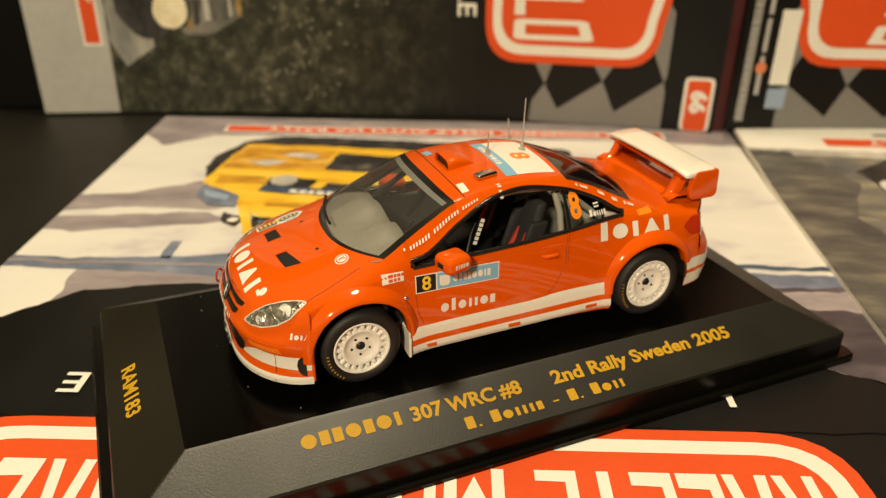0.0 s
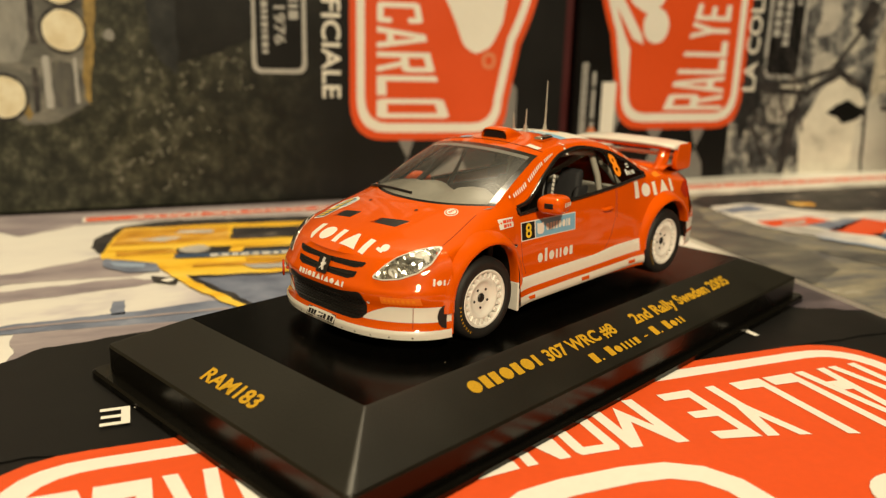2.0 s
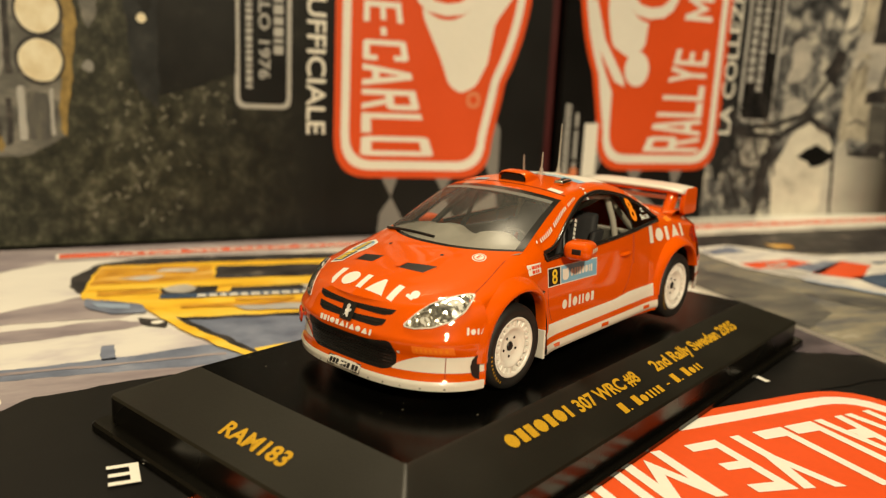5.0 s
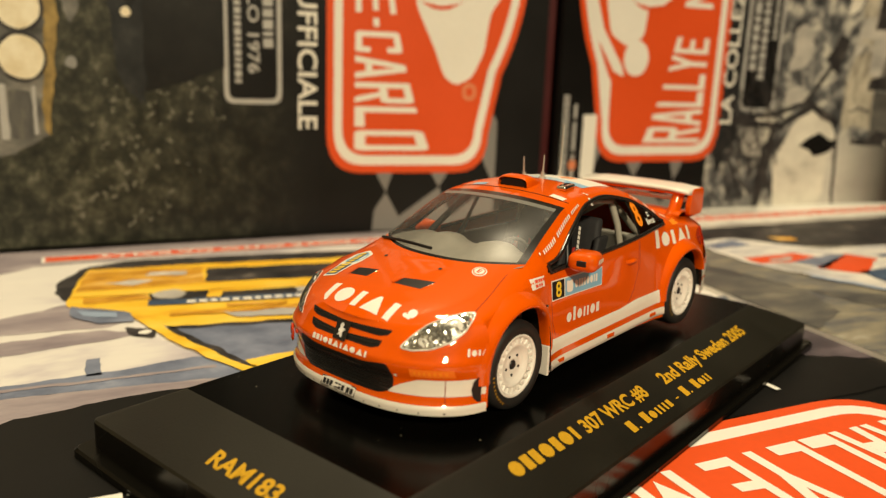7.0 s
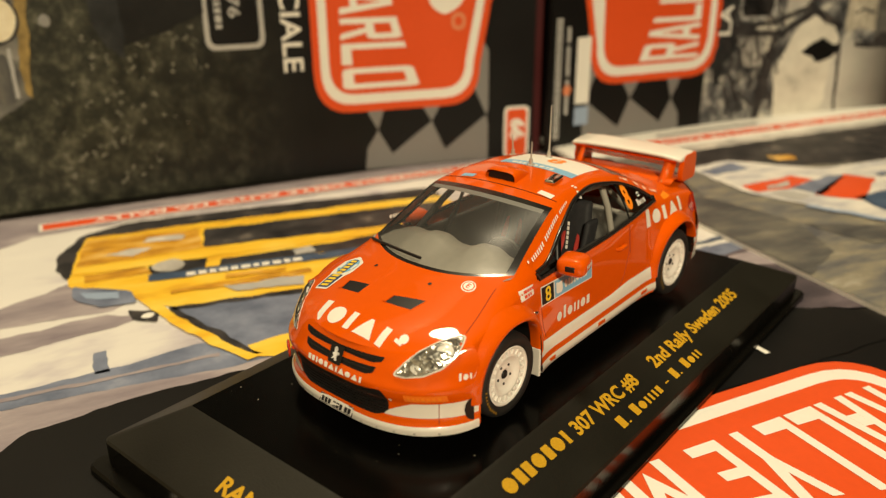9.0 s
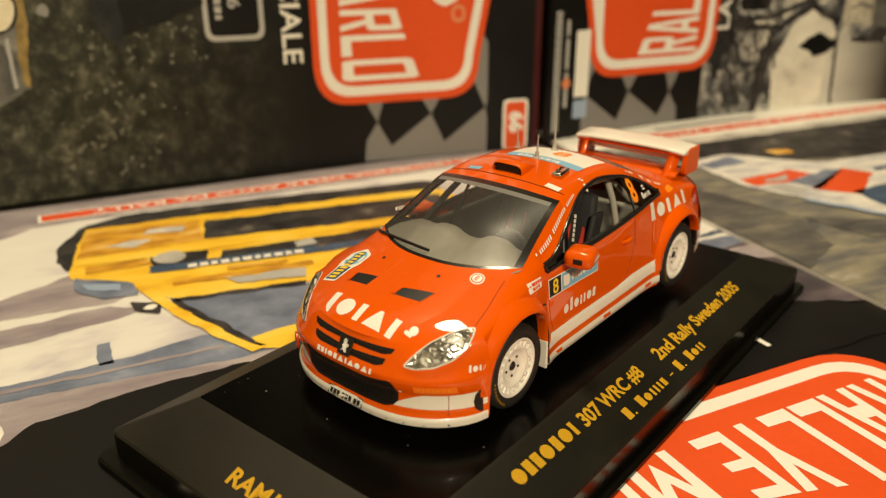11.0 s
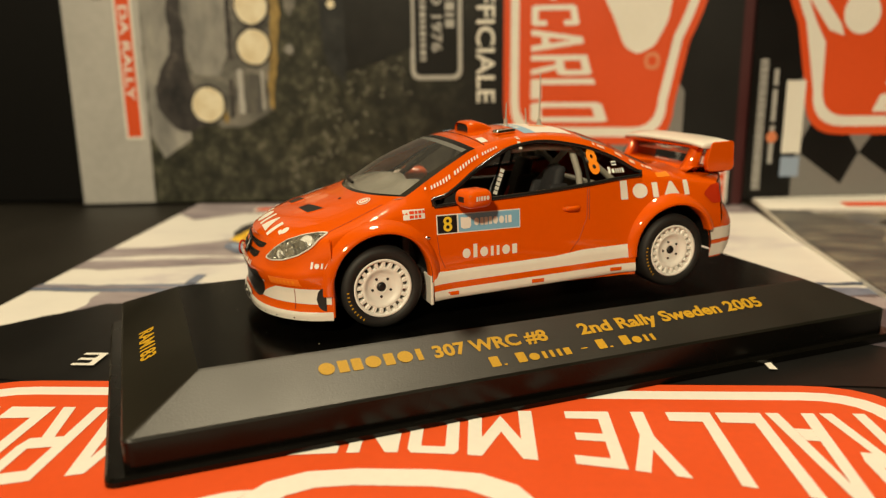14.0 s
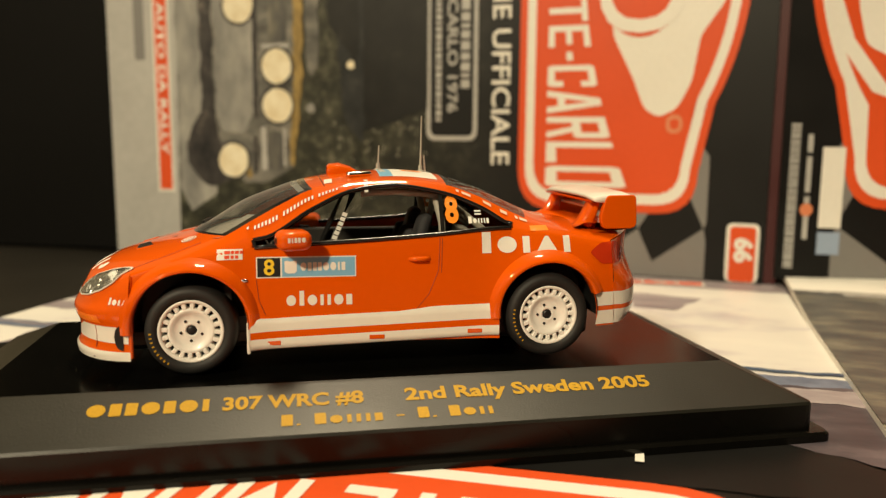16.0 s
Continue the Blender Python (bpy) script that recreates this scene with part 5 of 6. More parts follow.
part("body", skin("paint"), RED, car, "glossy orange-red body shell", smooth=True)
part("windscreen_frame", skin("screen_frame"), SHEEN_BLACK, car, smooth=True)
part("rear_window_frame", skin("rear_frame"), SHEEN_BLACK, car, smooth=True)
part("windscreen", skin("windscreen"), SCREEN, car, smooth=True)
part("sun_strip", skin("band"), mat("smoked_strip", (0.16, 0.16, 0.15), 0.25), car, smooth=True)
part("rear_window", skin("rear_window"), GLASS, car, smooth=True)
for side in (-1, 1):
    part("door_pillar", skin("pillar", side), SHEEN_BLACK, car, smooth=True)
    part("quarter_window", skin("quarter", side), GLASS, car, smooth=True)
    # thin black seal round the door opening
    sgn = side
    loop = []
    for s in np.linspace(-20.2, 24.0, 40).tolist():
        sec = section(s)
        loop.append((s, sgn * (sec[W1][1] + 0.05), sec[W1][2]))
    for s in np.linspace(23.6, -19.8, 24).tolist():
        sec = section(s)
        loop.append((s, sgn * (sec[W0][1] + 0.05), sec[W0][2]))
    part("window_seal", tube_bm(loop + loop[:1], 0.42, 6), SHEEN_BLACK, car, smooth=True)


# rounded joint between the front bumper and each wing
for m in (-1, 1):
    pts = [(-39.36, m * (section(-39.4)[0][1] - 0.12 + (SHOULDER_Y(-39.4) - MID_Y(-39.4)) * max(0.0, (z - 9) / 8) ** 2), z) for z in np.linspace(3.6, 16.6, 14).tolist()]
    part("wing_joint", tube_bm(pts, 0.34, 8), RED, car, smooth=True)


# ---- things laid onto the skin ----
def drop(bm, origin, u, v, aim, tree=None, lift=0.07, depth=60.0):
    """Lays a flat outline (x along u, y along v) onto the skin, seen along aim."""
    origin, u, v, aim = Vector(origin), Vector(u), Vector(v), Vector(aim).normalized()
    for vert in bm.verts:
        start = origin + vert.co.x * u + vert.co.y * v - aim * depth
        hit = (tree or TREE).ray_cast(start, aim)
        if hit[0] is None:
            hit = ((tree or TREE).find_nearest(start + aim * depth)[0],)
        vert.co = hit[0] - aim * lift
    return bm


def fine(bm, step):
    """Cuts long edges so that a shape can follow a curved skin."""
    for k in (0, 1):
        lo, hi = min(v.co[k] for v in bm.verts), max(v.co[k] for v in bm.verts)
        c = lo + step
        while c < hi - 1e-3:
            co, no = Vector((0, 0, 0)), Vector((0, 0, 0))
            co[k], no[k] = c, 1
            bmesh.ops.bisect_plane(bm, geom=list(bm.verts) + list(bm.edges) + list(bm.faces), plane_co=co, plane_no=no, dist=1e-4)
            c += step
    return bm


NEAR = dict(u=(1, 0, 0), v=(0, 0, 1), aim=(0, 1, 0))
FARSIDE = dict(u=(-1, 0, 0), v=(0, 0, 1), aim=(0, -1, 0))


def on_side(name, bm, material, x, z, lift=0.07, far=False, label="", parent=None):
    ob = part(name, drop(bm, (x, 0, z), lift=lift, **(FARSIDE if far else NEAR)), material, parent or car, label)
    return tagged(ob, kind="stuff") if name.endswith(("_mark", "_lettering", "_bars")) else ob


def on_top(name, bm, material, x, y, turn=0.0, lift=0.07, label=""):
    """Reading direction towards -y at turn 0, as seen from the nose."""
    c, s = math.cos(radians(turn)), math.sin(radians(turn))
    ob = part(name, drop(bm, (x, own(y), 0), (-s, -c / WIDEN, 0), (c, -s / WIDEN, 0), (0, 0, -1), lift=lift), material, car, label)
    return tagged(ob, kind="stuff") if name.endswith(("_mark", "_lettering", "_bars")) else ob


def word_mark(heights, widths, gap):
    """A sponsor's word as a row of plain upright blocks."""
    return blocks_bm(widths, heights, gap, 0.66)


# side stickers
for far in (False, True):
    m = -1 if far else 1
    o = lambda x, w: (x + w) if far else x
    on_side("number_panel", fine(poly_bm(rect(0, 0, 16.4, 3.5)), 2), DECAL_WHITE, o(-19.8, 16.4), 15.75, 0.05, far, "white-edged start number sticker")
    on_side("number_field", fine(poly_bm(rect(0, 0, 3.7, 3.1) if not far else rect(12.3, 0, 16, 3.1)), 2), BLACK, o(-19.6, 16), 15.95, 0.09, far)
    on_side("start_number", moved(text_bm("8", 2.5, 0.02), Matrix.Translation((1.0 if not far else 13.3, 0, 0))), DECAL_YELLOW, o(-19.6, 16), 16.3, 0.13, far)
    on_side("sponsor_field", fine(poly_bm(rect(4.0, 0, 16, 3.1) if not far else rect(0, 0, 12, 3.1)), 2), DECAL_BLUE, o(-19.6, 16), 15.95, 0.09, far)
    on_side("sponsor_mark", merge(poly_bm(rounded([(0, 0.3), (0.5, 0), (1.6, 0), (2.0, 0.4), (2.0, 2.1), (1.4, 2.1), (1.4, 0.7), (0.6, 0.7), (0.6, 2.1), (0, 2.1)], 0.1, 2)), moved(mark_bm("ONNNOOIN", 1.4, 7.4), Matrix.Translation((2.6, 0.4, 0)))), DECAL_WHITE, o(-15.2, 10), 16.45, 0.13, far)
    on_side("side_mark", mark_bm("oIoiion", 2.5, 10.9), DECAL_WHITE, o(-15.0, 10.6), 11.0, 0.07, far)
    on_side("quarter_mark", fine(mark_bm("Ioivi", 3.6, 16.0, 0.78, 0.24), 1.2), DECAL_WHITE, o(18.4, 16.0), 19.2, 0.08, far)
    on_side("crew_panel", fine(poly_bm(rect(0, 0, 4.1, 1.7)), 1.5), DECAL_WHITE, o(-26.0, 4.1), 18.9, 0.07, far)
    on_side("crew_bars", merge(bars_bm([0.9, 0.5, 0.6, 0.5], 0.5, 0.15, 1.2, 0.95), bars_bm([0.8, 0.5, 0.5], 0.5, 0.2, 1.2, 0.2)), DECAL_RED, o(-26.0, 4.1), 18.9, 0.11, far)
    on_side("quarter_number", text_bm("8", 4.1, 0.04, 0.78), DECAL_ORANGE, o(12.2, 3), 24.6, 0.10, far)
    on_side("name_bars", mark_bm("Noiiin", 1.15, 3.7), DECAL_WHITE, o(16.2, 3.4), 24.3, 0.10, far)
    on_side("flag", poly_bm(rect(0, 0, 1.2, 0.75)), DECAL_WHITE, o(17.4, 1.2), 25.7, 0.10, far)
    on_side("flag_stripe", poly_bm(rect(0, 0, 1.2, 0.25)), BLACK, o(17.4, 1.2), 25.95, 0.13, far)
    on_side("tail_label", fine(poly_bm(rect(0, 0, 3.4, 0.8)), 1), DECAL_ORANGE, o(27.3, 3.4), 22.9, 0.09, far)
    # door seams and handle
    for path in ([(11.0, 22.0), (10.7, 16.5), (9.0, 12.4), (6.9, 9.9)], [(-19.8, 15.5), (-19.4, 12.0), (-18.4, 9.6)], [(11.4, 21.9), (11.2, 16.0)]):
        pts = []
        for (x0, z0), (x1, z1) in zip(path, path[1:]):
            for t in np.linspace(0, 1, 6).tolist():
                pts.append((x0 + (x1 - x0) * t, z0 + (z1 - z0) * t))
        hits = []
        for x, z in pts:
            h = TREE.ray_cast(Vector((x, -60 * m, z)), Vector((0, m, 0)))
            if h[0] is not None:
                hits.append(h[0])
        part("door_seam", tube_bm(hits, 0.07, 5), SEAM, car)
    h = TREE.ray_cast(Vector((7.4, -60 * m, 18.5)), Vector((0, m, 0)))[0]
    part("door_handle", tube_bm([(5.8, h.y + 0.2 * m, 18.4), (6.4, h.y - 0.45 * m, 18.5), (8.4, h.y - 0.45 * m, 18.5), (9.0, h.y + 0.2 * m, 18.5)], 0.45, 8), RED, car, smooth=True)
    # side repeater
    h = TREE.ray_cast(Vector((-21.7, -60 * m, 15.4)), Vector((0, m, 0)))[0]
    bm = bmesh.new()
    bmesh.ops.create_uvsphere(bm, u_segments=12, v_segments=8, radius=0.6)
    part("side_repeater", moved(bm, Matrix.Translation(h) @ Matrix.Diagonal((1.1, 0.5, 0.6, 1))), CHROME, car, smooth=True)

    # white stripes wrap from the rear bumper to the edge of the arch
    for z0, z1 in ((9.56, 11.96), (6.3, 8.72)):
        rows = []
        for z in np.linspace(z0, z1, 5).tolist():
            edge = ARCH_R[0] + math.sqrt(max(0.0, (ARCH_R[2] + 0.15) ** 2 - (z - ARCH_R[1]) ** 2))
            row = []
            for x in np.linspace(edge, 42.45, 7).tolist():
                h = TREE.ray_cast(Vector((x, -60 * m, z)), Vector((0, m, 0)))[0]
                row.append((x, h.y - 0.12 * m if h is not None and abs(h.y) > 12 else -m * (MID_Y(min(x, 42.3)) + 0.1), z))
            rows.append(row)
        bm = grid_bm(rows)
        bmesh.ops.recalc_face_normals(bm, faces=bm.faces)
        part("corner_stripe", bm, WHITE, car, "white stripe behind the rear wheel", smooth=True)

    # rounded flare round each arch, standing proud of the flank
    for cx, cz, r in (ARCH_F, ARCH_R):
        rows = []
        for t in np.linspace(0.34 if cx > 0 else -0.10, math.pi + 0.10, 34).tolist():
            row = []
            for dr, lift in ((2.1, -0.12), (1.8, 0.08), (1.4, 0.38), (0.95, 0.56), (0.5, 0.62), (0.15, 0.55), (-0.05, 0.3), (-0.12, -0.4), (-0.1, -1.4)):
                x, z = cx + (r + dr) * math.cos(t), cz + (r + dr) * math.sin(t)
                best = 0.0
                for tree in (TREE, TREE_F, TREE_B):
                    h = tree.ray_cast(Vector((x, -60 * m, max(z, 5.2))), Vector((0, m, 0)))[0]
                    if h is not None and -h.y * m > 0:
                        best = max(best, -h.y * m)
                body = best if best > 12 else MID_Y(min(max(x, -39.4), 42.4)) - 0.5
                edge = MID_Y(min(max(cx + r * math.cos(t), -39.4), 42.4))
                fade = max(0.0, min(1.0, (dr + 0.1) / 2.2))
                row.append((x, -m * (edge * (1 - fade) + body * fade + lift), z))
            rows.append(row)
        bm = grid_bm(rows)
        bmesh.ops.recalc_face_normals(bm, faces=bm.faces)
        part("arch_flare", bm, RED, car, smooth=True)
        well = []
        for d in (0.4, -7.5):
            well.append([(cx + (r + 0.1) * math.cos(t), -m * (18.0 + d), cz + (r + 0.1) * math.sin(t)) for t in np.linspace(-0.1, math.pi + 0.1, 22).tolist()])
        well.append([(cx + 0.2 * math.cos(t), -m * 10.5, cz + 0.2 * math.sin(t)) for t in np.linspace(-0.1, math.pi + 0.1, 22).tolist()])
        part("wheel_well", grid_bm(well), BLACK, car)

    # side skirt: white with a red line and a foot
    prof = [(9.0, -0.35), (8.85, 0.15), (8.0, 0.35), (6.8, 0.42)]
    prof_red = [(6.8, 0.42), (5.65, 0.5)]
    prof_low = [(5.65, 0.5), (4.8, 0.62), (4.0, 0.6), (3.75, 0.2), (3.8, -1.2)]
    for nm, pr, mt in (("side_skirt", prof, WHITE), ("skirt_line", prof_red, RED), ("skirt_foot", prof_low, WHITE)):
        rows = []
        for s in np.linspace(-20.9, 21.2, 30).tolist():
            rise = 1.15 * (s + 21) / 42
            swell = 0.6 * max(0, 1 - (s + 21) / 5) ** 2 + 0.5 * max(0, 1 - (21.2 - s) / 4) ** 2
            rows.append([(s, -m * (17.35 + swell + d), z + rise + (0.55 * max(0.0, min(1.0, (s - 4) / 6)) if z > 8.8 else 0)) for z, d in pr])
        bm = grid_bm(rows)
        bmesh.ops.recalc_face_normals(bm, faces=bm.faces)
        part(nm, bm, mt, car, smooth=True)
    for x in (-17.3, 0.0, 17.0):
        z = 4.45 + 1.1 * (x + 21) / 42
        part("skirt_tab", box_bm((x - 1.3, min(-m * 18.05, -m * 17.7), z), (x + 1.3, max(-m * 18.05, -m * 17.7), z + 0.75), 0.12), RED, car)
    # mud flap behind the front wheel
    part("mud_flap", box_bm((-21.5, min(-m * 18.2, -m * 13.5), 3.2), (-20.9, max(-m * 18.2, -m * 13.5), 8.6), 0.2), WHITE, car)

    # door mirror
    mirror = part("door_mirror", box_bm((-2.8, -2.5, -1.6), (2.8, 2.5, 1.7), 1.4, 4), RED, car, "red door mirror", smooth=True)
    mirror.matrix_basis = pose((-11.5 if far else -13.7) * MM, (17.6 if far else -19.2) * MM, (21.4 if far else 22.3) * MM, 0, 0, m * 14)
    part("mirror_foot", box_bm((-1.0, -3.0 if m < 0 else 1.6, -1.5), (1.2, -1.6 if m < 0 else 3.0, -0.6), 0.3), BLACK, mirror)
    part("mirror_slot", box_bm((-2.86, -1.0, -0.5), (-2.1, 0.8, 0.6), 0.25), BLACK, mirror)
    part("mirror_mark", moved(mark_bm("NINNO", 0.8, 2.9), Matrix.Translation((-1.4, -m * 2.56, -0.1)) @ Matrix.Rotation(math.pi / 2, 4, "X") @ Matrix.Scale(m, 4, (1, 0, 0))), DECAL_WHITE, mirror)

    # pillar lettering as small blocks following the pillar
    outlines = []
    pillar = []
    n = 26
    for k in range(n):
        if k in (1, 9, 19):
            continue
        s0 = -21.3 + 15.4 * k / n
        quad = []
        for ds, f in ((0.05, 0.46), (0.36, 0.46), (0.36, 0.64), (0.05, 0.64)):
            sec = section(s0 + ds)
            a, b = Vector(sec[W1]), Vector(sec[RAIL_I])
            p = a.lerp(b, f)
            quad.append((p.x, -m * (p.y + 0.14), p.z + 0.14))
        pillar.append(quad)
    bm = bmesh.new()
    for quad in pillar:
        bm.faces.new([bm.verts.new(p) for p in quad])
    tagged(part("pillar_lettering", bm, DECAL_WHITE, car), kind="stuff")
    bm = bmesh.new()
    for s0, w in ((14.6, 0.5), (15.6, 1.6), (19.4, 1.4), (22.4, 1.2), (25.0, 0.5), (25.8, 1.3)):
        quad = []
        for ds, f in ((0, 0.50), (w, 0.50), (w, 0.74), (0, 0.74)):
            sec = section(s0 + ds)
            a, b = Vector(sec[W1 if s0 < 23 else W0 + 2]), Vector(sec[RAIL_I])
            p = a.lerp(b, f)
            quad.append((p.x, -m * (p.y + 0.12), p.z + 0.16))
        bm.faces.new([bm.verts.new(p) for p in quad])
    tagged(part("rear_pillar_sticker", bm, DECAL_PALE, car), kind="stuff")

    # headlamp: a long almond from the nose up to the wing
    tip, tail = Vector((-48.6, -10.5 * m, 13.0)), Vector((-39.2, -16.4 * m, 17.6))
    uu = (tail - tip).normalized()
    OUT = Vector((-0.62, -0.55 * m, 0.55))
    OUT = (OUT - OUT.dot(uu) * uu).normalized()
    vv = uu.cross(OUT)
    vv = vv if vv.z > 0 else -vv
    eye = (tip + tail) / 2
    shape = rounded([(-6.3, 0.0), (-5.0, -1.2), (-2.5, -2.3), (0.5, -2.6), (3.2, -2.0), (5.0, -0.8), (6.2, 0.2), (5.0, 0.7), (2.0, 1.2), (-1.0, 1.2), (-3.5, 0.8)], 0.5, 3)
    shape = [(x * 0.95, y * 0.75 - 0.3) for x, y in shape] if far else shape

    def skin_at(u, v):
        c = eye + u * uu + v * vv
        hits = [h for h in (t.ray_cast(c + OUT * 40, -OUT) for t in (TREE, TREE_F)) if h[0] is not None]
        p = min(hits, key=lambda h: h[3])[0] if hits else c
        return p if (p - c).length < 3.5 else c

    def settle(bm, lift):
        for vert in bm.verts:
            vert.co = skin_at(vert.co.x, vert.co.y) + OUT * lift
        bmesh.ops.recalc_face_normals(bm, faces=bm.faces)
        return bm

    rng = random.Random(8)
    bm = fine(poly_bm(shape), 0.62)
    for vert in bm.verts:
        vert.co = skin_at(vert.co.x, vert.co.y) + OUT * (0.06 + 0.26 * rng.random())
    bmesh.ops.recalc_face_normals(bm, faces=bm.faces)
    head = part("headlamp", bm, FACET, car, "clear headlamp with bright faceted reflector")
    for cx, cy, r in ((-2.7, -0.8, 1.0), (2.2, -0.6, 1.35)):
        bm = bmesh.new()
        bmesh.ops.create_uvsphere(bm, u_segments=16, v_segments=8, radius=r)
        turn = Matrix((uu, vv, OUT)).transposed().to_4x4()
        part("lamp_bowl", moved(bm, Matrix.Translation(skin_at(cx, cy)) @ turn @ Matrix.Diagonal((1, 1, 0.08 if far else 0.2, 1))), BOWL, head, smooth=True)
        part("bowl_ring", settle(moved(ring_bm(-r * 1.12, -r * 1.12, r * 1.12, r * 1.12, 0.14, r), Matrix.Translation((cx, cy, 0))), 0.27), CHROME, head, smooth=True)
    # black patches painted for the dark shade inside the reflector
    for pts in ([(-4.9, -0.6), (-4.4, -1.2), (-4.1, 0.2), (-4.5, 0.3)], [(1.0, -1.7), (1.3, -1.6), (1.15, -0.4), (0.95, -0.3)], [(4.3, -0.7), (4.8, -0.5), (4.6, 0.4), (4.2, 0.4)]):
        part("lamp_shade_patch", settle(fine(poly_bm(rounded(pts, 0.15, 2)), 0.5), 0.15), BLACK, head)
    edge = [skin_at(x * 1.0, y * 1.0) + OUT * 0.2 for x, y in shape]
    if far:
        edge = [p - OUT * 0.2 for p in edge]
    part("lens_rim", tube_bm(edge + edge[:1], 0.07 if far else 0.14, 6), WHITE, head, smooth=True)
    bm = fine(poly_bm(shape), 0.7)
    for vert in bm.verts:
        u, v = vert.co.x, vert.co.y
        swell = max(0.0, 1 - (u / 6.3) ** 2 - ((v + 0.7) / 2.0) ** 2)
        vert.co = skin_at(u, v) + OUT * (0.24 + 0.75 * swell) * (0.4 if far else 1.0)
    bmesh.ops.recalc_face_normals(bm, faces=bm.faces)
    part("lens_cover", bm, LENS, head, smooth=True)

    # tail lamp
    lens = rounded([(38.0, 19.0), (40.2, 16.9), (45.2, 17.0), (45.4, 18.8), (43.8, 20.8), (40.4, 20.6)], 0.6, 3)
    bm = fine(poly_bm(lens), 0.8)
    for v in bm.verts:
        x, z = v.co.x, v.co.y
        hit = TREE_B.ray_cast(Vector((x, -60 * m, z)), Vector((0, m, 0)))[0]
        v.co = hit + Vector((0.06, -0.10 * m, 0)) if hit is not None else Vector((x, -14.0 * m, z))
    part("tail_lamp", bm, TAIL, car, "dark red tail lamp", smooth=True)

# ---- nose ----
HIT_F = dict(u=(0, -1, 0), v=(0, 0, 1), aim=(1, 0, 0), tree=TREE_F)


def on_nose(name, bm, material, y, z, lift=0.07, label=""):
    ob = part(name, drop(bm, (0, y, z), lift=lift, depth=90, **HIT_F), material, car, label)
    return tagged(ob, kind="stuff") if name.endswith(("_mark", "_lettering", "_bars")) else ob


for z, hw, hh in ((14.4, 8.4, 0.42), (12.7, 7.5, 0.52)):
    on_nose("grille_slot", fine(poly_bm(rounded([(-hw, hh * 1.5), (-hw * 0.96, -hh * 0.2), (-hw * 0.8, -hh), (hw * 0.8, -hh), (hw * 0.96, -hh * 0.2), (hw, hh * 1.5), (0, hh * 0.7)], 0.2, 2)), 0.9), BLACK, -0.2, z, 0.06)
    on_nose("grille_bar", fine(poly_bm([(-hw * 0.94, hh * 0.5), (-hw * 0.8, 0.1), (hw * 0.8, 0.1), (hw * 0.94, hh * 0.5), (hw * 0.9, hh * 0.75), (0, hh * 0.45), (-hw * 0.9, hh * 0.75)]), 0.9), SHEEN_BLACK, -0.2, z, 0.18)
badge = on_nose("nose_badge", fine(poly_bm(rounded([(-1.35, -1.4), (1.35, -1.4), (1.45, 1.4), (-1.45, 1.4)], 0.3)), 0.7), SHEEN_BLACK, -0.1, 13.3, 0.35)
on_nose("badge_emblem", poly_bm(rounded([(-0.7, -0.9), (-0.2, -0.6), (0.1, -1.0), (0.5, -0.9), (0.3, -0.2), (0.8, 0.1), (0.6, 0.4), (0.2, 0.3), (0.3, 0.9), (-0.2, 1.1), (-0.5, 0.7), (-0.3, 0.2), (-0.7, 0.0), (-0.3, -0.3)], 0.12, 2)), REFLECT, -0.1, 13.3, 0.45)
intake = rounded([(-9.2, 2.7), (-9.8, 0.8), (-9.6, -1.6), (-7.6, -2.5), (7.6, -2.5), (9.6, -1.6), (9.8, 0.8), (9.2, 2.7), (5.0, 2.1), (-5.0, 2.1)], 0.8, 4)
on_nose("air_intake", fine(poly_bm(intake), 0.9), BLACK, -0.2, 7.9, 0.06, "black air intake with fine mesh")
for k in range(7):
    z = 5.7 + 0.55 * k
    w = 7.6 if k == 0 else 9.2
    bm = fine(poly_bm(rect(-w, 0, w, 0.14)), 1.2)
    on_nose("intake_slat", bm, SHEEN_BLACK, -0.2, z, 0.16)
on_nose("nose_lettering", mark_bm("NNIONVIVOVI", 0.85, 11.6), DECAL_WHITE, 5.7, 10.7, 0.09)
on_nose("number_plate", fine(poly_bm(rect(-3.7, -0.75, 3.7, 0.75, 0.2)), 1), DECAL_WHITE, -0.2, 4.35, 0.30, "white number plate with plain bars")
on_nose("plate_border", merge(poly_bm(rect(-3.7, 0.6, 3.7, 0.75)), poly_bm(rect(-3.7, -0.75, 3.7, -0.6)), poly_bm(rect(-3.7, -0.6, -3.5, 0.6)), poly_bm(rect(3.5, -0.6, 3.7, 0.6))), BLACK, -0.2, 4.35, 0.34)
on_nose("plate_bars", bars_bm([0.6, 0.6, 0.6, -0.2, 0.6, 0.6, 0.6, -0.2, 0.6, 0.6], 0.8, 0.14, -3.2, -0.4), BLACK, -0.2, 4.35, 0.35)
for sy in (-14.9, 14.9):
    on_nose("corner_label", fine(poly_bm(rect(-2.4, -0.65, 2.4, 0.65)), 0.6), DECAL_AMBER, sy, 9.7, 0.08)
    on_nose("corner_label_mark", word_mark([0.6] * 7, [0.45] * 7, 0.12), DECAL_ORANGE, sy + 1.9, 9.4, 0.11)
for sy in (-10.4, 9.9):
    on_nose("bumper_rivet", poly_bm(disc(0, 0, 0.25, 8)), DECAL_WHITE, sy, 8.9, 0.1)
for k in range(13):
    y = -16.5 + 33 * k / 12
    on_nose("splitter_rivet", poly_bm(disc(0, 0, 0.13, 8)), BLACK, y, 3.5, 0.09)
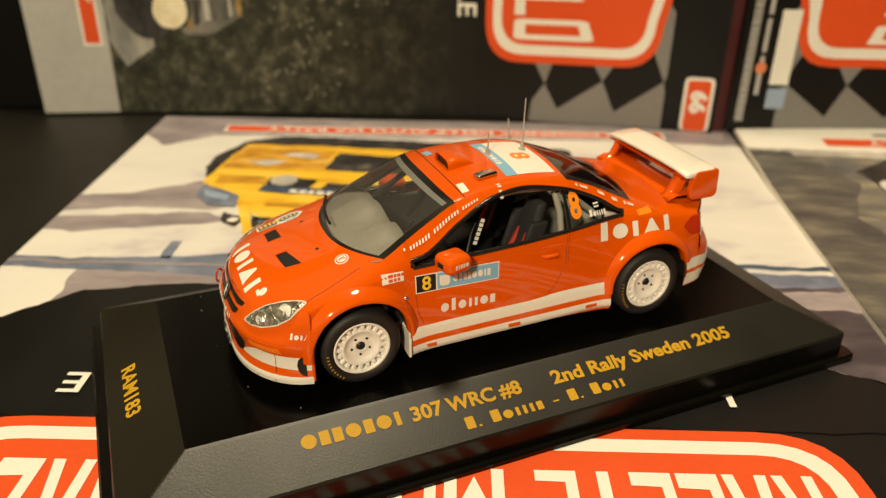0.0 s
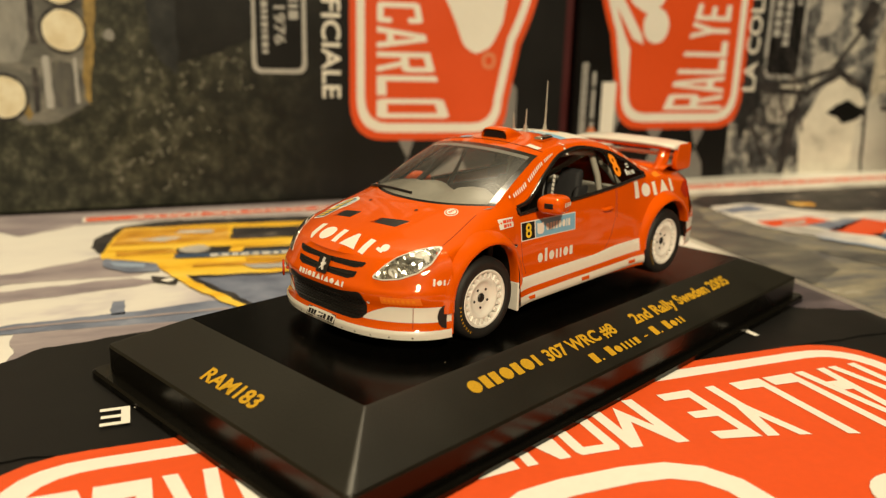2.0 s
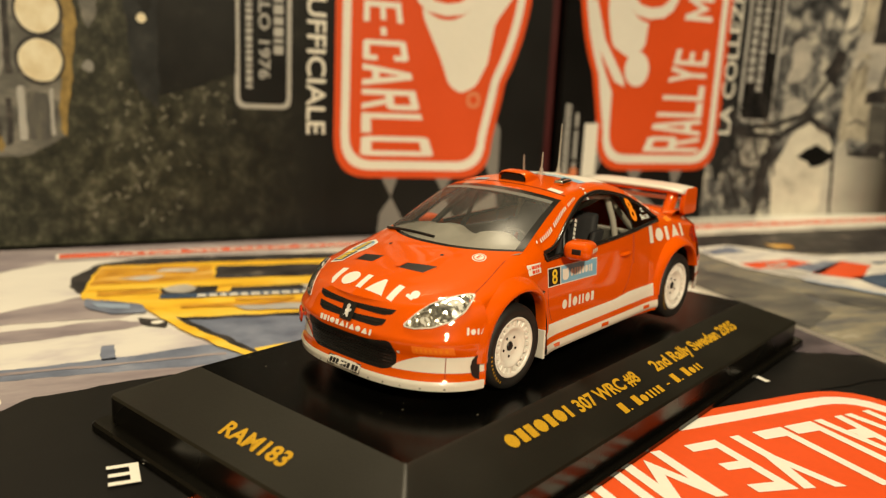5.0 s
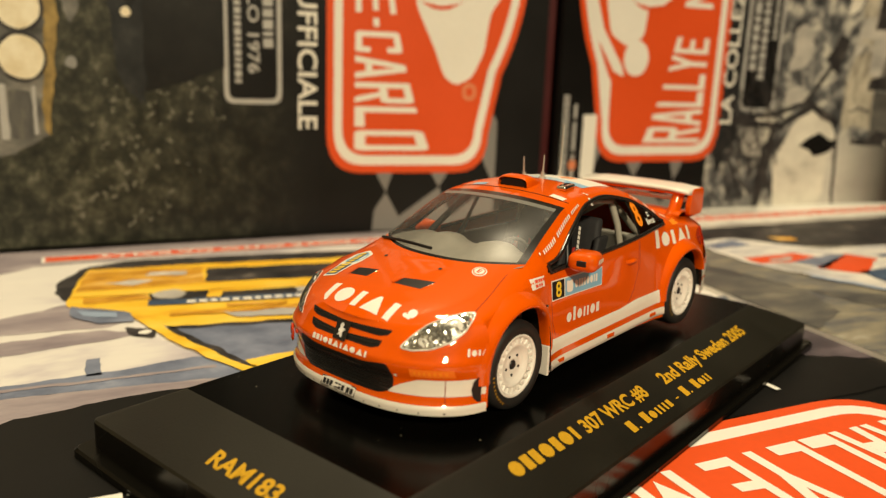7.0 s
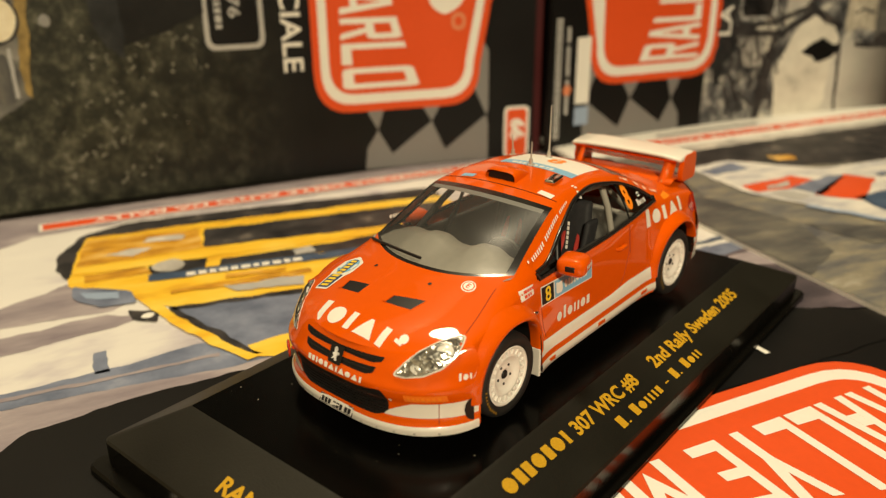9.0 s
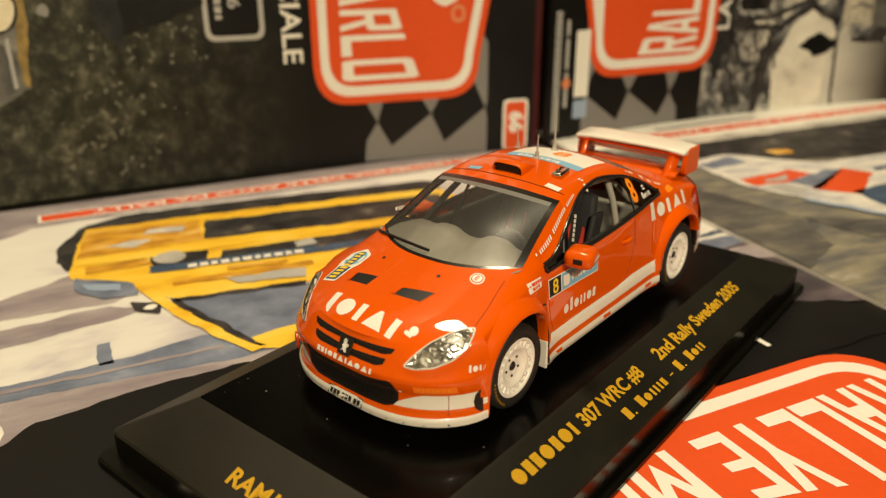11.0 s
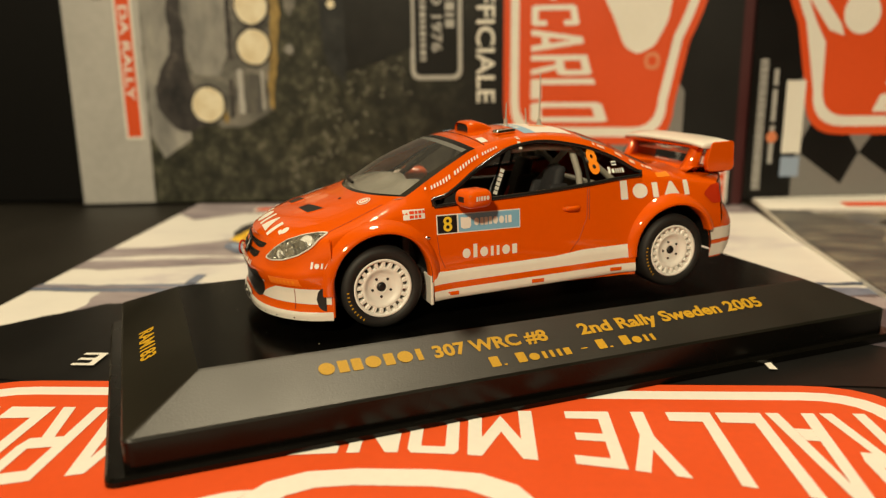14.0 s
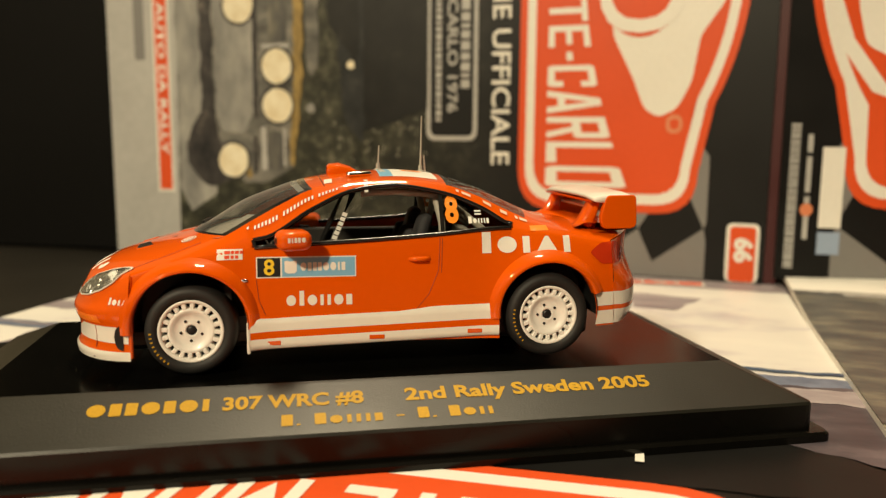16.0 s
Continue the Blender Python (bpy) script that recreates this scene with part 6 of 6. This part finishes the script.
for m in (-1, 1):
    bm = drop(mark_bm("Ioivi", 1.1, 3.5, 0.8, 0.24), (-42.2, m * 17.5, 12.2), (0.62 * -m, -0.78, 0) if m > 0 else (0.62, -0.78, 0), (0, 0, 1), (0.78, -0.62 * m, 0), tree=TREE_F, lift=0.08)
    part("corner_mark", bm, DECAL_WHITE, car)
# towing eye
ring = [(-50.4 + 0.7 * math.cos(t), 11.4 + 1.0 * math.cos(t), 9.9 + 1.3 * math.sin(t)) for t in np.linspace(0, 2 * math.pi, 17).tolist()]
part("towing_eye", tube_bm(ring, 0.22, 6), TAIL, car, smooth=True)
part("towing_stub", tube_bm([(-47.0, 11.0, 9.8), (-49.8, 11.2, 9.8)], 0.35, 8), DECAL_RED, car, smooth=True)

# ---- bonnet ----
on_top("bonnet_mark", fine(mark_bm("Ioivi", 3.6, 15.6, 0.85, 0.24), 1.0), DECAL_WHITE, -48.0, 9.3)
for corners, lip in (([(-41.4, 10.1), (-39.1, 10.2), (-38.8, 5.6), (-41.4, 5.9)], [(-41.4, 10.1), (-39.1, 10.2), (-38.9, 10.9), (-41.5, 10.8)]), ([(-41.2, -0.2), (-39.2, -0.5), (-37.6, -6.1), (-40.5, -5.3)], [(-41.2, -0.2), (-39.2, -0.5), (-39.0, 0.3), (-41.1, 0.6)])):
    on_top("bonnet_vent", fine(poly_bm([(-y, x) for x, y in corners]), 0.8), BLACK, 0, -0.6, 0, 0.05)
    on_top("vent_lip", fine(poly_bm([(-y, x) for x, y in lip]), 0.8), RED, 0, -0.6, 0, 0.22)
    edge = [Vector((x, own(y - 0.6), 0)) for x, y in corners]
    edge = [TREE.ray_cast(Vector((p.x, p.y, 80)), Vector((0, 0, -1)))[0] for p in edge]
    part("vent_edge", tube_bm([edge[0], edge[3], edge[2]], 0.12, 6), RED, car, smooth=True)
for y in (8.2, -4.4):
    on_top("washer_jet", poly_bm(disc(0, 0, 0.35, 8)), BLACK, -34.2, y, lift=0.08)
on_top("ring_sticker", poly_bm(disc(0, 0, 1.25)), DECAL_WHITE, -31.2, -10.2, lift=0.08)
on_top("ring_sticker_field", poly_bm(disc(0, 0, 1.05)), RED, -31.2, -10.2, lift=0.11)
on_top("ring_sticker_core", poly_bm(disc(0, 0, 0.85)), DECAL_WHITE, -31.2, -10.2, lift=0.14)
on_top("ring_letter", text_bm("E", 0.95, 0.03, centre=True), DECAL_RED, -31.65, -10.2, lift=0.17)
on_top("round_mark", poly_bm(disc(0, 0, 0.75)), DECAL_WHITE, -45.2, -8.9, lift=0.09)
on_top("round_mark_tail", poly_bm(rect(-1.2, -1.1, 0.2, -0.5, 0.2)), DECAL_WHITE, -45.2, -8.9, lift=0.09)
# rally plate on the bonnet's far corner: plain shapes in its colours
T, PX, PY = 2, -37.3, 14.0
on_top("rally_plate", fine(poly_bm(rounded([(-1.7, -4.8), (1.7, -4.8), (1.9, -1.2), (2.6, 0.2), (2.5, 3.2), (0, 4.7), (-2.5, 3.2), (-2.6, 0.2), (-1.9, -1.2)], 0.5)), 1.0), DECAL_WHITE, PX, PY, T, 0.07, "white, blue and yellow rally plate sticker")
on_top("plate_field", fine(poly_bm(rounded([(-1.4, -4.4), (1.4, -4.4), (1.5, -0.8), (-1.5, -0.8)], 0.3)), 1.0), DECAL_NAVY, PX, PY, T, 0.10)
on_top("plate_field", fine(poly_bm(disc(0, 1.7, 2.1, 20)), 1.0), DECAL_BLUE, PX, PY, T, 0.10)
on_top("plate_field", fine(poly_bm(rounded([(-0.9, -0.4), (0.9, -0.4), (0.9, 3.6), (-0.9, 3.6)], 0.3)), 1.0), DECAL_NAVY, PX, PY, T, 0.13)
for k in range(9):
    wide = 0.95 if k < 4 else 0.7
    on_top("plate_word", poly_bm(rect(-wide, -4.1 + 0.86 * k, wide, -3.55 + 0.86 * k)), DECAL_YELLOW, PX, PY, T, 0.17)
on_top("plate_word", poly_bm(rect(-2.0, 1.0, -1.3, 2.6), rect(1.3, 0.8, 1.9, 2.4)), DECAL_WHITE, PX, PY, T, 0.15)
for q in (-1, 1):
    pts = []
    for k in range(10):
        s = -38.6 + 11 * k / 9
        sec = section(s)
        p = Vector(sec[RAIL_I + 1])
        pts.append((p.x, q * p.y, p.z + 0.02))
    part("bonnet_seam", tube_bm(pts, 0.06, 5), SEAM, car)
# wipers
for y0, y1 in ((14.0, 0.0),):
    pts = []
    for t in np.linspace(0, 1, 8).tolist():
        y = y0 + (y1 - y0) * t
        x = -27.2 - 3.6 * (1 - (y / 16) ** 2) + 0.9 - 0.3 * t
        h = TREE.ray_cast(Vector((x, y, 80)), Vector((0, 0, -1)))[0]
        pts.append((h.x, h.y, h.z + 0.35))
    part("wiper", tube_bm(pts, 0.28, 6), BLACK, car, smooth=True)

# ---- roof ----
def roof_z(x, y):
    return TREE.ray_cast(Vector((x, y, 80)), Vector((0, 0, -1)))[0].z


on_top("roof_panel", fine(poly_bm([(-8.5, -2.4), (8.5, -2.4), (8.5, 0), (-8.5, 0)]), 1.5), DECAL_BLUE, 3.8, 0.0, 0, 0.06, "pale blue roof sticker")
on_top("roof_panel_white", fine(poly_bm([(-8.5, 0), (8.5, 0), (8.5, 8), (-8.5, 8)]), 1.5), DECAL_WHITE, 3.8, 0.0, 0, 0.06, "white roof number panel")
on_top("roof_number", fine(moved(text_bm("8", 3.6, 0.03, 1.3, centre=True), Matrix.Translation((1, 2.4, 0))), 2), DECAL_ORANGE, 3.8, 0.0, 0, 0.09)
on_top("roof_mark", mark_bm("ONNNOOIN", 1.1, 9.8), DECAL_WHITE, 1.8, 6.0, 0, 0.09)
for y in (-9.0, 9.0):
    on_top("roof_label", fine(poly_bm(rect(-1.5, 0, 1.5, 1.4)), 0.8), DECAL_WHITE if y < 0 else DECAL_BLUE, -8.4, y, 0, 0.08)
on_top("roof_small_mark", word_mark([0.7] * 4, [0.5] * 4, 0.12), DECAL_WHITE, -1.6, -10.3, 0, 0.08)
# roof scoop with dark mouth
MID = own(1.5)
zr = roof_z(-5.0, MID)
rows = []
for x, h, w in ((-7.6, 1.65, 3.4), (-7.2, 1.9, 3.5), (-5.5, 1.9, 3.4), (-3.4, 1.1, 3.1), (-1.6, -0.15, 2.7)):
    base = zr + (roof_z(x, MID) - zr) - 0.3
    ring = []
    for t in np.linspace(0, math.pi, 13).tolist():
        c, s = math.cos(t), math.sin(t)
        ring.append((x, MID + w / WIDEN * math.copysign(abs(c) ** 0.45, c), base + (h + 0.3) * abs(s) ** 0.5))
    rows.append(ring)
bm = grid_bm(rows)
bmesh.ops.recalc_face_normals(bm, faces=bm.faces)
scoop = part("roof_scoop", bm, RED, car, "red roof air scoop", smooth=True)
bm = bmesh.new()
bm.faces.new([bm.verts.new((p[0] + 0.25, MID + (p[1] - MID) * 0.86, zr - 0.9 + (p[2] - zr + 0.9) * 0.88)) for p in rows[0]])
part("scoop_mouth", bm, BLACK, scoop)
# bright vent by the near side of the roof
zv = roof_z(-1.0, own(-7.6))
vent = part("roof_vent", box_bm((-2.2, -1.0, -0.2), (2.2, 1.0, 0.75), 0.42, 3), CHROME, car, "bright metal roof vent", smooth=True)
vent.matrix_basis = pose(-2.2 * MM, own(-7.0) * MM, (zv + 0.1) * MM, 0, -3, 8)
# aerials
for x, y, h, lean in ((2.0, own(1.2), 4.6, 0.2), (10.3, own(2.5), 10.6, 0.2), (13.0, own(13.5), 4.8, -0.4)):
    z = roof_z(x, y)
    aerial = part("aerial", tube_bm([(x, y, z), (x + lean * 0.5, y, z + h * 0.5), (x + lean, y, z + h)], [0.22, 0.16, 0.12], 8), STEEL, car, smooth=True)
    part("aerial_foot", lathe_bm([(0.0, z + 1.3), (0.36, z + 1.3), (0.42, z + 0.3), (0.75, z + 0.2), (0.8, z - 0.1)], 14, "z"), STEEL, aerial).matrix_basis = pose(x * MM, y * MM, 0)
# roof seams
for x in (-9.2,):
    pts = [(x + 0.8 * (y / 12) ** 2, y, roof_z(x + 0.8 * (y / 12) ** 2, y) + 0.01) for y in np.linspace(-12.2, 12.2, 16).tolist()]
    part("roof_seam", tube_bm(pts, 0.09, 5), SHEEN_BLACK, car)

# ---- rear wing ----
wing_rows = []
HALF = 13.1
for y in (-HALF, -HALF + 0.2, -9, -4.5, 0, 4.5, 9, HALF - 0.2, HALF):
    ring, trim = [], 0.82 if abs(y) > HALF - 0.1 else 1.0
    for t in np.linspace(0, 2 * math.pi, 24, endpoint=False).tolist():
        c, s = math.cos(t), math.sin(t)
        dx = 3.9 * math.copysign(abs(c) ** 0.7, c) * (0.97 if trim < 1 else 1)
        ring.append((43.7 + dx, y, 28.7 + 0.05 * dx + 0.7 * trim * math.copysign(abs(s) ** 0.7, s) - 0.5 * (y / HALF) ** 4))
    wing_rows.append(ring)
bm = grid_bm(wing_rows, close=True)
for ring in (wing_rows[0], wing_rows[-1]):
    bm.faces.new([bm.verts.new(p) for p in ring])
bmesh.ops.remove_doubles(bm, verts=bm.verts, dist=0.001)
bmesh.ops.recalc_face_normals(bm, faces=bm.faces)
wing = part("rear_wing", bm, WHITE, car, "white-topped red rear wing", smooth=True)
for m in (-1, 1):
    prof = rounded([(41.8, 22.7), (41.2, 24.6), (42.3, 28.8), (48.0, 28.9), (48.3, 23.3), (47.4, 22.7)], 0.8, 4)
    y0, y1 = m * (HALF - 0.9), m * (HALF + 0.15)
    bm = grid_bm([[(p[0], y, p[1]) for p in q] for y, q in ((y0, prof), (y1 - m * 0.15, prof), (y1, [(45.0 + (p[0] - 45.0) * 0.95, 25.8 + (p[1] - 25.8) * 0.95) for p in prof]))], close=True)
    for y, k in ((y0, 1.0), (y1, 0.95)):
        bm.faces.new([bm.verts.new((45.0 + (p[0] - 45.0) * k, y, 25.8 + (p[1] - 25.8) * k)) for p in prof])
    bmesh.ops.remove_doubles(bm, verts=bm.verts, dist=0.01)
    bmesh.ops.recalc_face_normals(bm, faces=bm.faces)
    part("wing_end_plate", bm, RED, wing)
    # swept strut from the boot up to the plane's leading edge
    rows = []
    for u in np.linspace(0, 1, 9).tolist():
        x, z, w = 36.4 + 3.6 * u**0.8, 23.0 + 5.3 * u**1.3, 2.6 - 0.9 * u
        rows.append([(x, m * (HALF - 3.4), z), (x + w * 0.3, m * (HALF - 2.2), z + 0.35), (x + w, m * (HALF - 1.4), z + 0.1), (x + w * 1.6, m * (HALF - 2.4), z - 0.6)])
    bm = grid_bm(rows, close=True)
    bmesh.ops.recalc_face_normals(bm, faces=bm.faces)
    part("wing_strut", bm, RED, wing, smooth=True)
part("middle_plane", box_bm((42.6, -HALF + 0.8, 25.6), (46.6, HALF - 0.8, 26.1), 0.2), WHITE, wing, "white middle plane of the wing")
low = []
for y in np.linspace(-HALF + 0.4, HALF - 0.4, 9).tolist():
    low.append([(36.5, y, 23.0), (38.5, y, 23.9), (44.0, y, 23.7), (47.0, y, 23.2), (46.4, y, 22.5), (40, y, 22.0)])
part("lower_wing", grid_bm(low, close=True), RED, wing, smooth=True)
part("wing_edge", grid_bm([[(39.4, y, 28.0), (39.6, y, 27.5), (40.6, y, 27.4), (43.0, y, 27.8)] for y in np.linspace(-HALF + 0.8, HALF - 0.8, 5).tolist()]), RED, wing, smooth=True)

# ---- floor pan and cabin ----
part("floor_pan", box_bm((-44, -12, 2.8), (40, 12, 7.0), 1.0), BLACK, car)
part("cabin_tub", box_bm((-24, -14.6, 6.0), (26, 14.6, 9.0), 0.5), INNER, car)
for m in (-1, 1):
    part("door_card", box_bm((-19, m * 14.2 - 0.6, 8.5), (22, m * 14.2 + 0.6, 20.4), 0.4), INNER, car)
part("bulkhead", box_bm((-25.5, -14.5, 6), (-24, 14.5, 19.5), 0.4), INNER, car)
part("rear_bulkhead", box_bm((19, -13.6, 8.5), (21, 13.6, 21.0), 0.5), DASH, car)
# dashboard: a wide pad with two humps and the far-side swell
rows = []
for x, z0 in ((-30.5, 21.2), (-28.5, 21.7), (-26.0, 22.3), (-22.5, 22.9), (-19.0, 22.7), (-17.6, 20.5), (-17.4, 14.0)):
    row = []
    for y in np.linspace(-15.0, 15.0, 31).tolist():
        lim = 15.0 - max(0, (-26 - x)) * 0.9
        yy = max(-lim, min(lim, y))
        hump = 0.0
        for cy, hh, w in ((-6.4, 2.2, 3.2), (4.2, 1.9, 3.0), (9.8, 1.0, 2.2)):
            hump += hh * math.exp(-(((yy - cy) / w) ** 4)) * math.exp(-(((x + 20.8) / 2.6) ** 2))
        row.append((x, yy, z0 + hump))
    rows.append(row)
bm = grid_bm(rows)
bmesh.ops.recalc_face_normals(bm, faces=bm.faces)
part("dashboard", bm, DASH, car, "grey moulded dashboard", smooth=True)
# steering wheel on the near side
ring = [(-15.8 + 0.9 * math.sin(t), -6.4 + 3.6 * math.cos(t), 20.6 + 3.4 * math.sin(t)) for t in np.linspace(0, 2 * math.pi, 25).tolist()]
part("steering_wheel", tube_bm(ring, 0.38, 7), BLACK, car, smooth=True)
part("steering_column", tube_bm([(-19, -6.4, 19.2), (-15.8, -6.4, 20.6)], 0.6, 8), BLACK, car, smooth=True)
for y in (-6.6, 6.6):
    seat = part("bucket_seat", box_bm((-4.5, y - 4.2, 9), (6.0, y + 4.2, 13.0), 1.2, 3), SEAT, car, "black bucket seat with red belts", smooth=True)
    back = box_bm((-1.0, y - 4.0, 12.0), (1.4, y + 4.0, 25.2), 1.1, 3)
    for v in back.verts:
        v.co.x += 6.0 + 0.30 * (v.co.z - 12)
        if v.co.z > 22:
            v.co.y = y + (v.co.y - y) * 0.62
    part("seat_back", back, SEAT, seat, smooth=True)
    for d in (-1, 1):
        wingp = box_bm((-1.5, y + d * 3.4 - 0.6, 14), (2.5, y + d * 3.4 + 0.6, 22.0), 0.55, 3)
        for v in wingp.verts:
            v.co.x += 5.2 + 0.30 * (v.co.z - 12)
        part("seat_wing", wingp, SEAT, seat, smooth=True)
        part("belt", tube_bm([(9.0, y + d * 1.4, 21.8), (7.4, y + d * 1.5, 18.5), (5.2, y + d * 1.8, 14.0)], 0.55, 6), BELT, seat)
# roll cage
tubes = []
for m in (-1, 1):
    tubes.append(("cage_front_post", [(-20.5, m * 13.6, 15), (-18, m * 13.4, 21.5), (-11, m * 12.3, 26.5), (-6.5, m * 11.2, 29.6), (-2, m * 11.0, 30.0)], 0.62, SEAT))
    tubes.append(("cage_roof_rail", [(-2, m * 11.6, 29.2), (4, m * 11.6, 29.5), (11, m * 11.4, 28.9)], 0.6, CAGE))
    tubes.append(("cage_main_post", [(11, m * 10.8, 29.8), (12.3, m * 12.4, 24), (12.6, m * 13.0, 15)], 0.68, CAGE))
    tubes.append(("cage_rear_stay", [(11, m * 10.4, 29.6), (17, m * 11.3, 25.0), (22, m * 11.8, 21)], 0.62, CAGE))
    tubes.append(("cage_door_bar", [(-9.5, m * 13.9, 15.0), (-6.4, m * 13.0, 22.5), (-3.4, m * 11.6, 29.4)], 0.55, BLACK))
tubes.append(("cage_roof_bar", [(11, -10.8, 29.8), (11, 10.8, 29.8)], 0.62, CAGE))
tubes.append(("cage_diagonal", [(11.2, -10.4, 29.2), (12.4, 12.4, 15)], 0.6, CAGE))
tubes.append(("cage_front_bar", [(-7, -10.9, 29.4), (-7, 10.9, 29.4)], 0.55, SEAT))
for nm, path, r, mt in tubes:
    part(nm, tube_bm([(x, y * (0.9 if z > 20 else 1.0), z) for x, y, z in path], r, 8), mt, car, smooth=True)
bm = bars_bm([0.9] * 6, 0.85, 0.25, 0, -0.42)
d0, d1 = Vector((-6.9, -13.2, 21.6)), Vector((-4.7, -12.2, 26.4))
dv = (d1 - d0).normalized()
for v in bm.verts:
    v.co = d0 + dv * v.co.x * 0.75 + Vector((-0.9, 0, 0.35)).normalized() * v.co.y + Vector((0, -0.5, 0))
part("tube_pad_lettering", bm, DECAL_WHITE, car)

# ---- wheels: one built with its parts, then copied ----
wheel = new("wheel")
wheel.parent = car
tyre_prof = [(5.1, 0.3), (5.25, -0.15), (6.3, -0.35), (6.95, -0.15), (7.3, 0.35), (7.42, 1.0), (7.42, 5.0), (7.3, 5.7), (6.9, 6.1), (5.4, 6.1), (5.3, 5.0)]
part("tyre", lathe_bm(tyre_prof, 56), RUBBER, wheel, "black rubber tyre", smooth=True)
SLIM = Matrix.Diagonal((0.945, 1, 0.945, 1))
part("rim_ring", moved(lathe_bm([(5.6, 0.15), (5.55, -0.12), (5.3, -0.18), (5.0, -0.05), (4.85, 0.3), (4.8, 1.6), (4.8, 5.0)], 48), SLIM), RIM, wheel, "white rim", smooth=True)
# black backing disc stands in for the shade behind the spokes
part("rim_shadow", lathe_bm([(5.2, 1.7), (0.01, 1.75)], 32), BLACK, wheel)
part("rim_dish", moved(lathe_bm([(4.0, 1.3), (4.0, 0.3), (3.85, 0.14), (3.4, 0.2), (3.0, 0.5), (2.5, 0.72), (1.5, 0.8), (1.2, 0.7), (0.9, 0.72), (0.85, 1.0)], 48), SLIM), RIM, wheel, smooth=True)
part("hub_cap", lathe_bm([(0.85, 0.95), (0.72, 0.6), (0.45, 0.5), (0.01, 0.5)], 20), BLACK, wheel, smooth=True)
for k in range(20):
    sp = box_bm((3.85, 0.08, -0.40), (5.0, 1.3, 0.40), 0.14, 1)
    sp.transform(SLIM @ Matrix.Rotation(2 * math.pi * k / 20, 4, "Y"))
    part("spoke", sp, RIM, wheel)
for k in range(5):
    a = 2 * math.pi * (k + 0.25) / 5
    nut = lathe_bm([(0.24, 1.0), (0.24, 0.66), (0.01, 0.62)], 8)
    nut.transform(Matrix.Translation((1.75 * math.cos(a), 0, 1.75 * math.sin(a))))
    part("wheel_nut", nut, BLACK, wheel)
for k, (a0, n) in enumerate(((0.2, 4), (1.75, 3), (3.3, 4), (4.9, 3))):
    bm = bmesh.new()
    for i in range(n):
        a = a0 + i * 0.13
        r0, r1 = 2.62, 2.92
        bm.faces.new([bm.verts.new((r * math.cos(b), (0.64 if r < 2.8 else 0.50), r * math.sin(b))) for r, b in ((r0, a), (r1, a), (r1, a + 0.07), (r0, a + 0.07))])
    tagged(part("rim_print", bm, BLACK, wheel), kind="stuff")
for a0, n in ((3.85, 9),):
    bm = bmesh.new()
    for i in range(n):
        a = a0 + i * 0.115
        bm.faces.new([bm.verts.new((r * math.cos(b), -0.40 - 0.02 * 0, r * math.sin(b))) for r, b in ((6.15, a), (6.55, a), (6.55, a + 0.038), (6.15, a + 0.038))])
    tagged(part("tyre_print", bm, GOLD, wheel), kind="stuff")
for n, (x, y, turn) in enumerate(((-30.3, -18.0, 0), (30.2, -17.9, 0), (-30.3, 18.0, 180), (30.2, 17.9, 180))):
    up = 8.2 if x > 0 else 7.42
    spot = pose(x * MM, y * MM, up * MM, 0, 40 + 12 * n, 0) if turn == 0 else pose(x * MM, y * MM, up * MM, 0, 30 * n, 0) @ pose(0, 0, 0, 0, 0, 180)
    if n == 0:
        wheel.matrix_basis = spot
    else:
        copy_thing(wheel, spot)
